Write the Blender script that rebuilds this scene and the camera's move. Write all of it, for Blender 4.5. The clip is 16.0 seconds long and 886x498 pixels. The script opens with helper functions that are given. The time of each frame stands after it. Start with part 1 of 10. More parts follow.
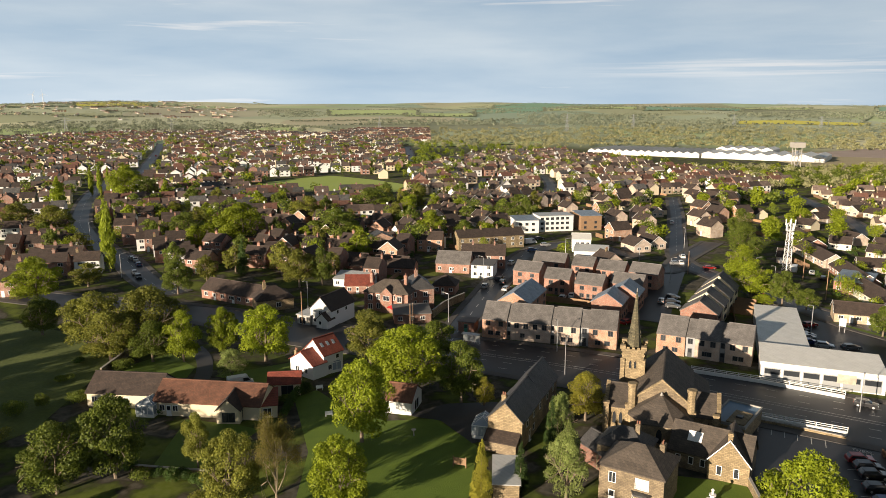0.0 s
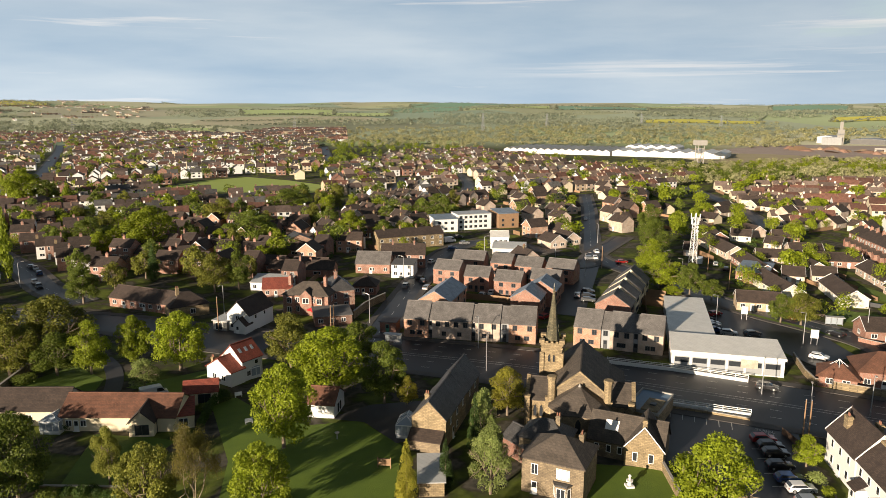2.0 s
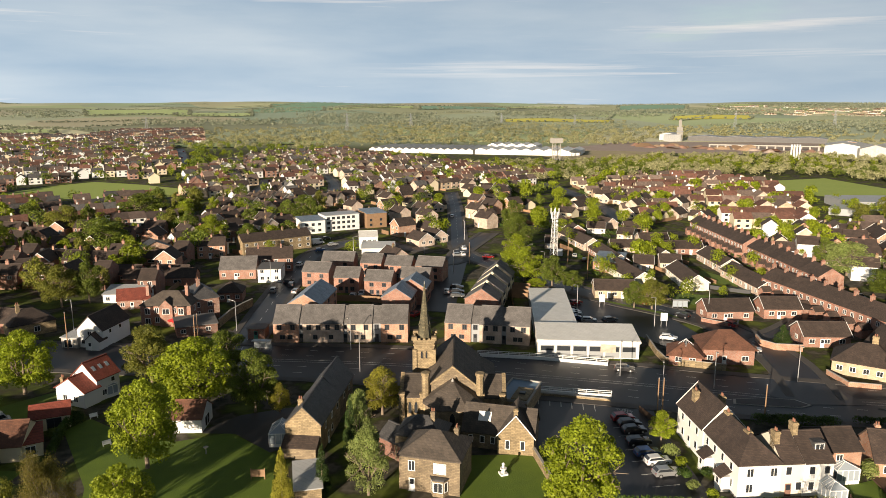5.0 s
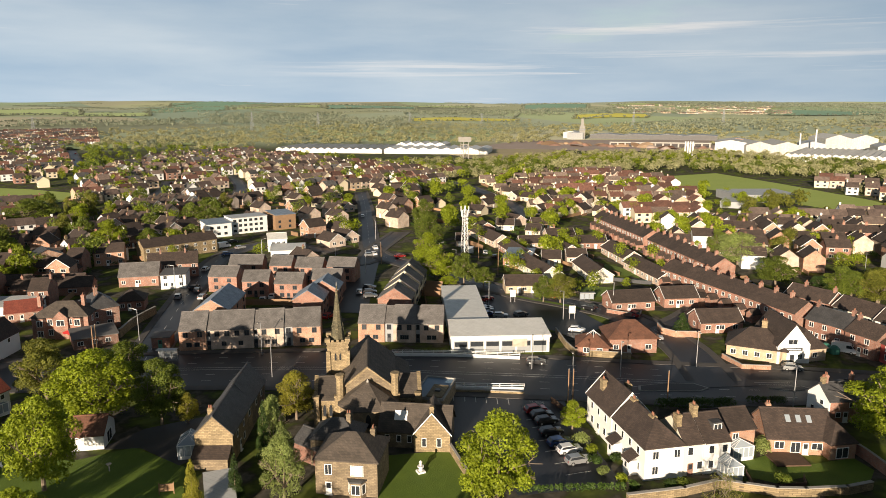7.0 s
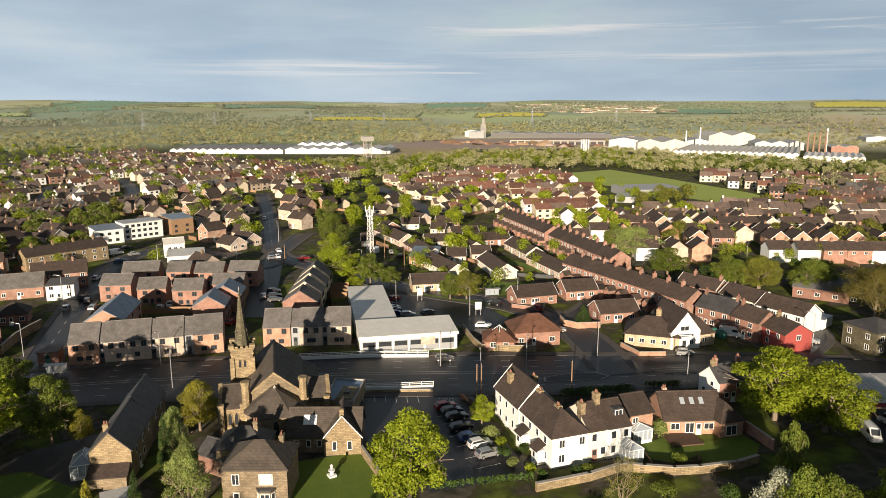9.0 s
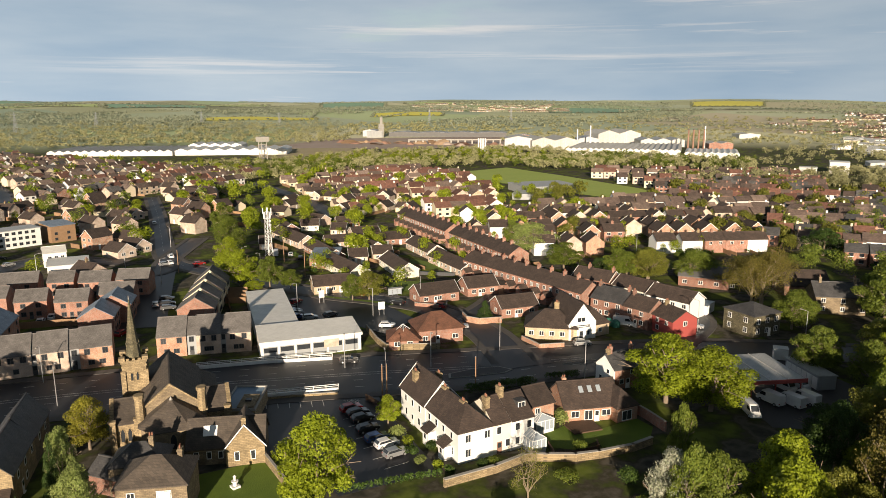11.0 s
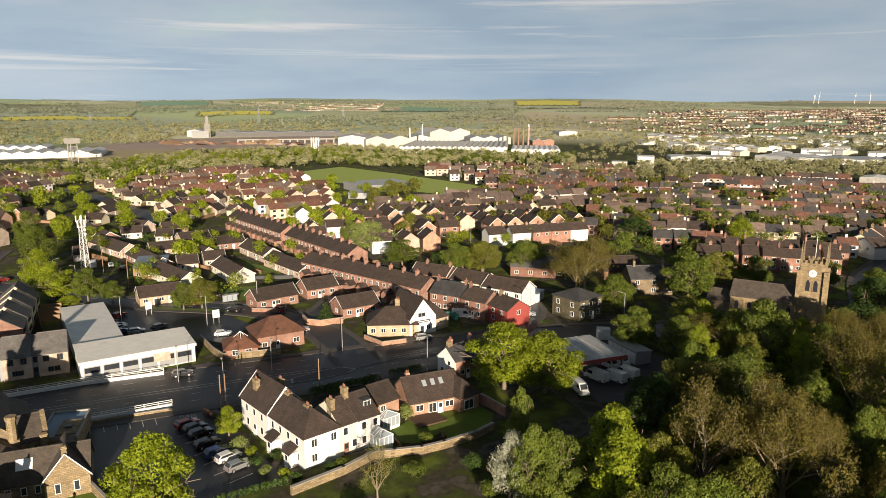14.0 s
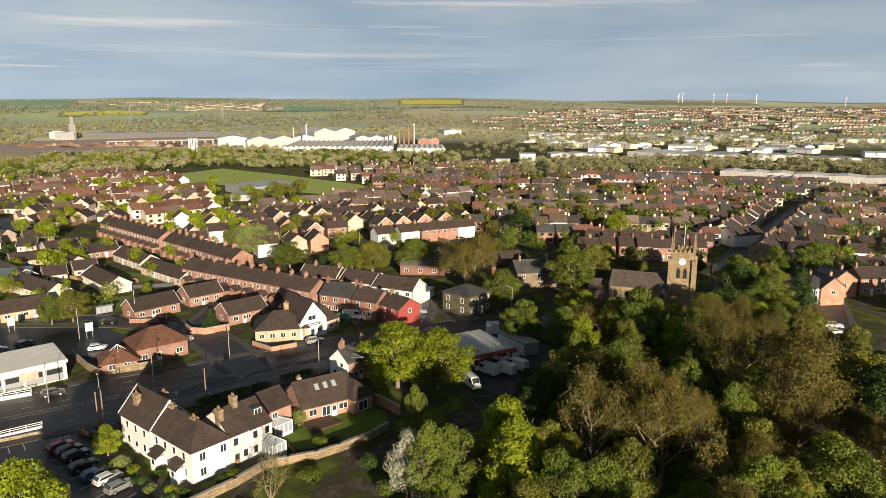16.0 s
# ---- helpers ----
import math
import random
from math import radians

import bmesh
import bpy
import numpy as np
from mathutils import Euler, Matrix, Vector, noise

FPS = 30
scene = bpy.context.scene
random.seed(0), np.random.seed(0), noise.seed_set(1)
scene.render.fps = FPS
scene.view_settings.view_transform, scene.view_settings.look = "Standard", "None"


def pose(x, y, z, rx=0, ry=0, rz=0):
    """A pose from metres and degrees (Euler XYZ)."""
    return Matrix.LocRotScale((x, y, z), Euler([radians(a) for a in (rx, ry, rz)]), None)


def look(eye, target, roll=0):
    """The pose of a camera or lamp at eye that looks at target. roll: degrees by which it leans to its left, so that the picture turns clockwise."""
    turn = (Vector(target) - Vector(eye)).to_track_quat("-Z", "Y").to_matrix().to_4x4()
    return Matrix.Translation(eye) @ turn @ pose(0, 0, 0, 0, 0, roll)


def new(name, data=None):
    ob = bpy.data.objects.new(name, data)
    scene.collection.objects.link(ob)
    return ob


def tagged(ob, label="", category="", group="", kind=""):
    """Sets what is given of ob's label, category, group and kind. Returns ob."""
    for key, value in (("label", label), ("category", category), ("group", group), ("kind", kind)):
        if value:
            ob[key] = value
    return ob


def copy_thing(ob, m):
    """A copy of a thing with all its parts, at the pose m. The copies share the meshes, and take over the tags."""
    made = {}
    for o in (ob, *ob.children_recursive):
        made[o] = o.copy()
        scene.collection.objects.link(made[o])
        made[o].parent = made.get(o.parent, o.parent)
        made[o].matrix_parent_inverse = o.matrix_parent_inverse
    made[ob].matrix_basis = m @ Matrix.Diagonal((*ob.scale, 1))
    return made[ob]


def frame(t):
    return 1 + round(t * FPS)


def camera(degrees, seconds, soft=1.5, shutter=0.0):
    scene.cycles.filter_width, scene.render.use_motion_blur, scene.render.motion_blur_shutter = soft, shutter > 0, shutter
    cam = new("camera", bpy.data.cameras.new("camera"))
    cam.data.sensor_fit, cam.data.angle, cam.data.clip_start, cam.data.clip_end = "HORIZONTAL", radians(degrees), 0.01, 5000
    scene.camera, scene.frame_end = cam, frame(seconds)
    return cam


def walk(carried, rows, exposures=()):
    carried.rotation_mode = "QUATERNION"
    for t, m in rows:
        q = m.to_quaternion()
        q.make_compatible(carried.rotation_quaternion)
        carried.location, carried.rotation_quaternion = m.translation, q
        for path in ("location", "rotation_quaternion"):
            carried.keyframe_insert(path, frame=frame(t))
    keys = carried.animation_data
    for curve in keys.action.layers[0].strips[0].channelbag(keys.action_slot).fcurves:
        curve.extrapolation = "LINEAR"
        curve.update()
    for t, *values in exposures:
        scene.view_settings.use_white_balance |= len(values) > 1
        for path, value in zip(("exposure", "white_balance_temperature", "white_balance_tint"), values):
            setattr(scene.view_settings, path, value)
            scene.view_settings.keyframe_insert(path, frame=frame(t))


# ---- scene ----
# camera: it stands still in the air and turns to its right
cam = camera(64.0, 16.0, soft=0.6)
EYE = (0.0, 0.0, 57.0)
TURN = [
    (0.0, 0.00, -11.41, 0.05), (0.5, 1.44, -11.42, 0.04), (1.0, 3.07, -11.42, 0.03), (1.5, 4.83, -11.43, 0.03),
    (2.0, 6.60, -11.45, 0.05), (2.5, 8.38, -11.46, 0.06), (3.0, 10.15, -11.47, 0.07), (3.5, 11.92, -11.47, 0.07),
    (4.0, 13.74, -11.47, 0.06), (6.5, 22.79, -11.54, 0.09), (7.0, 24.64, -11.56, 0.10), (7.5, 26.53, -11.58, 0.12),
    (8.0, 28.46, -11.60, 0.12), (8.5, 30.43, -11.61, 0.12), (9.0, 32.41, -11.63, 0.14), (11.5, 42.61, -11.72, 0.13),
    (12.0, 44.72, -11.75, 0.10), (12.5, 46.90, -11.77, 0.07), (13.0, 49.20, -11.78, 0.07), (13.5, 51.46, -11.79, 0.06),
    (14.0, 53.78, -11.80, 0.01), (14.5, 56.07, -11.81, -0.02), (15.0, 58.37, -11.82, 0.00), (15.5, 60.68, -11.85, 0.00),
]
TURN.append((16.0, 62.91, -11.86, 0.01))
walk(cam, [(t, pose(*EYE, 90 + tilt, roll, -yaw)) for t, yaw, tilt, roll in TURN], [(0, 1.06), (4, 1.02), (8, 1.0), (12, 0.9), (16, 0.9)])

# low warm sun behind the camera's left shoulder, sky with thin high cloud
SUN_EL, SUN_FROM = 11.3, (-0.70, -0.714)
sun = new("sun", bpy.data.lights.new("sun", "SUN"))
sun.data.energy, sun.data.angle, sun.data.color = 4.9, radians(0.6), (1.0, 0.83, 0.63)
sun.matrix_world = look((SUN_FROM[0] * 300, SUN_FROM[1] * 300, 57 + 300 * math.tan(radians(SUN_EL))), (0, 0, 57))
world = bpy.data.worlds.new("sky")
scene.world = world
world.use_nodes = True
wn, wl = world.node_tree.nodes, world.node_tree.links
wn.clear()


sky = wn.new("ShaderNodeTexSky")
sky.sky_type, sky.sun_disc, sky.sun_elevation = "NISHITA", False, radians(SUN_EL)
sky.sun_rotation, sky.altitude = math.atan2(SUN_FROM[0], SUN_FROM[1]), 60
coord = wn.new("ShaderNodeTexCoord")
stretch = wn.new("ShaderNodeMapping")
stretch.inputs["Scale"].default_value = (1.0, 1.0, 6.0)
clouds = wn.new("ShaderNodeTexNoise")
clouds.inputs["Scale"].default_value, clouds.inputs["Detail"].default_value, clouds.inputs["Roughness"].default_value = 2.2, 8, 0.55
clouds.inputs["Distortion"].default_value = 0.4
cover = wn.new("ShaderNodeValToRGB")
cover.color_ramp.elements[0].position, cover.color_ramp.elements[1].position = 0.12, 0.34
tone = wn.new("ShaderNodeTexNoise")
tone.inputs["Scale"].default_value, tone.inputs["Detail"].default_value = 3.1, 7
shade = wn.new("ShaderNodeValToRGB")
shade.color_ramp.elements[0].position, shade.color_ramp.elements[1].position = 0.28, 0.80
shade.color_ramp.elements[0].color = (2.95, 4.0, 5.1, 1)
shade.color_ramp.elements[1].color = (5.2, 5.8, 6.25, 1)
mix = wn.new("ShaderNodeMix")
mix.data_type = "RGBA"
back = wn.new("ShaderNodeBackground")
back.inputs["Strength"].default_value = 0.053
out = wn.new("ShaderNodeOutputWorld")
wl.new(coord.outputs["Generated"], stretch.inputs["Vector"])
wl.new(stretch.outputs[0], clouds.inputs["Vector"])
wl.new(stretch.outputs[0], tone.inputs["Vector"])
wl.new(clouds.outputs["Fac"], cover.inputs[0])
wl.new(tone.outputs["Fac"], shade.inputs[0])
wl.new(cover.outputs[0], mix.inputs["Factor"])
wl.new(sky.outputs[0], mix.inputs["A"])
wl.new(shade.outputs[0], mix.inputs["B"])
up = wn.new("ShaderNodeSeparateXYZ")
wl.new(coord.outputs["Generated"], up.inputs[0])
low = wn.new("ShaderNodeMapRange")
low.inputs["From Min"].default_value, low.inputs["From Max"].default_value = 0.0, 0.7
low.inputs["To Min"].default_value, low.inputs["To Max"].default_value = 1.24, 0.32
wl.new(up.outputs["Z"], low.inputs["Value"])
east = wn.new("ShaderNodeVectorMath")
east.operation = "DOT_PRODUCT"
wl.new(coord.outputs["Generated"], east.inputs[0])
east.inputs[1].default_value = (-0.66, 0.75, 0.0)
veil = wn.new("ShaderNodeMapRange")
veil.inputs["From Min"].default_value, veil.inputs["From Max"].default_value = -0.5, 0.9
veil.inputs["To Min"].default_value, veil.inputs["To Max"].default_value = 0.83, 1.03
wl.new(east.outputs["Value"], veil.inputs["Value"])
# sky above the view is dimmed, to deepen the shade below
over_head = wn.new("ShaderNodeMapRange")
over_head.inputs["From Min"].default_value, over_head.inputs["From Max"].default_value = 0.36, 0.75
over_head.inputs["To Min"].default_value, over_head.inputs["To Max"].default_value = 1.0, 0.5
wl.new(up.outputs["Z"], over_head.inputs["Value"])
thick = wn.new("ShaderNodeMath")
thick.operation = "MULTIPLY"
wl.new(over_head.outputs[0], thick.inputs[0])
wl.new(low.outputs[0], thick.inputs[1])
both = wn.new("ShaderNodeMath")
both.operation = "MULTIPLY"
wl.new(thick.outputs[0], both.inputs[0])
wl.new(veil.outputs[0], both.inputs[1])
deck_tone = wn.new("ShaderNodeVectorMath")
deck_tone.operation = "SCALE"
# thin bright streaks of cloud low over the hills
comb = wn.new("ShaderNodeMapping")
comb.inputs["Scale"].default_value = (1.0, 1.0, 26.0)
wl.new(coord.outputs["Generated"], comb.inputs["Vector"])
streak = wn.new("ShaderNodeTexNoise")
streak.inputs["Scale"].default_value, streak.inputs["Detail"].default_value, streak.inputs["Roughness"].default_value = 2.6, 7, 0.6
streak.inputs["Distortion"].default_value = 0.3
wl.new(comb.outputs[0], streak.inputs["Vector"])
wisp = wn.new("ShaderNodeMapRange")
wisp.inputs["From Min"].default_value, wisp.inputs["From Max"].default_value = 0.60, 0.84
wl.new(streak.outputs["Fac"], wisp.inputs["Value"])
hang = wn.new("ShaderNodeMapping")
hang.inputs["Location"].default_value, hang.inputs["Scale"].default_value = (0.7, 0.2, 0.0), (1.0, 1.0, 44.0)
wl.new(coord.outputs["Generated"], hang.inputs["Vector"])
ragged = wn.new("ShaderNodeTexNoise")
ragged.inputs["Scale"].default_value, ragged.inputs["Detail"].default_value, ragged.inputs["Roughness"].default_value = 2.0, 9, 0.62
wl.new(hang.outputs[0], ragged.inputs["Vector"])
shelf = wn.new("ShaderNodeValToRGB")
for pos, v in ((0.028, 0.0), (0.045, 1.0), (0.058, 0.9), (0.075, 0.12), (0.12, 0.0)):
    shelf.color_ramp.elements.new(pos).color = (v, v, v, 1)
shelf.color_ramp.elements[-1].color = (0, 0, 0, 1)
wl.new(up.outputs["Z"], shelf.inputs[0])
torn = wn.new("ShaderNodeMapRange")
torn.inputs["From Min"].default_value, torn.inputs["From Max"].default_value, torn.inputs["To Max"].default_value = 0.52, 0.70, 0.75
wl.new(ragged.outputs["Fac"], torn.inputs["Value"])
bank = wn.new("ShaderNodeMath")
bank.operation = "MULTIPLY"
# the bank of cloud hangs over the north-eastern hills alone
side = wn.new("ShaderNodeVectorMath")
side.operation = "DOT_PRODUCT"
wl.new(coord.outputs["Generated"], side.inputs[0])
side.inputs[1].default_value = (0.64, 0.77, 0.0)
reach = wn.new("ShaderNodeMapRange")
reach.inputs["From Min"].default_value, reach.inputs["From Max"].default_value = 0.86, 0.98
wl.new(side.outputs["Value"], reach.inputs["Value"])
over_hills = wn.new("ShaderNodeMath")
over_hills.operation = "MULTIPLY"
wl.new(torn.outputs[0], over_hills.inputs[0])
wl.new(reach.outputs[0], over_hills.inputs[1])
wl.new(over_hills.outputs[0], bank.inputs[0])
wl.new(shelf.outputs[0], bank.inputs[1])
most = wn.new("ShaderNodeMath")
most.operation = "MAXIMUM"
wl.new(bank.outputs[0], most.inputs[1])
lit = wn.new("ShaderNodeMix")
lit.data_type = "RGBA"
wl.new(wisp.outputs[0], most.inputs[0])
wl.new(most.outputs[0], lit.inputs["Factor"])
wl.new(mix.outputs["Result"], lit.inputs["A"])
lit.inputs["B"].default_value = (8.2, 7.7, 7.2, 1)
wl.new(lit.outputs["Result"], deck_tone.inputs[0])
wl.new(both.outputs[0], deck_tone.inputs["Scale"])
wl.new(deck_tone.outputs[0], back.inputs[0])
wl.new(back.outputs[0], out.inputs[0])

# ---- materials ----
def nodes_of(name):
    m = bpy.data.materials.new(name)
    m.use_nodes = True
    return m, m.node_tree.nodes, m.node_tree.links, m.node_tree.nodes["Principled BSDF"]


def rgb(c):
    return (c[0], c[1], c[2], 1.0)


def surface(name, a, b, scale=2.0, rough=0.8, metal=0.0, bump=0.0, fine=14.0, vary=0.0, island=0.0, spread=0.5):
    """Two colours mixed by coarse and fine noise in metres; vary: brightness by object, island: by separate piece."""
    m, n, l, p = nodes_of(name)
    geo = n.new("ShaderNodeNewGeometry")
    n1, n2 = n.new("ShaderNodeTexNoise"), n.new("ShaderNodeTexNoise")
    n1.inputs["Scale"].default_value, n1.inputs["Detail"].default_value = 1.0 / scale, 5
    n2.inputs["Scale"].default_value, n2.inputs["Detail"].default_value = fine / scale, 3
    for k in (n1, n2):
        l.new(geo.outputs["Position"], k.inputs["Vector"])
    add = n.new("ShaderNodeMath")
    add.operation = "MULTIPLY_ADD"
    l.new(n2.outputs["Fac"], add.inputs[0])
    add.inputs[1].default_value = 0.5
    half = n.new("ShaderNodeMath")
    half.operation = "MULTIPLY"
    l.new(n1.outputs["Fac"], half.inputs[0])
    half.inputs[1].default_value = 0.5
    l.new(half.outputs[0], add.inputs[2])
    ramp = n.new("ShaderNodeMapRange")
    ramp.inputs["From Min"].default_value, ramp.inputs["From Max"].default_value = 0.5 - spread * 0.36, 0.5 + spread * 0.36
    l.new(add.outputs[0], ramp.inputs["Value"])
    mx = n.new("ShaderNodeMix")
    mx.data_type = "RGBA"
    mx.inputs["A"].default_value, mx.inputs["B"].default_value = rgb(a), rgb(b)
    l.new(ramp.outputs[0], mx.inputs["Factor"])
    col = mx.outputs["Result"]
    for amount, sock in ((vary, "obj"), (island, "isl")):
        if amount:
            src = n.new("ShaderNodeObjectInfo").outputs["Random"] if sock == "obj" else geo.outputs["Random Per Island"]
            mr = n.new("ShaderNodeMapRange")
            mr.inputs["To Min"].default_value, mr.inputs["To Max"].default_value = 1 - amount, 1 + amount
            l.new(src, mr.inputs["Value"])
            hs = n.new("ShaderNodeHueSaturation")
            l.new(mr.outputs[0], hs.inputs["Value"])
            l.new(col, hs.inputs["Color"])
            col = hs.outputs[0]
    l.new(col, p.inputs["Base Color"])
    p.inputs["Roughness"].default_value, p.inputs["Metallic"].default_value = rough, metal
    if bump:
        bp = n.new("ShaderNodeBump")
        bp.inputs["Strength"].default_value, bp.inputs["Distance"].default_value = 0.6, bump
        l.new(n2.outputs["Fac"], bp.inputs["Height"])
        l.new(bp.outputs[0], p.inputs["Normal"])
    return m


def coursed(name, a, b, mortar, bw, bh, rough=0.85, offset=0.5, joint=0.012, vary=0.1, metal=0.0, bump=0.02, island=0.0, stain=1.0):
    """Courses of brick, stone or tile, laid along each wall whichever way it faces."""
    m, n, l, p = nodes_of(name)
    geo, tex = n.new("ShaderNodeNewGeometry"), n.new("ShaderNodeTexCoord")
    sep = n.new("ShaderNodeSeparateXYZ")
    l.new(tex.outputs["Object"], sep.inputs[0])
    add = n.new("ShaderNodeMath")
    l.new(sep.outputs["X"], add.inputs[0])
    l.new(sep.outputs["Y"], add.inputs[1])
    com = n.new("ShaderNodeCombineXYZ")
    l.new(add.outputs[0], com.inputs["X"])
    l.new(sep.outputs["Z"], com.inputs["Y"])
    br = n.new("ShaderNodeTexBrick")
    br.offset = offset
    for k, v in (("Color1", rgb(a)), ("Color2", rgb(b)), ("Mortar", rgb(mortar)), ("Scale", 1.0), ("Mortar Size", joint), ("Brick Width", bw), ("Row Height", bh), ("Bias", 0.0)):
        br.inputs[k].default_value = v
    l.new(com.outputs[0], br.inputs["Vector"])
    n1 = n.new("ShaderNodeTexNoise")
    n1.inputs["Scale"].default_value, n1.inputs["Detail"].default_value = 0.6, 6
    l.new(geo.outputs["Position"], n1.inputs["Vector"])
    mr = n.new("ShaderNodeMapRange")
    mr.inputs["From Min"].default_value, mr.inputs["From Max"].default_value = 0.3, 0.7
    mr.inputs["To Min"].default_value, mr.inputs["To Max"].default_value = 1 - 0.28 * stain, 1 + 0.18 * stain
    l.new(n1.outputs["Fac"], mr.inputs["Value"])
    hs = n.new("ShaderNodeHueSaturation")
    l.new(br.outputs["Color"], hs.inputs["Color"])
    l.new(mr.outputs[0], hs.inputs["Value"])
    col = hs.outputs[0]
    for amount, src in ((vary, n.new("ShaderNodeObjectInfo").outputs["Random"]), (island, geo.outputs["Random Per Island"])):
        if amount:
            m2 = n.new("ShaderNodeMapRange")
            m2.inputs["To Min"].default_value, m2.inputs["To Max"].default_value = 1 - amount, 1 + amount
            l.new(src, m2.inputs["Value"])
            h2 = n.new("ShaderNodeHueSaturation")
            l.new(col, h2.inputs["Color"])
            l.new(m2.outputs[0], h2.inputs["Value"])
            col = h2.outputs[0]
    l.new(col, p.inputs["Base Color"])
    p.inputs["Roughness"].default_value, p.inputs["Metallic"].default_value = rough, metal
    bp = n.new("ShaderNodeBump")
    bp.inputs["Strength"].default_value, bp.inputs["Distance"].default_value = 0.5, bump
    l.new(br.outputs["Fac"], bp.inputs["Height"])
    bp.invert = True
    l.new(bp.outputs[0], p.inputs["Normal"])
    return m


def leafy(name, a, b, through_light=0.35, rough=0.55):
    m, n, l, p = nodes_of(name)
    geo, obj = n.new("ShaderNodeNewGeometry"), n.new("ShaderNodeObjectInfo")
    mx = n.new("ShaderNodeMix")
    mx.data_type = "RGBA"
    mx.inputs["A"].default_value, mx.inputs["B"].default_value = rgb(a), rgb(b)
    l.new(geo.outputs["Random Per Island"], mx.inputs["Factor"])
    nz = n.new("ShaderNodeTexNoise")
    nz.inputs["Scale"].default_value, nz.inputs["Detail"].default_value = 0.35, 3
    l.new(geo.outputs["Position"], nz.inputs["Vector"])
    mr = n.new("ShaderNodeMapRange")
    mr.inputs["From Min"].default_value, mr.inputs["From Max"].default_value = 0.3, 0.7
    mr.inputs["To Min"].default_value, mr.inputs["To Max"].default_value = 0.7, 1.25
    l.new(nz.outputs["Fac"], mr.inputs["Value"])
    mv = n.new("ShaderNodeMapRange")
    mv.inputs["To Min"].default_value, mv.inputs["To Max"].default_value = 0.8, 1.2
    l.new(obj.outputs["Random"], mv.inputs["Value"])
    mm = n.new("ShaderNodeMath")
    mm.operation = "MULTIPLY"
    l.new(mr.outputs[0], mm.inputs[0])
    l.new(mv.outputs[0], mm.inputs[1])
    hs = n.new("ShaderNodeHueSaturation")
    l.new(mx.outputs["Result"], hs.inputs["Color"])
    l.new(mm.outputs[0], hs.inputs["Value"])
    l.new(hs.outputs[0], p.inputs["Base Color"])
    p.inputs["Roughness"].default_value = rough
    p.inputs["Specular IOR Level"].default_value = 0.25
    tr = n.new("ShaderNodeBsdfTranslucent")
    l.new(hs.outputs[0], tr.inputs["Color"])
    sh = n.new("ShaderNodeMixShader")
    sh.inputs[0].default_value = through_light
    l.new(p.outputs[0], sh.inputs[1])
    l.new(tr.outputs[0], sh.inputs[2])
    l.new(sh.outputs[0], n["Material Output"].inputs["Surface"])
    return m


BRICK = coursed("red_brick", (0.27, 0.098, 0.062), (0.345, 0.145, 0.092), (0.30, 0.25, 0.21), 0.23, 0.075)
BRICK_DARK = coursed("dark_brick", (0.20, 0.075, 0.05), (0.27, 0.11, 0.07), (0.22, 0.18, 0.15), 0.23, 0.075)
BRICK_ORANGE = coursed("orange_brick", (0.39, 0.165, 0.088), (0.47, 0.22, 0.125), (0.40, 0.34, 0.28), 0.23, 0.075)
BRICK_BUFF = coursed("buff_brick", (0.43, 0.30, 0.175), (0.51, 0.375, 0.24), (0.45, 0.40, 0.33), 0.23, 0.075)
STONE = coursed("sandstone", (0.21, 0.158, 0.088), (0.345, 0.262, 0.15), (0.14, 0.108, 0.07), 0.55, 0.28, joint=0.02, bump=0.05)
STONE_DARK = coursed("sooty_sandstone", (0.17, 0.13, 0.085), (0.27, 0.21, 0.13), (0.13, 0.10, 0.07), 0.5, 0.25, joint=0.02, bump=0.05)
TILE_BROWN = coursed("brown_roof_tile", (0.041, 0.029, 0.024), (0.069, 0.047, 0.037), (0.03, 0.023, 0.02), 0.33, 0.16, bump=0.03, vary=0.18)
TILE_GREY = coursed("grey_roof_tile", (0.12, 0.112, 0.108), (0.16, 0.148, 0.142), (0.08, 0.074, 0.07), 0.33, 0.17, bump=0.02, vary=0.08)
TILE_RED = coursed("red_clay_tile", (0.19, 0.04, 0.025), (0.25, 0.062, 0.038), (0.11, 0.028, 0.02), 0.3, 0.15, bump=0.03)
TILE_ORANGE = coursed("weathered_clay_tile", (0.125, 0.054, 0.033), (0.175, 0.077, 0.046), (0.09, 0.045, 0.03), 0.3, 0.15, bump=0.03)
TILE_FAR = coursed("mixed_brown_tile", (0.070, 0.049, 0.041), (0.105, 0.074, 0.062), (0.045, 0.035, 0.03), 0.33, 0.16, bump=0.03, vary=0.0, island=0.45)
# lighter copy of TILE_FAR; the sunlight on far roofs is in its colour
TILE_FAR_LIT = coursed("sunlit_tan_tile", (0.135, 0.098, 0.080), (0.19, 0.14, 0.115), (0.08, 0.06, 0.05), 0.33, 0.16, bump=0.03, vary=0.0, island=0.4)
TILE_FAR_RED = coursed("mixed_red_tile", (0.12, 0.052, 0.038), (0.165, 0.078, 0.054), (0.07, 0.04, 0.03), 0.33, 0.16, bump=0.03, vary=0.0, island=0.35)
TILE_FAR_GREY = coursed("mixed_grey_slate", (0.060, 0.058, 0.060), (0.11, 0.105, 0.10), (0.04, 0.04, 0.04), 0.33, 0.18, bump=0.03, vary=0.0, island=0.4)
SLATE = coursed("slate", (0.045, 0.045, 0.048), (0.07, 0.067, 0.067), (0.035, 0.035, 0.035), 0.3, 0.2, rough=0.6, bump=0.02, vary=0.15)
STONE_TILE = coursed("stone_roof_slate", (0.068, 0.056, 0.047), (0.10, 0.08, 0.063), (0.045, 0.037, 0.032), 0.4, 0.25, bump=0.03)
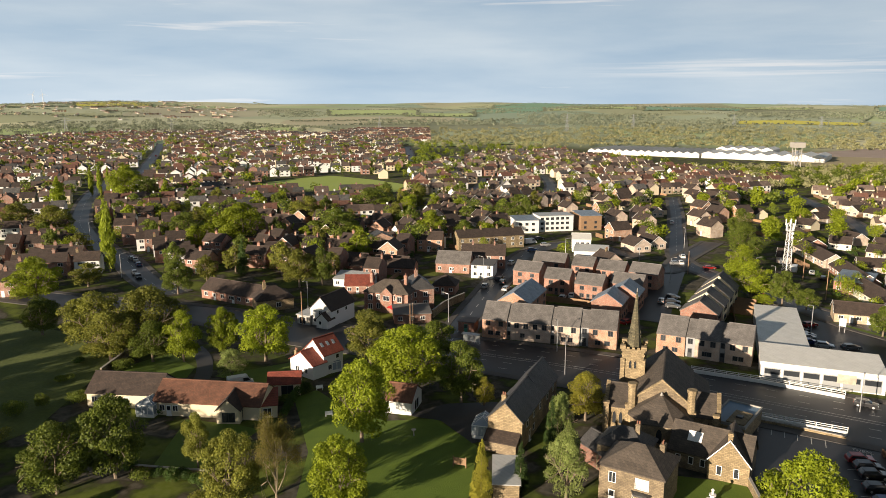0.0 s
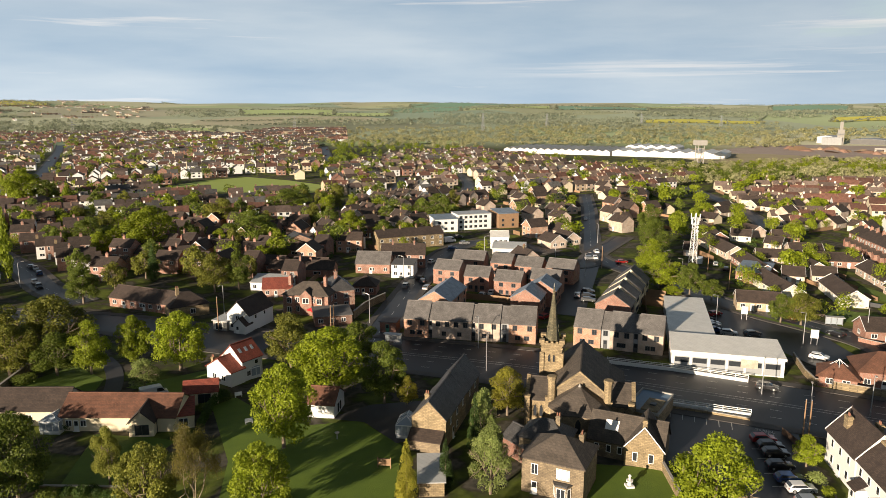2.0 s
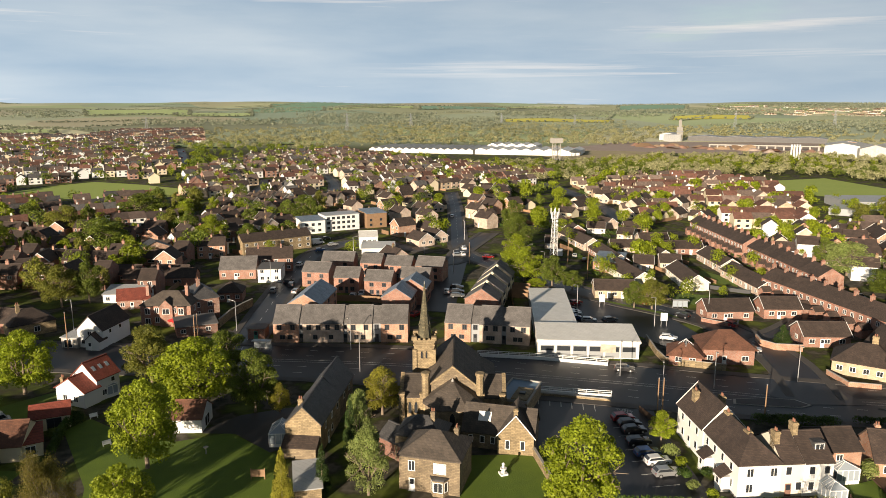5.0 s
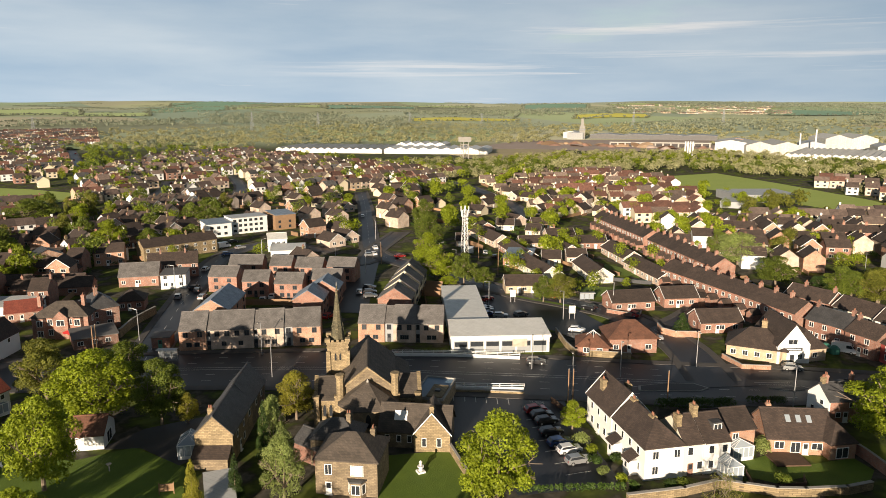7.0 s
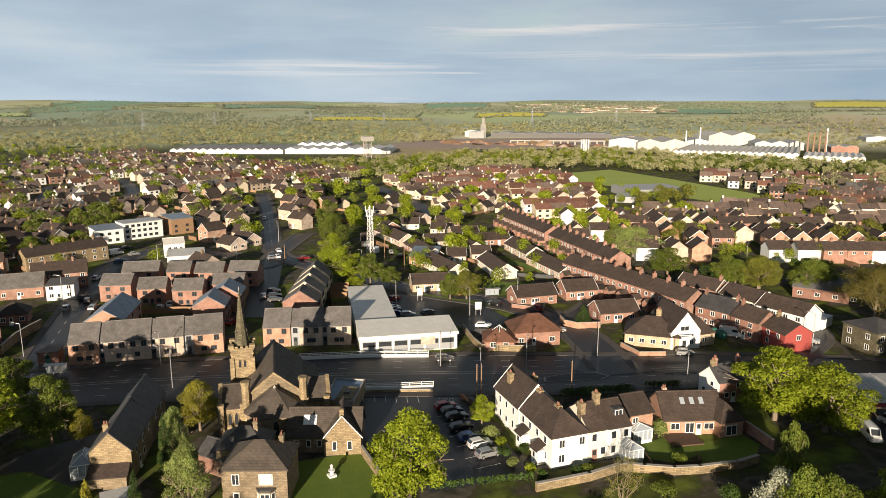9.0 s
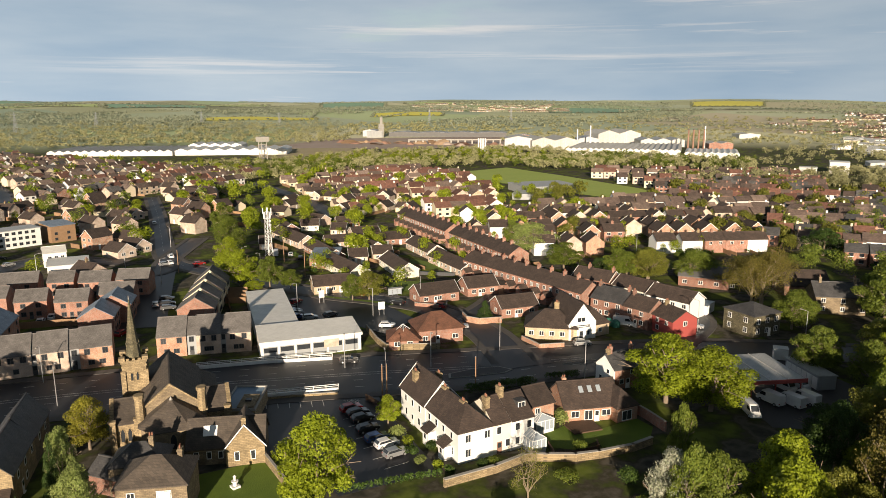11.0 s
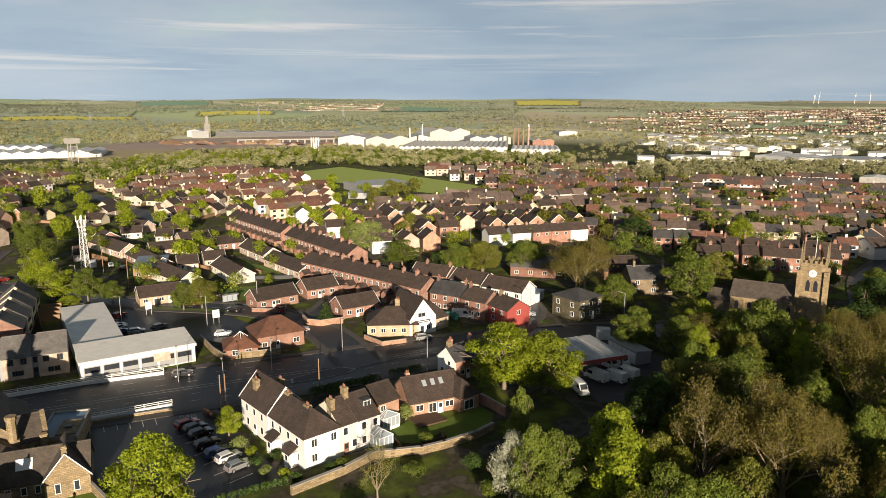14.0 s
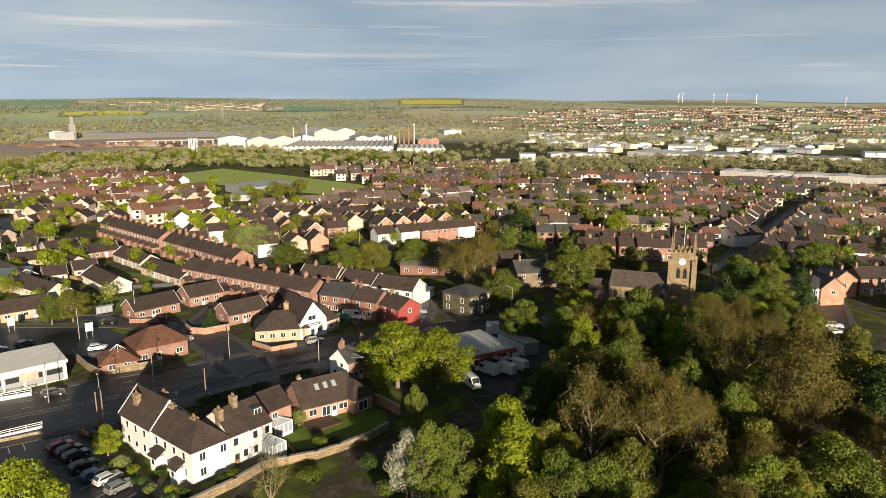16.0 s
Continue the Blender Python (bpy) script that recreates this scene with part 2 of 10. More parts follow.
BLUE_PANEL = coursed("blue_grey_roof_panel", (0.16, 0.20, 0.25), (0.19, 0.23, 0.28), (0.10, 0.12, 0.15), 0.4, 6.0, rough=0.4, offset=0.0, bump=0.03)
PALE_CREAM = surface("pale_cream_render", (0.69, 0.65, 0.54), (0.61, 0.57, 0.47), 1.6, 0.85, spread=0.8)
STONE_MOSS = coursed("mossy_blackened_stone", (0.075, 0.068, 0.040), (0.15, 0.128, 0.075), (0.05, 0.045, 0.03), 0.45, 0.28, joint=0.02, bump=0.05)
WHITE = surface("white_render", (0.70, 0.70, 0.69), (0.62, 0.62, 0.60), 1.6, 0.85, spread=0.8)
CREAM = surface("cream_render", (0.66, 0.58, 0.42), (0.58, 0.50, 0.36), 1.6, 0.85, spread=0.8)
PINKISH = coursed("pale_pink_brick", (0.47, 0.335, 0.25), (0.56, 0.42, 0.33), (0.50, 0.44, 0.38), 0.23, 0.075)
RED_PAINT = surface("red_painted_brick", (0.32, 0.06, 0.05), (0.27, 0.055, 0.048), 1.2, 0.7)
GREY_CLAD = surface("grey_cladding", (0.30, 0.31, 0.32), (0.25, 0.26, 0.27), 2.0, 0.5)
METAL_WHITE = coursed("pale_metal_roof", (0.62, 0.61, 0.57), (0.66, 0.65, 0.62), (0.50, 0.49, 0.47), 1.0, 30.0, rough=0.45, offset=0.0, joint=0.03, stain=0.3)
METAL_GREY = coursed("grey_metal_roof", (0.36, 0.37, 0.37), (0.40, 0.40, 0.40), (0.26, 0.26, 0.26), 1.0, 30.0, rough=0.45, offset=0.0, joint=0.03, stain=0.4)
METAL_PALE = coursed("weathered_pale_sheet", (0.42, 0.41, 0.38), (0.48, 0.47, 0.44), (0.34, 0.33, 0.31), 2.5, 60.0, rough=0.5, offset=0.0, joint=0.08, stain=0.7)
FLAT_FELT = surface("roof_felt", (0.09, 0.09, 0.095), (0.13, 0.125, 0.12), 3.0, 0.85)
UPVC = surface("white_plastic", (0.80, 0.80, 0.78), (0.74, 0.74, 0.72), 0.6, 0.35)
DARKFRAME = surface("dark_grey_frame", (0.045, 0.047, 0.05), (0.06, 0.06, 0.065), 0.6, 0.4)
WOOD = surface("weathered_timber", (0.22, 0.13, 0.07), (0.30, 0.19, 0.11), 0.8, 0.8, bump=0.01, island=0.2)
WOOD_DARK = surface("dark_timber", (0.07, 0.04, 0.025), (0.11, 0.065, 0.04), 0.8, 0.8, island=0.2)
TERRACOTTA = surface("terracotta", (0.25, 0.115, 0.07), (0.19, 0.085, 0.055), 0.3, 0.8)
ASPHALT = surface("asphalt", (0.015, 0.016, 0.021), (0.029, 0.029, 0.034), 5.0, 0.5, bump=0.004, fine=30.0, spread=0.9)
ASPHALT_OLD = surface("worn_asphalt", (0.026, 0.025, 0.027), (0.050, 0.046, 0.046), 4.0, 0.65, bump=0.004, fine=30.0, spread=0.9)
PAVING = surface("paving", (0.06, 0.055, 0.052), (0.10, 0.09, 0.083), 3.0, 0.8, fine=20.0)
PAINT_LINE = surface("road_paint", (0.62, 0.61, 0.57), (0.40, 0.39, 0.37), 0.5, 0.7, spread=0.9)
GRASS = surface("lawn_grass", (0.060, 0.106, 0.007), (0.132, 0.198, 0.014), 2.6, 0.9, bump=0.08, fine=16.0, spread=0.75)
MEADOW = surface("lush_meadow", (0.25, 0.33, 0.05), (0.34, 0.41, 0.08), 40.0, 0.9, fine=12.0, spread=0.8)
# haze is put into the next two colours: paler and bluer than the crop
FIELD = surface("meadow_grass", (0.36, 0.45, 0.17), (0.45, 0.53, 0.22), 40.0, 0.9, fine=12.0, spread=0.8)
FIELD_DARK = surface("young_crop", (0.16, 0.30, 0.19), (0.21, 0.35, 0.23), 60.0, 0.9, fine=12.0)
RAPE = surface("rapeseed_in_flower", (0.62, 0.56, 0.07), (0.55, 0.52, 0.09), 50.0, 0.9, fine=12.0)
SOIL = surface("bare_soil", (0.28, 0.19, 0.12), (0.36, 0.25, 0.16), 30.0, 0.95, fine=14.0)
ROUGH = surface("rough_grass", (0.06, 0.085, 0.014), (0.13, 0.16, 0.032), 7.0, 0.95, bump=0.15, fine=9.0, spread=0.75)
SCRUB = surface("dry_scrub", (0.28, 0.24, 0.12), (0.37, 0.30, 0.17), 30.0, 0.95, fine=14.0)
WASTE = surface("ash_and_gravel", (0.24, 0.18, 0.15), (0.40, 0.32, 0.27), 22.0, 0.95, fine=14.0, spread=0.8)
CONCRETE = surface("concrete", (0.36, 0.34, 0.31), (0.28, 0.265, 0.24), 2.0, 0.85, spread=0.8)
GALV = surface("galvanised_steel", (0.50, 0.51, 0.52), (0.42, 0.43, 0.44), 0.8, 0.45, metal=0.7)
WHITE_METAL = surface("white_painted_steel", (0.74, 0.74, 0.72), (0.62, 0.62, 0.60), 1.0, 0.5)
BARK = surface("bark", (0.14, 0.105, 0.075), (0.22, 0.175, 0.13), 0.5, 0.9, bump=0.02)
BARK_PALE = surface("pale_bark", (0.19, 0.15, 0.10), (0.27, 0.22, 0.15), 0.5, 0.9, bump=0.02)
RUBBER = surface("tyre_rubber", (0.02, 0.02, 0.02), (0.03, 0.03, 0.03), 0.3, 0.8)
STEEL_RUST = surface("rusty_steel", (0.20, 0.115, 0.08), (0.28, 0.165, 0.12), 6.0, 0.8)
TARP_GREEN = surface("green_sheeting", (0.03, 0.15, 0.11), (0.04, 0.18, 0.13), 1.0, 0.6)
RED_CLOTH = surface("red_canvas", (0.55, 0.03, 0.03), (0.48, 0.03, 0.03), 0.5, 0.8)
BLUE_FELT = surface("blue_grey_membrane", (0.12, 0.20, 0.30), (0.16, 0.25, 0.35), 2.0, 0.5)


def glassy(name, tint, rough=0.06):
    m, n, l, p = nodes_of(name)
    p.inputs["Base Color"].default_value = rgb(tint)
    p.inputs["Roughness"].default_value = rough
    p.inputs["Specular IOR Level"].default_value = 0.6
    nz = n.new("ShaderNodeTexNoise")
    nz.inputs["Scale"].default_value = 0.9
    geo = n.new("ShaderNodeNewGeometry")
    l.new(geo.outputs["Position"], nz.inputs["Vector"])
    bp = n.new("ShaderNodeBump")
    bp.inputs["Strength"].default_value, bp.inputs["Distance"].default_value = 0.15, 0.02
    l.new(nz.outputs["Fac"], bp.inputs["Height"])
    l.new(bp.outputs[0], p.inputs["Normal"])
    return m


GLASS = glassy("window_glass", (0.03, 0.034, 0.04))
GLASS_SKY = glassy("conservatory_glass", (0.30, 0.34, 0.38), 0.12)


def paint(name, c, metal=0.3):
    m = surface(name, c, tuple(v * 0.85 for v in c), 1.5, 0.3, metal)
    m.node_tree.nodes["Principled BSDF"].inputs["Coat Weight"].default_value = 0.6
    return m


CARS = {"white": paint("white_car_paint", (0.75, 0.75, 0.75), 0.0), "black": paint("black_car_paint", (0.02, 0.02, 0.023)),
        "silver": paint("silver_car_paint", (0.48, 0.49, 0.50), 0.6), "red": paint("red_car_paint", (0.35, 0.02, 0.02)),
        "blue": paint("blue_car_paint", (0.03, 0.07, 0.20)), "grey": paint("grey_car_paint", (0.14, 0.145, 0.15), 0.5)}
LEAF = {"bright": leafy("spring_leaves", (0.15, 0.195, 0.010), (0.28, 0.33, 0.022)),
        "mid": leafy("green_leaves", (0.083, 0.120, 0.016), (0.170, 0.205, 0.030)),
        "olive": leafy("olive_leaves", (0.122, 0.138, 0.020), (0.24, 0.24, 0.040)),
        "dark": leafy("dark_leaves", (0.03, 0.06, 0.012), (0.06, 0.10, 0.02)),
        "pale": leafy("pale_leaves", (0.16, 0.21, 0.05), (0.27, 0.31, 0.10)),
        "yellow": leafy("yellow_green_leaves", (0.20, 0.20, 0.02), (0.32, 0.29, 0.04)),
        "brown": leafy("budding_twigs", (0.105, 0.098, 0.020), (0.20, 0.165, 0.036)),
        "needle": leafy("conifer_needles", (0.035, 0.07, 0.016), (0.07, 0.11, 0.025)),
        "blossom": leafy("hawthorn_blossom", (0.30, 0.33, 0.20), (0.55, 0.55, 0.45)),
        # haze put into both far leaf colours, pale and greyed
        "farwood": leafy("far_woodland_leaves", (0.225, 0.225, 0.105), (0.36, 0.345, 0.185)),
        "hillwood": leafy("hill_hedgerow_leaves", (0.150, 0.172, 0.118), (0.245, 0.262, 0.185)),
        "hedge": leafy("hedge_leaves", (0.04, 0.085, 0.015), (0.085, 0.13, 0.025))}


# ---- building helpers ----
def finish(name, bm, material, parent=None, label="", smooth=False):
    me = bpy.data.meshes.new(name)
    bm.to_mesh(me)
    bm.free()
    for m in material if isinstance(material, (list, tuple)) else (material,):
        me.materials.append(m)
    if smooth:
        me.polygons.foreach_set("use_smooth", [True] * len(me.polygons))
    ob = new(name, me)
    if parent:
        ob.parent = parent
    if label:
        tagged(ob, label)
    return ob


def part(name, bm, material, parent, label="", smooth=False):
    return finish(name, bm, material, parent, label, smooth)


def data_mesh(name, verts, faces, materials, index=None):
    me = bpy.data.meshes.new(name)
    me.from_pydata(verts, [], faces)
    for m in materials:
        me.materials.append(m)
    if index is not None:
        me.polygons.foreach_set("material_index", index)
    me.update()
    return me


def shared(name, me, parent, m, label=""):
    """A part on a mesh that other parts use too."""
    ob = new(name, me)
    ob.parent = parent
    ob.matrix_local = m
    if label:
        tagged(ob, label)
    return ob


def base(name, x, y, rz=0.0, z=0.0):
    ob = new(name)
    ob.empty_display_size = 0.5
    ob.matrix_basis = pose(x, y, z, 0, 0, rz)
    return ob


def box(bm, x0, y0, z0, x1, y1, z1, mat=0):
    v = [bm.verts.new(p) for p in ((x0, y0, z0), (x1, y0, z0), (x1, y1, z0), (x0, y1, z0), (x0, y0, z1), (x1, y0, z1), (x1, y1, z1), (x0, y1, z1))]
    for f in ((0, 3, 2, 1), (4, 5, 6, 7), (0, 1, 5, 4), (1, 2, 6, 5), (2, 3, 7, 6), (3, 0, 4, 7)):
        bm.faces.new([v[i] for i in f]).material_index = mat
    return bm


def slab(bm, pts, thick, mat=0):
    """A plate: the polygon pts and a copy of it thick metres lower, closed round the edge."""
    top = [bm.verts.new(p) for p in pts]
    low = [bm.verts.new((p[0], p[1], p[2] - thick)) for p in pts]
    bm.faces.new(top).material_index = mat
    bm.faces.new(low[::-1]).material_index = mat
    for i in range(len(pts)):
        j = (i + 1) % len(pts)
        bm.faces.new((top[j], top[i], low[i], low[j])).material_index = mat
    return bm


def solid(bm, foot, z0, z1, mat=0):
    return slab(bm, [(x, y, z1) for x, y in foot], z1 - z0, mat)


def rod(bm, a, b, r0, r1, sides=6, mat=0):
    a, b = Vector(a), Vector(b)
    d = (b - a).normalized()
    s = d.orthogonal().normalized()
    u = d.cross(s)
    ring = []
    for p, r in ((a, r0), (b, r1)):
        ring.append([bm.verts.new(p + (s * math.cos(k * math.tau / sides) + u * math.sin(k * math.tau / sides)) * r) for k in range(sides)])
    for k in range(sides):
        j = (k + 1) % sides
        bm.faces.new((ring[0][k], ring[0][j], ring[1][j], ring[1][k])).material_index = mat
    bm.faces.new(ring[0][::-1]).material_index = mat
    bm.faces.new(ring[1]).material_index = mat
    return bm


def B():
    return bmesh.new()


def inside(x, y, poly):
    hit = False
    for (ax, ay), (bx, by) in zip(poly, poly[1:] + poly[:1]):
        if (ay > y) != (by > y) and x < (bx - ax) * (y - ay) / (by - ay) + ax:
            hit = not hit
    return hit


# ---- roofs and houses ----
def wall_mesh(L, D, eaves, roof, rise):
    bm = B()
    box(bm, 0, 0, -0.3, L, D, eaves)
    if roof == "gx":
        for x0, x1 in ((0, 0.25), (L - 0.25, L)):
            a = [bm.verts.new(p) for p in ((x0, 0, eaves), (x0, D, eaves), (x0, D / 2, eaves + rise))]
            b = [bm.verts.new(p) for p in ((x1, 0, eaves), (x1, D, eaves), (x1, D / 2, eaves + rise))]
            bm.faces.new(a[::-1])
            bm.faces.new(b)
            for i in range(3):
                j = (i + 1) % 3
                bm.faces.new((a[i], a[j], b[j], b[i]))
    elif roof == "gy":
        for y0, y1 in ((0, 0.25), (D - 0.25, D)):
            a = [bm.verts.new(p) for p in ((0, y0, eaves), (L, y0, eaves), (L / 2, y0, eaves + rise))]
            b = [bm.verts.new(p) for p in ((0, y1, eaves), (L, y1, eaves), (L / 2, y1, eaves + rise))]
            bm.faces.new(a)
            bm.faces.new(b[::-1])
            for i in range(3):
                j = (i + 1) % 3
                bm.faces.new((a[j], a[i], b[i], b[j]))
    return bm


def roof_mesh(L, D, eaves, roof, rise, over=0.3, gap=0.25, thick=0.16):
    bm = B()
    e = eaves + 0.05
    if roof == "gx":
        dz = rise / (D / 2) * over
        for y0, s in ((-over, 1), (D + over, -1)):
            slab(bm, [(-gap, y0, e - dz + 0.1), (L + gap, y0, e - dz + 0.1), (L + gap, D / 2, e + rise + 0.1), (-gap, D / 2, e + rise + 0.1)][::s], thick)
        box(bm, -gap, D / 2 - 0.13, e + rise + 0.02, L + gap, D / 2 + 0.13, e + rise + 0.2)
    elif roof == "gy":
        dz = rise / (L / 2) * over
        for x0, s in ((-over, -1), (L + over, 1)):
            slab(bm, [(x0, -gap, e - dz + 0.1), (x0, D + gap, e - dz + 0.1), (L / 2, D + gap, e + rise + 0.1), (L / 2, -gap, e + rise + 0.1)][::s], thick)
        box(bm, L / 2 - 0.13, -gap, e + rise + 0.02, L / 2 + 0.13, D + gap, e + rise + 0.2)
    elif roof == "hip":
        o, h = over, min(L, D) / 2
        if L >= D:
            r0, r1 = (h, D / 2, e + rise + 0.1), (L - h, D / 2, e + rise + 0.1)
        else:
            r0, r1 = (L / 2, h, e + rise + 0.1), (L / 2, D - h, e + rise + 0.1)
        c = [(-o, -o, e), (L + o, -o, e), (L + o, D + o, e), (-o, D + o, e)]
        if L >= D:
            polys = ((c[0], c[1], r1, r0), (c[1], c[2], r1), (c[2], c[3], r0, r1), (c[3], c[0], r0))
        else:
            polys = ((c[0], c[1], r0), (c[1], c[2], r1, r0), (c[2], c[3], r1), (c[3], c[0], r0, r1))
        for q in polys:
            slab(bm, list(q), thick)
    elif roof == "mono":
        slab(bm, [(-gap, -over, e), (L + gap, -over, e), (L + gap, D + over, e + rise), (-gap, D + over, e + rise)], thick)
    else:
        box(bm, -over, -over, e - 0.02, L + over, D + over, e + 0.18)
    return bm


WINDOWS = {}
PLAIN = []   # filled while far-off houses are built: their panes stay in the window's mesh


def frame_grid(w, h, f):
    """A window frame in one piece, with a mullion if it is wide."""
    xs = [-w / 2, -w / 2 + f, w / 2 - f, w / 2] if w < 1.05 else [-w / 2, -w / 2 + f, -0.035, 0.035, w / 2 - f, w / 2]
    zs = [0, f, h - f, h]
    bm = bmesh.new()
    v = {(i, j): bm.verts.new((x, -0.06, z)) for i, x in enumerate(xs) for j, z in enumerate(zs)}
    made = []
    for i in range(len(xs) - 1):
        for j in range(3):
            if j != 1 or i in (0, len(xs) - 2) or (len(xs) == 6 and i == 2):
                made.append(bm.faces.new((v[i, j], v[i + 1, j], v[i + 1, j + 1], v[i, j + 1])))
    for k in list(v.values()):
        if not k.link_faces:
            bm.verts.remove(k)
    ext = bmesh.ops.extrude_face_region(bm, geom=made)
    bmesh.ops.translate(bm, verts=[g for g in ext["geom"] if isinstance(g, bmesh.types.BMVert)], vec=(0, 0.09, 0))
    bmesh.ops.recalc_face_normals(bm, faces=bm.faces[:])
    return bm



def window_parts(parent, x, y, z, turn, w, h, dark=False):
    key = (round(w, 2), round(h, 2), dark, bool(PLAIN))
    if key not in WINDOWS:
        f = 0.09
        bm = frame_grid(w, h, f)
        me = bpy.data.meshes.new("window")
        bm.to_mesh(me)
        bm.free()
        me.materials.append(DARKFRAME if dark else UPVC)
        pb = box(B(), -w / 2 + f, -0.025, f, w / 2 - f, 0.02, h - f)
        pm = bpy.data.meshes.new("pane")
        pb.to_mesh(pm)
        pb.free()
        pm.materials.append(GLASS)
        if PLAIN:
            me.materials.append(GLASS)
            bm = bmesh.new()
            bm.from_mesh(me)
            box(bm, -w / 2 + f, -0.025, f, w / 2 - f, 0.02, h - f, 1)
            bm.to_mesh(me)
            bm.free()
        WINDOWS[key] = (me, pm)
    me, pm = WINDOWS[key]
    win = shared("window", me, parent, pose(x, y, z, 0, 0, turn))
    if not PLAIN:
        shared("pane", pm, win, Matrix())
    return win


DOORS = {}


def door_part(parent, x, y, z, turn, w=0.95, h=2.05, mat=None):
    mat = mat or UPVC
    key = (w, h, mat.name)
    if key not in DOORS:
        bm = box(B(), -w / 2, -0.05, 0, w / 2, 0.02, h)
        box(bm, -w / 2 + 0.12, -0.07, 0.15, w / 2 - 0.12, -0.05, 0.9)
        box(bm, -w / 2 - 0.1, -0.25, -0.12, w / 2 + 0.1, 0.0, -0.004)
        me = bpy.data.meshes.new("door")
        bm.to_mesh(me)
        bm.free()
        me.materials.append(mat)
        gm = bpy.data.meshes.new("door_glass")
        gb = box(B(), -w / 2 + 0.15, -0.065, 1.05, w / 2 - 0.15, -0.05, h - 0.15)
        gb.to_mesh(gm)
        gb.free()
        gm.materials.append(GLASS)
        DOORS[key] = (me, gm)
    me, gm = DOORS[key]
    d = shared("door", me, parent, pose(x, y, z, 0, 0, turn))
    if not PLAIN:
        shared("door_glass", gm, d, Matrix())
    return d


def spot(L, D, face, u):
    return {"f": (u, 0, 0), "r": (L, u, 90), "b": (L - u, D, 180), "l": (0, D - u, -90)}[face]


CHIMNEYS = {}


def chimney_part(parent, x, y, z, w, d, h, mat, pots=2):
    key = (w, d, h, mat.name, pots, bool(PLAIN))
    if key not in CHIMNEYS:
        bm = box(B(), -w / 2, -d / 2, -1.2, w / 2, d / 2, h)
        box(bm, -w / 2 - 0.07, -d / 2 - 0.07, h - 0.35, w / 2 + 0.07, d / 2 + 0.07, h - 0.15)
        me = bpy.data.meshes.new("chimney")
        bm.to_mesh(me)
        bm.free()
        me.materials.append(mat)
        pb = rod(B(), (0, 0, h - 0.02), (0, 0, h + 0.5), 0.14, 0.11, 8)
        pm = bpy.data.meshes.new("chimney_pot")
        pb.to_mesh(pm)
        pb.free()
        pm.materials.append(TERRACOTTA)
        if PLAIN:
            me.materials.append(TERRACOTTA)
            bm = bmesh.new()
            bm.from_mesh(me)
            for k in range(pots):
                o = (k - (pots - 1) / 2) * 0.36
                rod(bm, (o if w >= d else 0, o if d > w else 0, h - 0.02), (o if w >= d else 0, o if d > w else 0, h + 0.5), 0.14, 0.11, 6, 1)
            bm.to_mesh(me)
            bm.free()
        CHIMNEYS[key] = (me, pm)
    me, pm = CHIMNEYS[key]
    c = shared("chimney", me, parent, pose(x, y, z))
    for k in range(0 if PLAIN else pots):
        o = (k - (pots - 1) / 2) * 0.36
        shared("chimney_pot", pm, c, pose(o if w >= d else 0, o if d > w else 0, 0))
    return c


def house(a, b, D, eaves, rise, wall, roof_mat, roof="gx", wins=(), doors=(), chimneys=(), label="", category="house", name="house",
          group="", dark=False, z=0.0, over=0.3, pots=2, chim_mat=None, gap=0.25):
    """A house on the front corners a and b (left and right as one faces it), D deep. wins: (face, along, sill, width, height)."""
    L = math.hypot(b[0] - a[0], b[1] - a[1])
    h = tagged(base(name, a[0], a[1], math.degrees(math.atan2(b[1] - a[1], b[0] - a[0])), z), label, category, group)
    part("wall", wall_mesh(L, D, eaves, roof, rise), wall, h)
    part("roof", roof_mesh(L, D, eaves, roof, rise, over, gap), roof_mat, h)
    for face, u, zs, w, hh in wins:
        u = u if u > 0 else (L if face in "fb" else D) + u
        window_parts(h, *spot(L, D, face, u)[:2], zs, spot(L, D, face, u)[2], w, hh, dark)
    for face, u, *mat in doors:
        u = u if u > 0 else (L if face in "fb" else D) + u
        x, y, turn = spot(L, D, face, u)
        door_part(h, x, y, 0.0, turn, 0.95, 2.05, mat[0] if mat else None)
    for cx, cy, w, d, hh in chimneys:
        run = abs(cy / D - 0.5) * 2 if roof != "gy" else abs(cx / L - 0.5) * 2
        chimney_part(h, cx, cy, eaves + rise * (1 - run), w, d, hh, chim_mat or (wall if wall in (BRICK, BRICK_DARK, STONE, STONE_DARK, BRICK_ORANGE) else STONE), pots)
    return h


def rows_of_windows(face, L, zs, n, w=1.1, h=1.15, margin=1.2):
    return [(face, margin + (L - 2 * margin) * (k / (n - 1) if n > 1 else 0.5), z, w, h) for z in zs for k in range(n)]


# ---- ground, hills and fields ----
def land(x, y):
    """The land's height: level town, then a slow rise to the hills all round."""
    r = math.hypot(x, y)
    if r < 1200:
        return 0.0
    s = r - 1200
    lift = (0.0205 if x < 0 else 0.0195) * s * min(1.0, s / 500)
    # the hills sink away towards the east
    lift *= 1 - 0.55 * max(0.0, min(1.0, (math.degrees(math.atan2(x, y)) - 55) / 45)) if y > -2000 else 1
    wave = noise.noise((x / 900, y / 900, 0.3)) * 24 + noise.noise((x / 330, y / 330, 1.7)) * 7
    return lift + wave * min(1.0, s / 900)


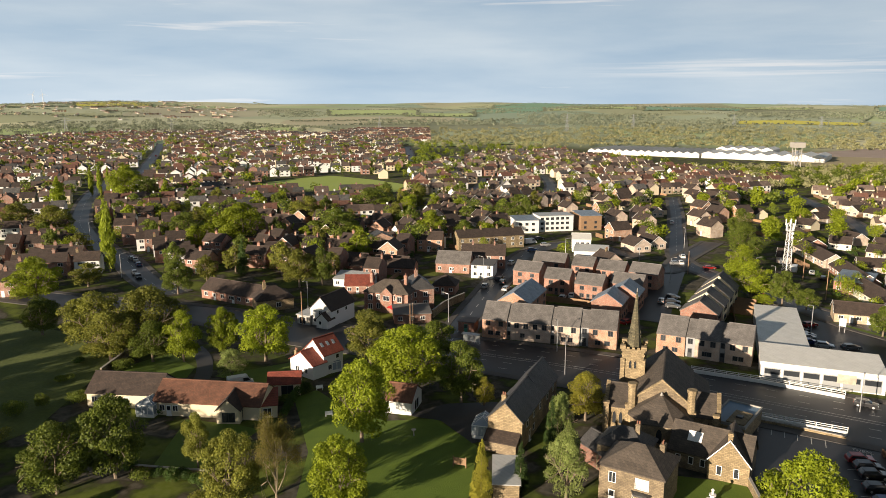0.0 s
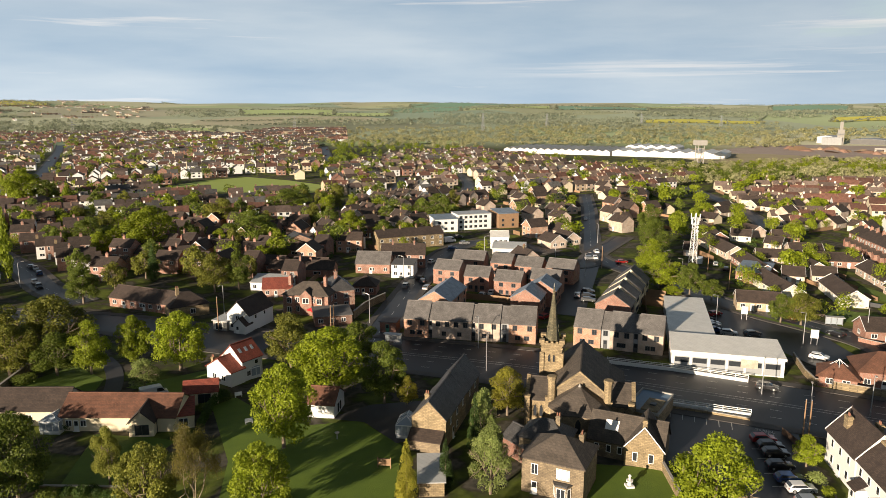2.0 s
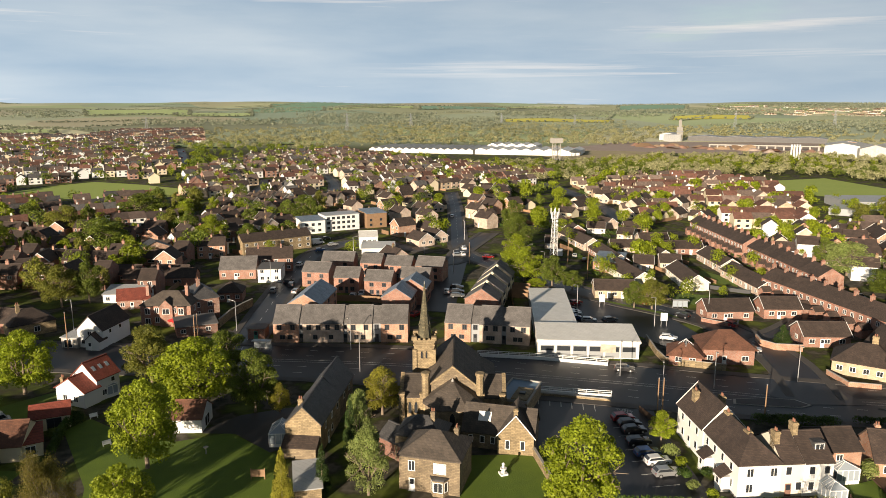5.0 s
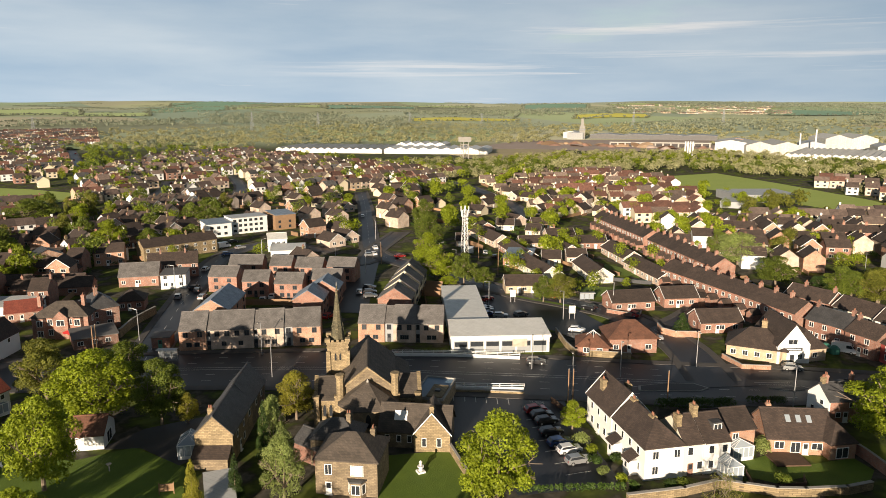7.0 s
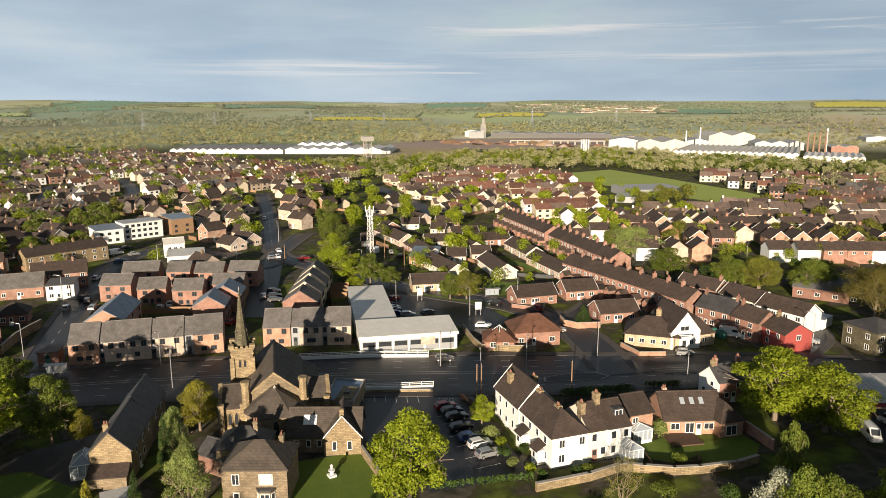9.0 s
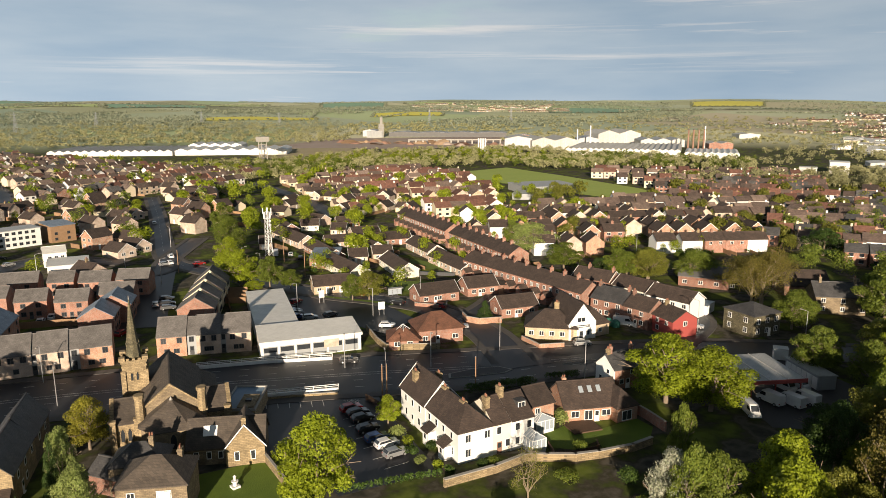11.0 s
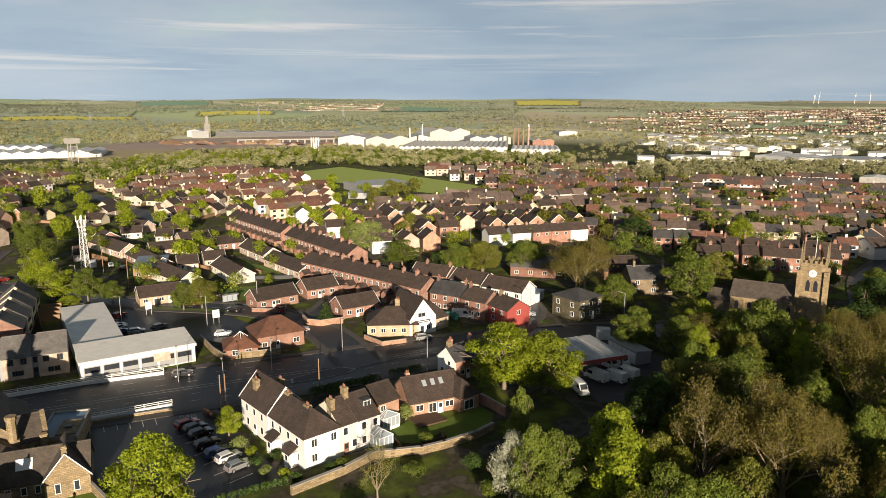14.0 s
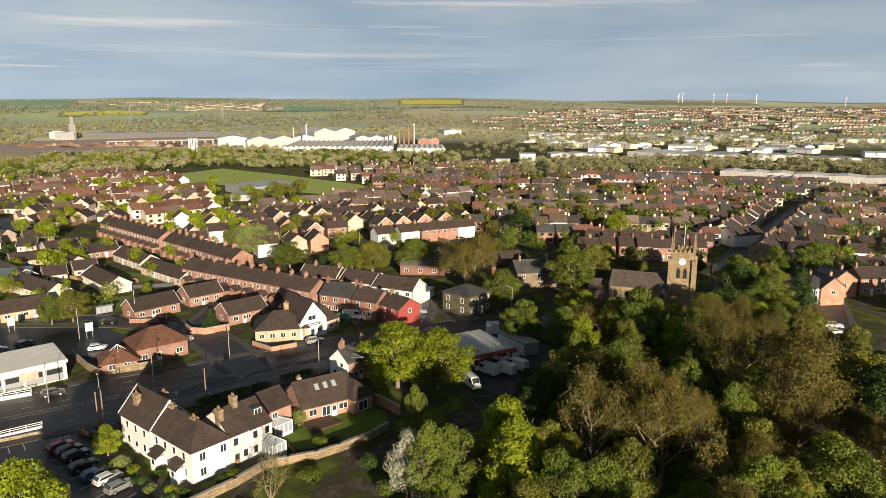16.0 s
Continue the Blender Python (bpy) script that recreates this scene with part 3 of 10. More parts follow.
def ground_material():
    m, n, l, p = nodes_of("ground_cover")
    geo = n.new("ShaderNodeNewGeometry")

    def noise_at(scale, detail=4):
        k = n.new("ShaderNodeTexNoise")
        k.inputs["Scale"].default_value, k.inputs["Detail"].default_value = scale, detail
        l.new(geo.outputs["Position"], k.inputs["Vector"])
        return k.outputs["Fac"]

    def ramp_of(src, stops):
        r = n.new("ShaderNodeValToRGB")
        e = r.color_ramp.elements
        e[0].position, e[0].color = stops[0][0], rgb(stops[0][1])
        e[1].position, e[1].color = stops[-1][0], rgb(stops[-1][1])
        for pos, c in stops[1:-1]:
            e.new(pos).color = rgb(c)
        l.new(src, r.inputs[0])
        return r.outputs[0]

    def blend(f, a, b):
        k = n.new("ShaderNodeMix")
        k.data_type = "RGBA"
        l.new(f, k.inputs["Factor"])
        l.new(a, k.inputs["A"])
        l.new(b, k.inputs["B"])
        return k.outputs["Result"]

    garden = ramp_of(noise_at(0.13, 6), [(0.34, (0.038, 0.036, 0.036)), (0.42, (0.11, 0.098, 0.085)), (0.47, (0.05, 0.042, 0.032)), (0.52, (0.055, 0.075, 0.014)), (0.62, (0.13, 0.165, 0.022))])
    fleck = ramp_of(noise_at(0.9, 4), [(0.35, (0.04, 0.05, 0.02)), (0.65, (0.12, 0.11, 0.07))])
    rough = ramp_of(noise_at(0.25, 6), [(0.3, (0.30, 0.29, 0.16)), (0.7, (0.44, 0.42, 0.25))])
    mixf = n.new("ShaderNodeValue")
    mixf.outputs[0].default_value = 0.25
    town = blend(mixf.outputs[0], garden, fleck)
    # farmland in irregular plots, beyond the town; distance haze is put into their colours
    warp = n.new("ShaderNodeMapping")
    warp.inputs["Scale"].default_value = (0.0026, 0.0017, 0)
    warp.inputs["Rotation"].default_value = (0, 0, 0.6)
    l.new(geo.outputs["Position"], warp.inputs["Vector"])
    cell = n.new("ShaderNodeTexVoronoi")
    cell.voronoi_dimensions = "2D"
    cell.inputs["Scale"].default_value = 1.0
    l.new(warp.outputs[0], cell.inputs["Vector"])
    sepc = n.new("ShaderNodeSeparateColor")
    l.new(cell.outputs["Color"], sepc.inputs[0])
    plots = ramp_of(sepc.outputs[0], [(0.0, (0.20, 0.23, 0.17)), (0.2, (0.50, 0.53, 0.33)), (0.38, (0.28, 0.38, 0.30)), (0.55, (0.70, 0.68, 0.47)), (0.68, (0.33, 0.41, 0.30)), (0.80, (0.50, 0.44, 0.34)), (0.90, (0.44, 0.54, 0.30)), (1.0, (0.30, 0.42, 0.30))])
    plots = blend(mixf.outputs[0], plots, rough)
    dist = n.new("ShaderNodeVectorMath")
    dist.operation = "LENGTH"
    l.new(geo.outputs["Position"], dist.inputs[0])
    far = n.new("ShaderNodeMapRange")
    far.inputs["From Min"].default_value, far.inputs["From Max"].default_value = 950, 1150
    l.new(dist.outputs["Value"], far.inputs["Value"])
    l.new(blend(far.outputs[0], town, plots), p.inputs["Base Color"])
    p.inputs["Roughness"].default_value = 0.95
    p.inputs["Specular IOR Level"].default_value = 0.1
    return m


rings = [0] + [40 * 1.09 ** k for k in range(56)]
rings = [r for r in rings if r < 1200] + list(range(1220, 4721, 50))
SEG = 480
verts = [(0.0, 0.0, -0.02)]
faces = []
for k, r in enumerate(rings[1:]):
    for s in range(SEG):
        x, y = r * math.cos(s * math.tau / SEG), r * math.sin(s * math.tau / SEG)
        verts.append((x, y, land(x, y) - 0.02))
for s in range(SEG):
    faces.append((0, 1 + s, 1 + (s + 1) % SEG))
for k in range(len(rings) - 2):
    o = 1 + k * SEG
    for s in range(SEG):
        j = (s + 1) % SEG
        faces.append((o + s, o + SEG + s, o + SEG + j, o + j))
gme = data_mesh("ground", verts, faces, [ground_material()])
gme.polygons.foreach_set("use_smooth", [True] * len(gme.polygons))
tagged(new("ground", gme), "town ground of gardens and yards rising to farmland", "ground", kind="structure")


SHEETS = []


def sheet(name, poly, mat, label, category, z=0.02, kind="structure", rise=False):
    """A thin level sheet of ground cover over the polygon poly; rise: it follows the hills."""
    bm = B()
    z += 0.002 * (len(SHEETS) % 9)
    SHEETS.append(name)
    slab(bm, [(x, y, (land(x, y) if rise else 0) + z) for x, y in poly], 0.02)
    bmesh.ops.triangulate(bm, faces=bm.faces[:])
    return tagged(finish(name, bm, mat), label, category, kind=kind)


def strip(name, pts, widths, mat, z, label="", category="", parent=None, shift=0.0, drop=0.3, kind="structure"):
    """A band along the line pts, its width going from point to point, with its centre moved shift metres to the left."""
    if not isinstance(widths, (list, tuple)):
        widths = [widths] * len(pts)
    bm = B()
    rows = []
    for i, (x, y) in enumerate(pts):
        p, q = Vector(pts[max(i - 1, 0)]), Vector(pts[min(i + 1, len(pts) - 1)])
        d = (q - p).normalized()
        nrm = Vector((-d.y, d.x))
        s = shift(i) if callable(shift) else shift
        c = Vector((x, y)) + nrm * s
        w = widths[i] / 2
        rows.append([bm.verts.new((*(c + nrm * o), zz)) for o, zz in ((w, z - drop), (w, z), (-w, z), (-w, z - drop))])
    for a, b in zip(rows, rows[1:]):
        for k in range(3):
            bm.faces.new((a[k], a[k + 1], b[k + 1], b[k]))
    ob = finish(name, bm, mat, parent)
    return tagged(ob, label, category, kind=kind if not parent else "")


def smooth_line(pts, n=6):
    out = []
    for i in range(len(pts) - 1):
        p0, p1, p2, p3 = (Vector(pts[max(0, min(len(pts) - 1, k))]) for k in (i - 1, i, i + 1, i + 2))
        for s in range(n):
            t = s / n
            v = 0.5 * ((2 * p1) + (p2 - p0) * t + (2 * p0 - 5 * p1 + 4 * p2 - p3) * t * t + (3 * p1 - p0 - 3 * p2 + p3) * t ** 3)
            out.append((v.x, v.y))
    out.append(tuple(pts[-1]))
    return out


def dashes(parent, pts, shift, length, gap, width, z, name="lane_marking", solid_line=False):
    bm = B()
    run = 0.0
    for (ax, ay), (bx, by) in zip(pts, pts[1:]):
        a, b = Vector((ax, ay)), Vector((bx, by))
        ln = (b - a).length
        d = (b - a) / ln
        nrm = Vector((-d.y, d.x))
        s = -(run % (length + gap))
        while s < ln:
            p, q = max(s, 0), min(s + length, ln)
            if solid_line:
                p, q = 0, ln
            if q > p + 0.05:
                quad = [a + d * p + nrm * (shift + width / 2), a + d * p + nrm * (shift - width / 2), a + d * q + nrm * (shift - width / 2), a + d * q + nrm * (shift + width / 2)]
                bm.faces.new([bm.verts.new((v.x, v.y, z)) for v in quad])
            if solid_line:
                break
            s += length + gap
        run += ln
    ob = finish(name, bm, PAINT_LINE, parent)
    return tagged(ob, "worn white road markings", kind="stuff")


ROADS = []


def road(pts, width, label="grey asphalt street", pave=1.8, mat=None, mark=True, z=0.03):
    line = smooth_line(pts, 5)
    z += 0.004 * len(ROADS)
    w = width if not isinstance(width, (list, tuple)) else [width[min(i // 5, len(width) - 1)] * (1 - (i % 5) / 5) + width[min(i // 5 + 1, len(width) - 1)] * (i % 5) / 5 for i in range(len(line))]
    r = strip("road", line, w, mat or ASPHALT, z, label, "road")
    if pave:
        wl_ = w if isinstance(w, (list, tuple)) else [w] * len(line)
        for side in (1, -1):
            strip("pavement", line, pave, PAVING, 0.13 + 0.003 * len(ROADS) + 0.001 * side, "grey paved footway with kerb", "pavement", shift=lambda i, s=side: s * (wl_[i] / 2 + pave / 2))
    if mark:
        dashes(r, line, 0.0, 3.0, 5.0, 0.14, z + 0.006)
    ROADS.append((line, (max(w) if isinstance(w, (list, tuple)) else w) / 2 + pave))
    return r


def near_road(x, y, pad=0.0):
    for line, half in ROADS:
        for (ax, ay), (bx, by) in zip(line, line[1:]):
            dx, dy = bx - ax, by - ay
            t = max(0, min(1, ((x - ax) * dx + (y - ay) * dy) / (dx * dx + dy * dy + 1e-9)))
            if math.hypot(x - ax - t * dx, y - ay - t * dy) < half + pad:
                return True
    return False


MAIN = [(-230, 252), (-160, 222), (-110, 204), (-70, 192), (-35, 174), (5, 159.5), (35, 146.5), (56, 134.5), (80, 120.5), (104, 105.5), (128, 93), (152, 78), (172, 58), (196, 30)]
main_road = road(MAIN, [10, 10, 11, 12, 15, 19, 21, 21, 21, 20, 16, 11, 9, 8], "wide dark asphalt main road with lane markings", 2.2, mark=False)
main_line = smooth_line(MAIN, 5)[22:50]
for off, ln, gp in ((7.0, 2.0, 4.0), (3.4, 2.0, 4.0), (-3.4, 2.0, 4.0), (-7.0, 2.0, 4.0)):
    dashes(main_road, main_line, off, ln, gp, 0.13, 0.036)
for off in (0.6, -0.6):
    dashes(main_road, main_line, off, 1, 0, 0.12, 0.036, solid_line=True)
road([(1.8, 166.5), (7.2, 188.5), (15.5, 219.5), (24.9, 252.3), (35.3, 278.0), (51.5, 293.5), (63.7, 283.9), (75.4, 267.3)], 6.5)
road([(-82.9, 212.3), (-98.0, 228.8), (-108.8, 244.5), (-119.8, 261.4), (-137.8, 283.0), (-165.5, 322.6), (-188.8, 364.8), (-230.0, 460.3), (-259.8, 557.9)], 8)
road([(109.9, 103.6), (118.4, 120.4), (121.9, 134.7), (122.6, 150.9), (117.5, 164.5), (110.2, 178.0), (104.5, 192.7), (99.9, 207.9), (93.6, 231.3), (89.6, 261.2), (103.0, 307.9), (123.5, 372.0), (146.0, 449.0)], [8, 8, 8, 8, 8, 8, 7.5, 7, 6.5, 6, 5.5, 5.5, 5.5])
road([(121.9, 134.7), (137.8, 140.8), (152.1, 150.4), (157.6, 172.1)], 5.5, mark=False)
road([(194.9, 251.5), (189.1, 221.0), (180.5, 171.4), (174.8, 144.2), (166.2, 115.5)], 5.5, mark=False)
road([(140.1, 86.1), (166.0, 91.8), (178.5, 103.5)], 6, mark=False)
road([(228.0, 17.0), (262.6, 21.6), (297.9, 18.2), (350.1, 11.5), (398.6, 4.7), (462.2, -5.5)], 6.5, pave=1.5)
road([(173.6, -11.1), (205.7, -10.5), (229.0, -8.7), (241.7, -5.5)], 6, mark=False)
road([(63.7, 283.9), (63.1, 252.5), (78.9, 243.5), (90.1, 262.3), (114.5, 296.3)], 6, mark=False)
road([(-32.4, 753.8), (-48.7, 990.7), (-61.8, 1183.8)], 7, mark=False)
road([(-238.5, 549.4), (-309.1, 750.6), (-377.5, 947.0), (-463.3, 1176.5)], 8, mark=False)
road([(12.9, 447.4), (27.0, 512.1), (34.7, 573.9)], 6, mark=False)
road([(226.5, 479.1), (225.1, 448.9), (206.5, 357.7), (189.8, 309.9)], 6, mark=False)
road([(59.5, 421.1), (78.2, 512.5), (83.8, 598.3)], 6, mark=False)

sheet("road_junction", [(121.9, 135.8), (121.5, 129.9), (122.2, 119.5), (117.5, 105.0), (116.5, 97.6), (104.2, 102.2), (101.0, 109.2), (107.2, 115.7), (112.6, 117.8), (116.3, 124.2)], ASPHALT, "wide asphalt mouth of the side road", "road", 0.09)
# fields, lawns and yards
sheet("field", [(-140.3, 525.9), (-119.6, 568.0), (-91.5, 591.7), (-55.4, 559.6), (-26.8, 522.9), (-32.1, 477.2), (-54.3, 470.7), (-104.2, 493.3)], MEADOW, "bright green playing field among the houses", "field", 0.03)
sheet("field", [(399.2, 441.0), (453.6, 443.5), (436.3, 367.1), (408.9, 275.6), (382.4, 232.2), (351.9, 232.9), (355.8, 285.5), (366.7, 336.7), (357.6, 382.6)], MEADOW, "long green park meadow behind the houses", "field", 0.03)
sheet("field", [(356.1, 866.3), (446.2, 918.9), (508.4, 836.1), (484.6, 638.7), (439.3, 533.8), (394.2, 545.7), (343.2, 630.1)], SCRUB, "dry brown scrubland by the works", "field", 0.03)
sheet("field", [(311.4, 540.7), (353.5, 541.8), (373.2, 491.5), (347.7, 450.2), (308.9, 473.5)], SOIL, "bare ploughed strip of soil", "field", 0.04)
sheet("yard", [(406.4, 837.2), (596.4, 980.8), (768.0, 997.0), (909.9, 893.6), (694.5, 671.0), (544.0, 705.5), (482.4, 793.4)], WASTE, "brown gravel yard of the steelworks", "yard", 0.05)
sheet("lawn", [(-21.7, 93.7), (-22.7, 110.0), (-29.6, 132.3), (-25.9, 136.6), (-20.3, 129.6), (-10.8, 122.0), (-1.4, 122.8), (5.9, 112.1), (3.9, 96.0), (-1.9, 91.5)], GRASS, "mown green garden lawn", "lawn")
sheet("lawn", [(-46.8, 102.9), (-47.6, 122.7), (-37.5, 120.3), (-32.9, 118.5), (-38.9, 103.4)], GRASS, "shaded garden lawn with soft edges", "lawn")
sheet("lawn", [(-72.6, 147.6), (-64.3, 158.6), (-55.2, 149.4), (-54.9, 143.4), (-65.2, 142.1)], GRASS, "round lawn beside a drive", "lawn")
sheet("lawn", [(-49.2, 144.3), (-33.9, 153.0), (-32.8, 136.6), (-39.4, 139.6)], GRASS, "green front garden lawn", "lawn")
strip("drive", smooth_line([(-59.7, 162.6), (-55.9, 156.7), (-52.8, 148.7), (-51.6, 140.8), (-54.9, 133.7)], 5), [3.5] * 21, ASPHALT_OLD, 0.05, "curved dark tarmac drive by a bungalow", "drive")
sheet("lawn", [(35.3, 102.5), (46.4, 99.6), (45.2, 85.9), (39.6, 84.0), (30.8, 90.4)], GRASS, "small fenced church lawn", "lawn")
sheet("drive", [(-7.3, 124.5), (0.7, 129.7), (10.7, 130.5), (11.6, 116.4), (5.0, 113.1), (-0.4, 122.1)], ASPHALT_OLD, "brown-grey gravel drive", "drive", 0.035)
sheet("meadow", [(-142.9, 152.7), (-120.6, 185.5), (-94.4, 173.3), (-75.0, 152.9), (-73.5, 118.4), (-88.4, 92.9)], ROUGH, "rough grass slope beside the wood", "meadow", 0.02)
sheet("car_park", [(53.3, 122.2), (57.3, 120.3), (75.9, 108.7), (73.0, 102.6), (66.1, 78.2), (50.0, 82.4), (51.5, 97.6), (47.9, 101.0), (54.5, 115.8)], ASPHALT, "dark asphalt church car park", "car park", 0.035)
sheet("car_park", [(102.9, 200.6), (105.5, 187.2), (108.8, 175.8), (114.7, 160.6), (113.0, 143.8), (99.4, 138.9), (97.6, 149.3), (86.9, 163.6)], ASPHALT, "asphalt shop car park", "car park", 0.03)
sheet("car_park", [(48.6, 187.5), (78.5, 242.8), (85.6, 243.8), (59.9, 181.6)], ASPHALT, "parking court behind the new flats", "car park", 0.03)
sheet("yard", [(149.6, 78.7), (158.0, 62.4), (150.7, 45.5), (128.2, 43.1), (120.9, 51.1), (130.9, 64.8)], ASPHALT_OLD, "dark yard in front of a garage canopy", "yard", 0.03)
sheet("lawn", [(88.1, 75.8), (94.8, 76.0), (96.3, 71.9), (93.3, 68.4), (87.7, 68.8), (85.6, 71.7)], GRASS, "neat green back lawn", "lawn")
sheet("lawn", [(95.5, 71.2), (105.7, 69.2), (105.0, 65.2), (100.0, 62.6), (91.3, 65.7)], GRASS, "neat striped back lawn", "lawn")
sheet("forecourt", [(120.0, 110.0), (119.7, 103.6), (140.8, 97.0), (144.2, 93.5), (135.5, 91.7), (114.8, 102.5)], ASPHALT_OLD, "forecourt in front of the public house", "forecourt", 0.04)
sheet("verge", [(101.5, 187.3), (108.0, 177.8), (116.4, 163.0), (117.5, 145.8), (116.1, 154.3), (109.4, 167.4), (103.7, 180.5)], GRASS, "grass verge beside the street", "verge", 0.04)


# ---- trees ----
def leaf_cloud(rng, lobes, n, size, flat=0.35):
    """n leaf sprays as small tilted blades, spread over the shells of the lobes (x, y, z, rx, ry, rz)."""
    lobes = np.array(lobes)
    area = lobes[:, 3] * lobes[:, 4] + lobes[:, 4] * lobes[:, 5]
    pick = rng.choice(len(lobes), n, p=area / area.sum())
    d = rng.normal(size=(n, 3))
    d /= np.linalg.norm(d, axis=1)[:, None]
    d[:, 2] = np.where((d[:, 2] < -0.35) & (rng.random(n) < 0.7), -d[:, 2], d[:, 2])
    c = lobes[pick, :3] + d * lobes[pick, 3:] * (rng.uniform(0.62, 1.08, n) ** 0.7)[:, None]
    nrm = d + rng.normal(size=(n, 3)) * 0.55
    nrm /= np.linalg.norm(nrm, axis=1)[:, None]
    a = np.cross(nrm, rng.normal(size=(n, 3)))
    a /= np.linalg.norm(a, axis=1)[:, None] + 1e-9
    b = np.cross(nrm, a)
    s = (rng.uniform(0.6, 1.35, n) * size)[:, None]
    k = (rng.uniform(0.45, 0.8, n))[:, None]
    bend = nrm * s * flat
    tri = np.stack([c + a * s - bend, c - a * s * 0.6 + b * s * k, c - a * s * 0.6 - b * s * k], 1)
    return tri.reshape(-1, 3)


def leaf_mesh(name, pts, mat):
    me = bpy.data.meshes.new(name)
    n = len(pts) // 3
    me.vertices.add(n * 3)
    me.vertices.foreach_set("co", np.asarray(pts, dtype=np.float32).ravel())
    me.loops.add(n * 3)
    me.loops.foreach_set("vertex_index", np.arange(n * 3, dtype=np.int32))
    me.polygons.add(n)
    me.polygons.foreach_set("loop_start", np.arange(0, n * 3, 3, dtype=np.int32))
    me.materials.append(mat)
    me.update(calc_edges=True)
    return me


def limbs(bm, rng, p, d, length, r, depth, tips, split=3, spread=0.7, lift=0.25):
    q = p + d * length
    rod(bm, p, q, r, r * 0.68, 6 if depth > 2 else 4)
    tips.append((q, r))
    if depth == 0:
        return
    for k in range(split):
        v = Vector(rng.normal(size=3)) * spread + d + Vector((0, 0, lift))
        limbs(bm, rng, q, v.normalized(), length * rng.uniform(0.62, 0.85), r * 0.62, depth - 1, tips, split, spread, lift)


TREES = {}
# kind: leaves, number of sprays, spray size, crown shape, label
KINDS = {
    "bright": ("bright", 15000, 0.185, "round", "broad tree in bright fresh spring leaf"),
    "mid": ("mid", 15000, 0.18, "round", "leafy mid-green broadleaf tree"),
    "olive": ("olive", 15000, 0.17, "round", "broadleaf tree with young olive-yellow leaves"),
    "dark": ("dark", 11000, 0.19, "round", "dense tree with dark green leaves"),
    "pale": ("pale", 11000, 0.17, "round", "tree with pale yellow-green foliage"),
    "yellow": ("yellow", 12000, 0.17, "round", "tree with golden-green young foliage"),
    "chestnut": ("bright", 15000, 0.20, "tall", "tall horse chestnut in new leaf"),
    "hawthorn": ("blossom", 5500, 0.20, "round", "hawthorn covered in white blossom"),
    "brown": ("brown", 21000, 0.105, "bare", "tall tree barely in leaf with brown twigs"),
    "brownthin": ("brown", 7500, 0.14, "bare", "thin tall tree with bare pale branches"),
    "thin": ("olive", 2200, 0.16, "bare", "slender young tree with sparse leaves"),
    "weep": ("brown", 4500, 0.18, "round", "small weeping tree with brown twigs"),
    "poplar": ("bright", 5500, 0.24, "column", "tall columnar poplar in leaf"),
    "conifer": ("needle", 9000, 0.15, "cone", "dense dark green garden conifer"),
    "cypress": ("needle", 9000, 0.14, "cone", "slim green cypress in a garden"),
    "street_bright": ("bright", 3200, 0.36, "round", "broad garden tree in bright spring leaf"),
    "street_mid": ("mid", 3200, 0.36, "round", "leafy green tree in a garden"),
    "street_olive": ("olive", 3200, 0.34, "round", "garden tree with young olive leaves"),
    "yellowcon": ("yellow", 9000, 0.14, "cone", "golden yellow conifer in a garden"),
}


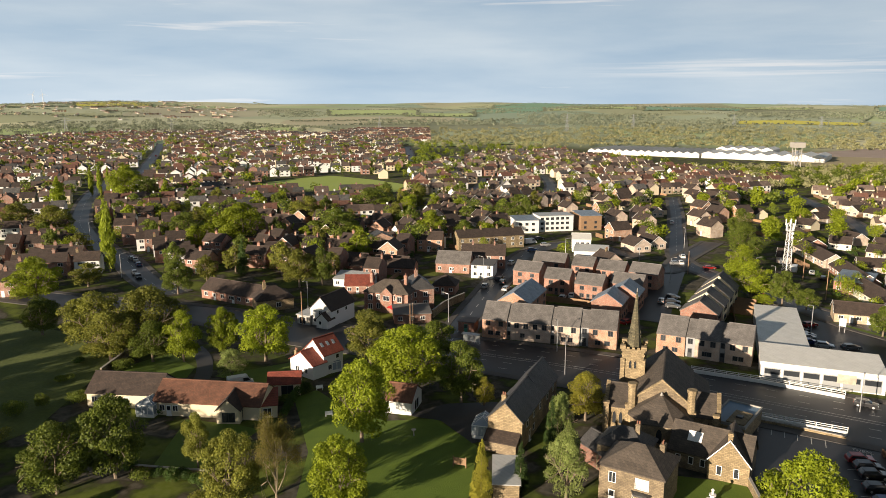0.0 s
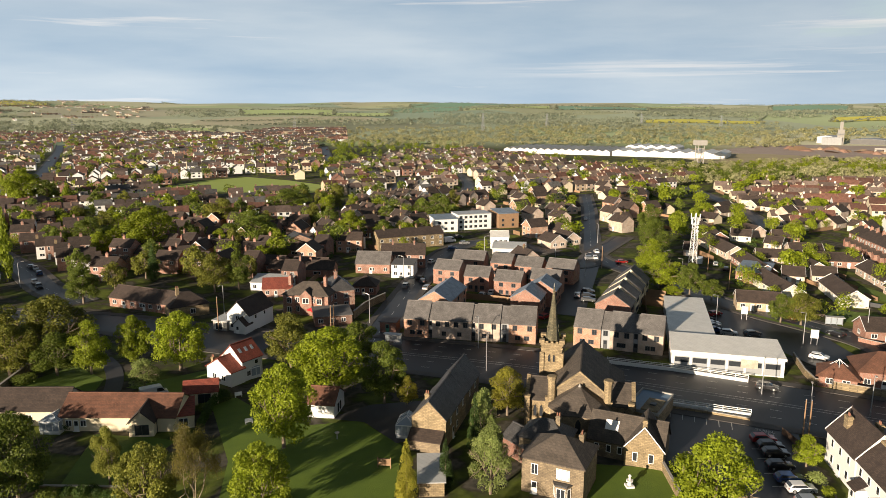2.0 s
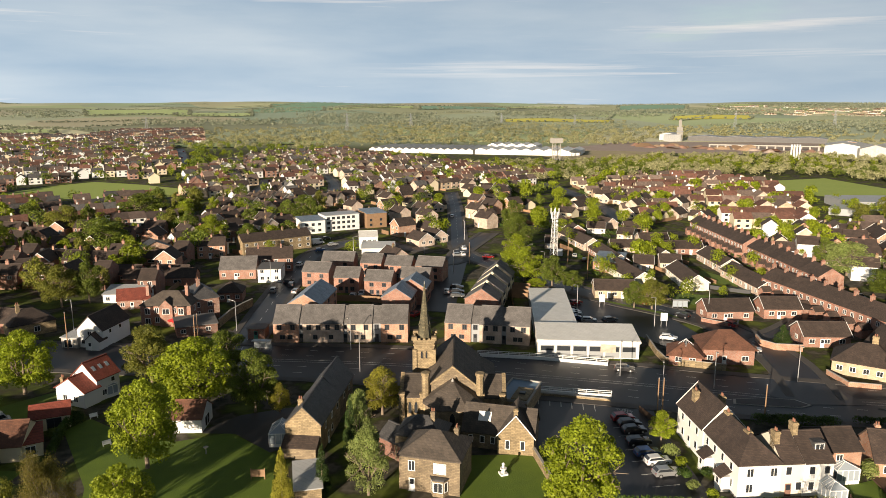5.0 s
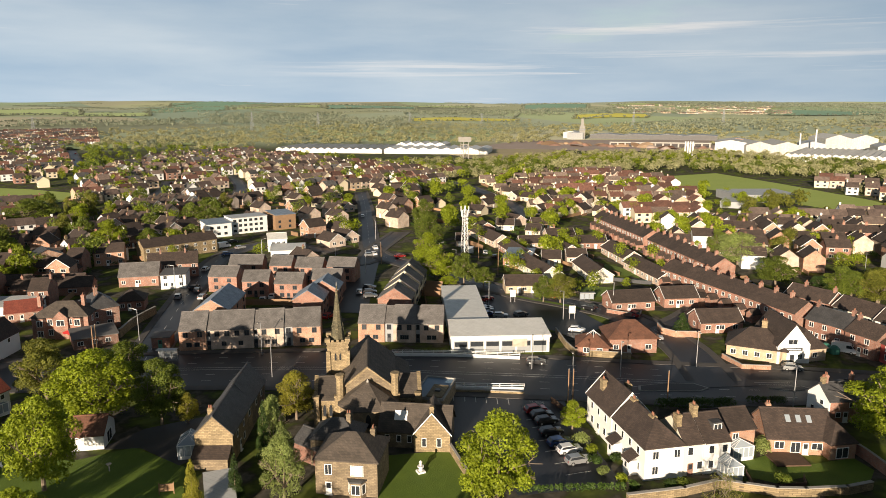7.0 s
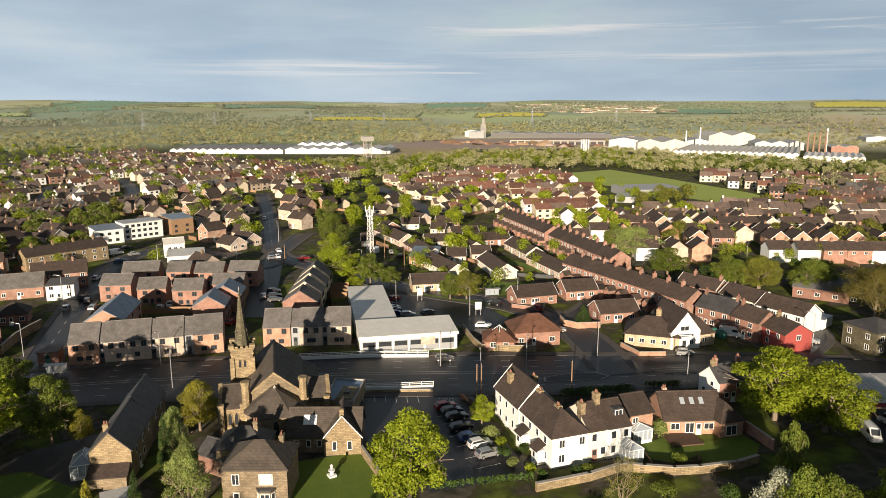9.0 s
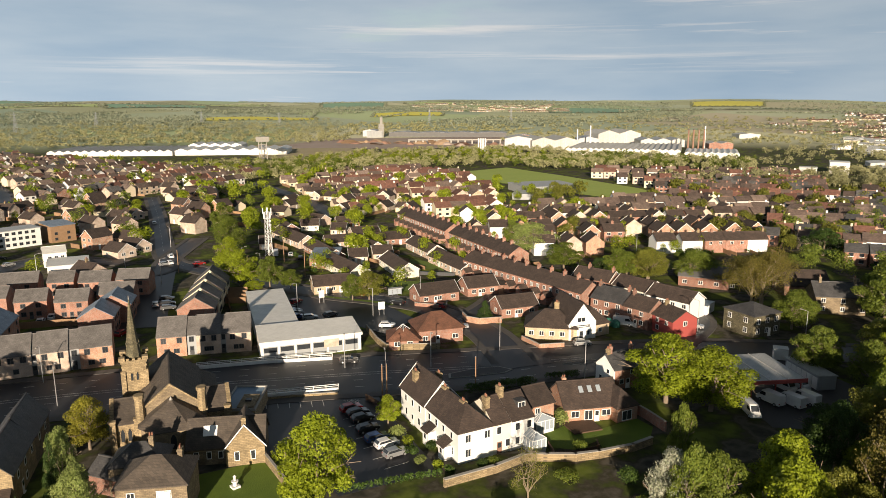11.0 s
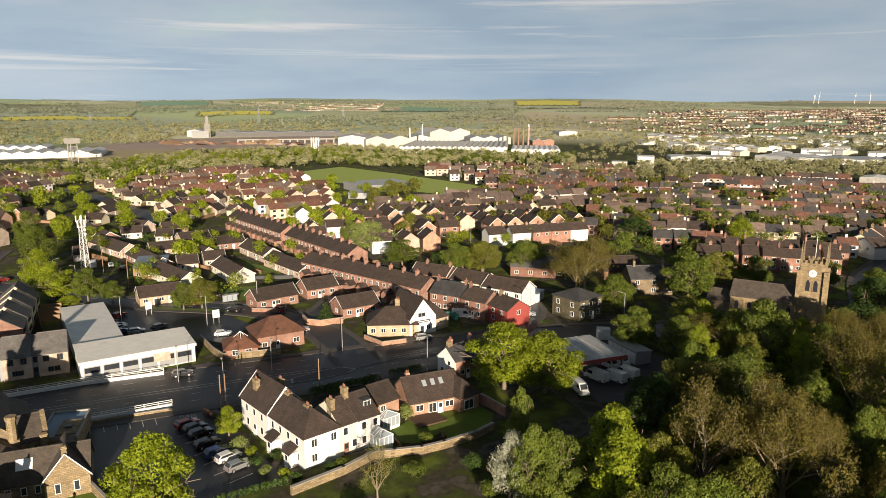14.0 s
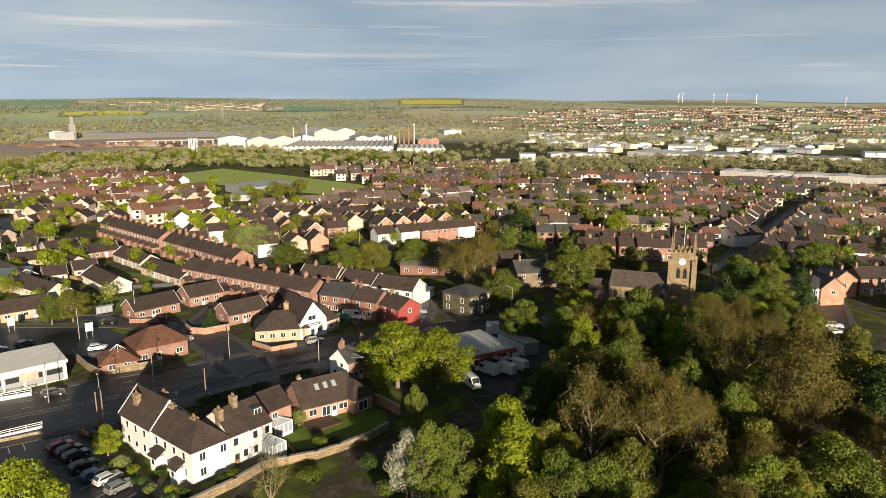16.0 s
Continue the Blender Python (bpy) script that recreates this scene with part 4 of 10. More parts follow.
def tree_proto(kind, variant):
    leaf, n, size, shape, label = KINDS[kind]
    rng = np.random.default_rng(sum(map(ord, kind)) * 7 + variant)
    t = base("tree", 0, 0)
    bm, tips = B(), []
    h, r = 12.0, 5.0
    lobes = []
    if shape in ("round", "tall", "bare"):
        trunk = 2.6 if shape != "tall" else 2.2
        rod(bm, (0, 0, -0.3), (0.1, 0, trunk), 0.34, 0.26, 8)
        deep = 5 if shape == "bare" else 3
        for k in range(4):
            a = k * math.tau / 4 + rng.uniform(-0.5, 0.5)
            v = Vector((math.cos(a) * 0.75, math.sin(a) * 0.75, 1.0)).normalized()
            limbs(bm, rng, Vector((0.1, 0, trunk - 0.2)), v, 3.0, 0.15, deep - 1, tips, 3 if shape != "bare" else 2, 0.55)
        limbs(bm, rng, Vector((0.1, 0, trunk - 0.2)), Vector((0.05, 0, 1)), 3.3, 0.22, deep - 1, tips, 3, 0.5)
        cz = 6.5
        for k in range(34):
            d = rng.normal(size=3)
            d /= np.linalg.norm(d)
            f = rng.uniform(0.62, 0.86)
            s = rng.uniform(0.85, 1.6)
            z = cz + d[2] * 5.3 * f
            taper = 1.0 if z < 7.5 else max(0.62, 1 - (z - 7.5) * 0.085)
            lobes.append((d[0] * r * f * taper, d[1] * r * f * taper, max(2.1, z), s, s, s * 0.8))
        for k in range(9):
            a = k * math.tau / 9 + rng.uniform(-0.3, 0.3)
            lobes.append((math.cos(a) * r * 0.66, math.sin(a) * r * 0.66, rng.uniform(2.4, 4.6), 1.35, 1.35, 1.1))
        lobes.append((0, 0, 10.6, 1.5, 1.5, 1.3))
        lobes.append((0, 0, 6.6, 3.0, 3.0, 3.6))
        if shape == "bare":
            pts = np.array([tuple(q) for q, w in tips if q.z > 4])
            pts = pts[rng.choice(len(pts), n)] + rng.normal(size=(n, 3)) * 0.5
            lob = [(*p, 0.05, 0.05, 0.05) for p in pts]
            sprays = leaf_cloud(rng, lob, n, size)
        else:
            sprays = leaf_cloud(rng, lobes, n, size)
    elif shape == "column":
        rod(bm, (0, 0, -0.3), (0, 0, 8), 0.6, 0.15, 8)
        for k in range(26):
            z = 1.2 + k * 0.42
            w = 4.4 * math.sin(min(1, (z / 12)) * math.pi * 0.86 + 0.35) * 0.62 + 0.5
            a = rng.uniform(0, math.tau)
            lobes.append((math.cos(a) * w * 0.5, math.sin(a) * w * 0.5, z, w * 0.75, w * 0.75, 1.1))
        sprays = leaf_cloud(rng, lobes, n, size * 1.2)
    else:
        rod(bm, (0, 0, -0.3), (0, 0, 9.5), 0.4, 0.06, 8)
        for k in range(30):
            z = 0.5 + k * 0.375
            w = 5.0 * (1 - z / 12.2) ** 0.75 * min(1, 0.62 + z / 6)
            for j in range(2):
                a = rng.uniform(0, math.tau)
                lobes.append((math.cos(a) * w * 0.5, math.sin(a) * w * 0.5, z, w * 0.52 + 0.1, w * 0.52 + 0.1, 0.75))
        sprays = leaf_cloud(rng, lobes, n, size * 1.3)
    tagged(t, label, "tree")
    part("trunk", bm, BARK_PALE if shape == "bare" else BARK, t)
    shared("crown", leaf_mesh("crown", sprays, LEAF[leaf]), t, Matrix())
    return t


TREE_RNG = random.Random(5)
PLANTED = []


def tree(kind, x, y, h, r):
    """A tree of height h and crown radius r. The first of each kind is built, the others share its meshes."""
    v = TREE_RNG.randrange(2)
    m = pose(x, y, 0, 0, 0, TREE_RNG.uniform(0, 360)) @ Matrix.Diagonal((r / 5, r / 5 * TREE_RNG.uniform(0.9, 1.1), h / 12.2, 1))
    PLANTED.append((x, y, r))
    if (kind, v) not in TREES:
        TREES[kind, v] = tree_proto(kind, v)
        TREES[kind, v].matrix_basis = m
        return TREES[kind, v]
    src = TREES[kind, v]
    made = copy_thing(src, Matrix())
    made.matrix_basis = m
    return made


def hedge(pts, w, h, label="clipped green hedge beside a road", kind="hedge", dens=26):
    rng = np.random.default_rng(int(abs(pts[0][0] * 10)) + 3)
    lobes, ln = [], 0.0
    for (ax, ay), (bx, by) in zip(pts, pts[1:]):
        d = math.hypot(bx - ax, by - ay)
        ln += d
        k = max(2, int(d / 0.5))
        for i in range(k):
            s = (i + rng.random()) / k
            j = rng.uniform(0.85, 1.1)
            lobes.append((ax + (bx - ax) * s, ay + (by - ay) * s, h * 0.5, 0.5 * w * j, 0.5 * w * j, h * 0.52 * j))
    pts_ = leaf_cloud(rng, lobes, min(14000, int(ln * (w + h) * dens * 2)), 0.17)
    ob = new("hedge", leaf_mesh("hedge", pts_, LEAF[kind]))
    return tagged(ob, label, "hedge")


def bush(x, y, h, r, kind="hedge", label="rounded green shrub in a garden"):
    rng = np.random.default_rng(int(abs(x * 31 + y * 17)))
    lobes = [(x + rng.uniform(-0.4, 0.4) * r, y + rng.uniform(-0.4, 0.4) * r, h * rng.uniform(0.3, 0.65), r * 0.7, r * 0.7, h * 0.4) for k in range(6)]
    ob = new("shrub", leaf_mesh("shrub", leaf_cloud(rng, lobes, int(400 + 220 * r * h), 0.15), LEAF[kind]))
    return tagged(ob, label, "shrub")


tree("olive", -83.0, 162.0, 14.5, 7.5)
tree("olive", -70.0, 162.5, 16.0, 8.0)
tree("olive", -76.0, 154.0, 12.0, 6.5)
tree("mid", -66.0, 153.0, 10.0, 5.0)
tree("bright", -58.9, 152.9, 12.6, 4.1)
tree("bright", -51.3, 157.4, 12.0, 3.9)
tree("bright", -40.3, 153.0, 13.9, 6.1)
tree("pale", -45.2, 143.4, 6.7, 3.6)
tree("bright", -120.2, 202.5, 14.4, 7.5)
tree("mid", -101.8, 172.3, 10.5, 5.0)
tree("olive", -193.7, 319.5, 14.7, 9.0)
tree("olive", -173.6, 311.0, 14.6, 9.4)
tree("poplar", -117.0, 242.8, 24.9, 3.4)
tree("poplar", -206.9, 378.6, 20.0, 5.2)
tree("poplar", -227.5, 457.3, 18.6, 2.4)
tree("poplar", -220.6, 454.4, 19.5, 2.4)
tree("poplar", -213.5, 451.6, 19.1, 2.5)
tree("bright", -192.7, 429.7, 22.6, 10.3)
tree("mid", -180.0, 429.8, 15.8, 8.6)
tree("poplar", -164.7, 419.6, 15.1, 4.0)
tree("mid", -82.0, 212.3, 11.6, 5.2)
tree("conifer", -69.2, 238.7, 12.9, 2.7)
tree("olive", -46.1, 220.8, 12.9, 5.4)
tree("mid", -39.2, 223.0, 13.1, 4.4)
tree("bright", -83.2, 289.2, 18.9, 10.5)
tree("mid", -109.7, 297.8, 13.6, 7.8)
tree("mid", -46.3, 302.0, 14.1, 12.2)
tree("olive", -66.7, 345.6, 14.3, 9.7)
tree("mid", -39.4, 379.6, 14.7, 12.2)
tree("bright", -4.7, 302.2, 13.6, 7.3)
tree("mid", 8.8, 302.3, 9.2, 4.9)
tree("bright", -14.1, 113.7, 15.6, 5.3)
tree("olive", -16.4, 151.2, 13.2, 6.0)
tree("bright", -6.7, 135.2, 14.7, 7.9)
tree("mid", -1.8, 153.1, 10.0, 5.1)
tree("mid", 3.5, 130.5, 13.0, 4.9)
tree("yellow", 7.9, 128.9, 6.2, 2.2)
tree("pale", 19.6, 110.1, 11.1, 2.6)
tree("conifer", 17.6, 107.2, 11.3, 1.7)
tree("yellow", 26.2, 122.1, 9.9, 3.7)
tree("cypress", 11.6, 97.6, 8.3, 1.7)
tree("pale", 18.1, 95.3, 11.6, 3.7)
tree("yellowcon", 5.5, 94.2, 10.4, 2.1)
tree("bright", -14.9, 92.2, 12.2, 4.6)
tree("olive", -30.1, 91.8, 13.2, 4.5)
tree("brown", -23.8, 92.2, 13.4, 3.4)
tree("olive", -39.4, 104.7, 9.9, 2.5)
tree("mid", -51.2, 101.7, 14.3, 5.2)
tree("mid", -58.0, 97.2, 11.8, 5.5)
tree("bright", 46.1, 82.0, 15.0, 5.7)
tree("bright", 70.0, 97.4, 5.7, 2.5)
tree("bright", 116.0, 69.6, 14.2, 7.8)
tree("bright", 119.0, 62.0, 13.2, 7.6)
tree("mid", 128.1, 301.2, 14.4, 6.0)
tree("mid", 112.1, 257.5, 14.8, 6.7)
tree("bright", 99.1, 230.0, 12.3, 6.0)
tree("bright", 93.2, 208.4, 11.5, 6.8)
tree("mid", 98.9, 199.6, 10.6, 4.2)
tree("mid", 103.3, 194.3, 6.5, 3.6)
tree("bright", 93.8, 200.2, 3.2, 3.2)
tree("olive", 114.6, 167.7, 9.0, 5.0)
tree("mid", 110.4, 170.3, 8.3, 3.7)
tree("conifer", 126.0, 130.5, 5.7, 2.9)
tree("pale", 201.0, 182.7, 12.1, 9.6)
tree("mid", 187.8, 155.3, 10.0, 6.6)
tree("mid", 203.1, 194.9, 11.3, 4.4)
tree("olive", 196.5, 127.5, 10.9, 6.1)
tree("mid", 194.1, 133.8, 9.1, 5.3)
tree("mid", 205.6, 115.6, 11.5, 5.5)
tree("brown", 191.9, 90.5, 13.6, 7.4)
tree("dark", 189.5, 140.8, 6.5, 3.6)
tree("thin", 69.8, 62.9, 8.5, 2.5)
tree("chestnut", 91.7, 36.3, 14.5, 6.6)
tree("mid", 89.0, 50.4, 14.7, 2.6)
tree("hawthorn", 81.1, 46.6, 11.7, 3.6)
tree("mid", 81.8, 40.8, 13.3, 4.2)
tree("brown", 101.7, 25.7, 13.6, 5.2)
tree("brown", 105.1, 17.9, 16.4, 5.4)
tree("dark", 120.7, 42.0, 7.4, 4.5)
tree("mid", 152.7, 56.9, 11.1, 5.7)
tree("brown", 193.2, 88.2, 15.2, 8.3)
tree("mid", 183.5, 73.9, 10.2, 5.3)
tree("olive", 169.6, 49.7, 10.9, 6.6)
tree("olive", 201.5, 131.1, 9.9, 7.7)
tree("mid", 210.8, 121.2, 9.9, 5.8)
tree("mid", 166.6, 42.1, 9.1, 5.7)
tree("mid", 169.7, 33.8, 12.1, 6.1)
tree("mid", 139.6, 28.6, 10.8, 5.7)
tree("mid", 153.0, 29.3, 17.5, 6.8)
tree("dark", 183.1, 13.4, 12.0, 7.4)
tree("mid", 203.1, 5.4, 12.4, 6.1)
tree("mid", 126.9, 28.0, 13.5, 6.4)
tree("mid", 152.5, 46.1, 10.9, 5.2)
tree("mid", 159.9, 58.6, 8.8, 4.2)
tree("brown", 101.8, 15.0, 15.3, 6.3)
tree("brownthin", 96.7, 24.9, 18.5, 5.0)
tree("brown", 126.8, -2.0, 18.0, 9.0)
tree("brown", 136.2, 9.8, 17.8, 6.9)
tree("mid", 101.9, -7.5, 13.1, 6.9)
tree("dark", 129.2, -15.5, 15.5, 6.0)
tree("olive", 147.4, -12.2, 12.2, 6.4)
tree("chestnut", 84.6, 32.3, 14.5, 6.4)
tree("mid", 81.1, 24.7, 13.7, 4.8)
tree("mid", 80.5, 43.3, 13.9, 3.6)
tree("hawthorn", 81.6, 47.7, 10.7, 2.9)
tree("mid", 89.4, 8.4, 8.9, 4.4)
tree("olive", 90.5, 17.6, 12.6, 4.3)
tree("brown", 102.2, 1.0, 10.3, 4.4)
tree("weep", 94.1, 7.6, 13.2, 3.4)
tree("dark", 114.9, 21.2, 14.2, 5.3)
tree("mid", 154.5, 18.7, 14.0, 4.9)
tree("dark", 111.5, 37.3, 12.7, 4.0)
tree("mid", 201.0, 59.6, 15.6, 7.6)
tree("bright", 284.8, 66.4, 13.5, 5.7)
tree("dark", 278.4, 105.7, 10.9, 8.4)
tree("mid", 249.5, -5.5, 13.7, 7.2)
tree("dark", 246.5, -14.9, 9.8, 5.2)
tree("mid", 203.9, 117.1, 10.8, 5.7)
tree("olive", 198.2, 128.2, 10.8, 6.7)
tree("mid", 193.8, 136.8, 9.8, 5.8)
tree("brown", 206.0, 95.7, 12.3, 9.3)
tree("mid", 180.1, 73.9, 10.7, 5.6)


# ---- woods and far trees, too many to count ----
def grove(name, spots, leaf, label, n=110, size=None, seed=1):
    """Many trees in one mesh: spots are (x, y, height, radius)."""
    rng = np.random.default_rng(seed)
    out = []
    spots = np.array(spots)
    if len(spots) == 0:
        return None
    for x, y, h, r in spots:
        z0 = land(x, y)
        lobes = [(x + rng.uniform(-0.45, 0.45) * r, y + rng.uniform(-0.45, 0.45) * r, z0 + h * rng.uniform(0.42, 0.72), r * 0.62, r * 0.62, h * 0.27) for k in range(5)]
        lobes.append((x, y, z0 + h * 0.32, r * 0.6, r * 0.6, h * 0.32))
        close = math.hypot(x, y) < 430 and not size
        out.append(leaf_cloud(rng, lobes, n * 4 if close else n, size or r * (0.09 if close else 0.165)))
    ob = new(name, leaf_mesh(name, np.concatenate(out), LEAF[leaf]))
    return tagged(ob, label, "trees", kind="stuff")


def scatter(poly, n, hr=(7, 13), rr=(0.32, 0.5), seed=1, pad=2.0):
    rng = random.Random(seed)
    xs, ys = [p[0] for p in poly], [p[1] for p in poly]
    got = []
    for k in range(n * 6):
        x, y = rng.uniform(min(xs), max(xs)), rng.uniform(min(ys), max(ys))
        if inside(x, y, poly) and not near_road(x, y, pad) and not any(inside(x, y, c) for c in OPEN):
            h = rng.uniform(*hr)
            got.append((x, y, h, h * rng.uniform(*rr)))
            if len(got) == n:
                break
    return got


# ---- districts of houses ----
OPEN = []    # open ground with no scattered trees
CLEAR = []   # ground taken by the things built one by one
HOUSES = []


def taken(x, y, pad=4.0):
    if near_road(x, y, pad):
        return True
    for poly in CLEAR:
        if inside(x, y, poly):
            return True
    return False


def lots(poly, ang, row, step, jitter=0.12, seed=1, depth=8.0, break_p=0.1, pair=True):
    """House places in rows over poly: (x, y, turn). Rows face one another in pairs across gardens and lanes."""
    rng = random.Random(seed)
    c, s = math.cos(radians(ang)), math.sin(radians(ang))
    cx, cy = sum(p[0] for p in poly) / len(poly), sum(p[1] for p in poly) / len(poly)
    R = max(math.hypot(p[0] - cx, p[1] - cy) for p in poly)
    got = []
    k = 0
    v = -R
    while v < R:
        u = -R + rng.uniform(0, step)
        while u < R:
            wob = noise.noise(((cx + u) / 160, (cy + v) / 160, seed)) * 9
            x, y = cx + u * c - (v + wob) * s, cy + u * s + (v + wob) * c
            if inside(x, y, poly) and rng.random() > break_p and not taken(x, y):
                if all((x - a) ** 2 + (y - b) ** 2 > (0.8 * step) ** 2 for a, b, q in HOUSES[-400:]):
                    turn = ang + (180 if k % 2 else 0) + rng.uniform(-4, 4)
                    got.append((x, y, turn))
                    HOUSES.append((x, y, turn))
            u += step * rng.uniform(1 - jitter, 1 + jitter)
        v += row * (0.8 if k % 2 == 0 else 1.2) if pair else row
        k += 1
    return got


FAR_WALLS = [BRICK, BRICK_DARK, BRICK_ORANGE, BRICK_BUFF, WHITE, CREAM, PINKISH]


def far_houses(name, spots, label, L=8.0, D=7.0, eaves=5.0, rise=2.4, walls=(0, 1, 2), roofs=(TILE_FAR, TILE_FAR, TILE_FAR_RED, TILE_FAR_GREY), chim=0.6, seed=1, vary=0.15, cross=0.0):
    """A district in one mesh, every house with walls, a pitched roof with eaves, windows and perhaps a chimney."""
    rng = random.Random(seed)
    mats = [FAR_WALLS[k] for k in walls]
    nw = len(mats)
    mats += list(roofs) + [GLASS, UPVC]
    gi, ui = len(mats) - 2, len(mats) - 1
    V, Fc, I = [], [], []

    def put(pts, quads, mat, x, y, z, c, s):
        o = len(V)
        V.extend((x + px * c - py * s, y + px * s + py * c, z + pz) for px, py, pz in pts)
        for q in quads:
            Fc.append(tuple(o + i for i in q))
            I.append(mat)

    for x, y, turn in spots:
        if cross and rng.random() < cross:
            turn += 90
        c, s = math.cos(radians(turn)), math.sin(radians(turn))
        l, d = L * rng.uniform(1 - vary, 1 + vary) / 2, D * rng.uniform(1 - vary, 1 + vary) / 2
        e, r = eaves * rng.uniform(0.92, 1.08), rise * rng.uniform(0.9, 1.15)
        z = land(x, y)
        w = rng.randrange(nw)
        put([(-l, -d, -1), (l, -d, -1), (l, d, -1), (-l, d, -1), (-l, -d, e), (l, -d, e), (l, d, e), (-l, d, e), (-l, 0, e + r), (l, 0, e + r)],
            [(0, 1, 5, 4), (2, 3, 7, 6), (1, 2, 6, 9, 5), (3, 0, 4, 8, 7)], w, x, y, z, c, s)
        m = nw + rng.randrange(len(roofs))
        lo, do, dz = l + 0.25, d + 0.35, r / d * 0.35
        put([(-lo, -do, e - dz + 0.15), (lo, -do, e - dz + 0.15), (lo, 0, e + r + 0.15), (-lo, 0, e + r + 0.15), (lo, do, e - dz + 0.15), (-lo, do, e - dz + 0.15),
             (-lo, -do, e - dz - 0.05), (lo, -do, e - dz - 0.05), (lo, do, e - dz - 0.05), (-lo, do, e - dz - 0.05), (lo, 0, e + r - 0.05), (-lo, 0, e + r - 0.05)],
            [(0, 1, 2, 3), (3, 2, 4, 5), (1, 0, 6, 7), (5, 4, 8, 9), (2, 1, 7, 10), (4, 2, 10, 8), (0, 3, 11, 6), (3, 5, 9, 11)], m, x, y, z, c, s)
        for f in (-1, 1):
            for zz in ((0.9, 3.3) if e > 4 else (0.9,)):
                for k in (-0.5, 0.45):
                    a, b, yy = l * k - 0.75, l * k + 0.75, f * (d + 0.03)
                    q = [(a, yy, zz), (b, yy, zz), (b, yy, zz + 1.2), (a, yy, zz + 1.2)]
                    put(q[::-f], [(0, 1, 2, 3)], gi, x, y, z, c, s)
                    yy = f * (d + 0.06)
                    q = [(a - 0.1, yy, zz - 0.16), (b + 0.1, yy, zz - 0.16), (b + 0.1, yy, zz), (a - 0.1, yy, zz)]
                    put(q[::-f], [(0, 1, 2, 3)], ui, x, y, z, c, s)
        if rng.random() < chim:
            cx, q = rng.choice((-l + 0.5, l - 0.5, 0.0)), e + r
            pts = [(cx - 0.4, -0.3, q - 0.6), (cx + 0.4, -0.3, q - 0.6), (cx + 0.4, 0.3, q - 0.6), (cx - 0.4, 0.3, q - 0.6),
                   (cx - 0.4, -0.3, q + 1.1), (cx + 0.4, -0.3, q + 1.1), (cx + 0.4, 0.3, q + 1.1), (cx - 0.4, 0.3, q + 1.1)]
            put(pts, [(0, 1, 5, 4), (1, 2, 6, 5), (2, 3, 7, 6), (3, 0, 4, 7), (4, 5, 6, 7)], w, x, y, z, c, s)
    if not V:
        return None
    return tagged(new(name, data_mesh(name, V, Fc, mats, I)), label, "houses", kind="stuff")


PROTO = {}


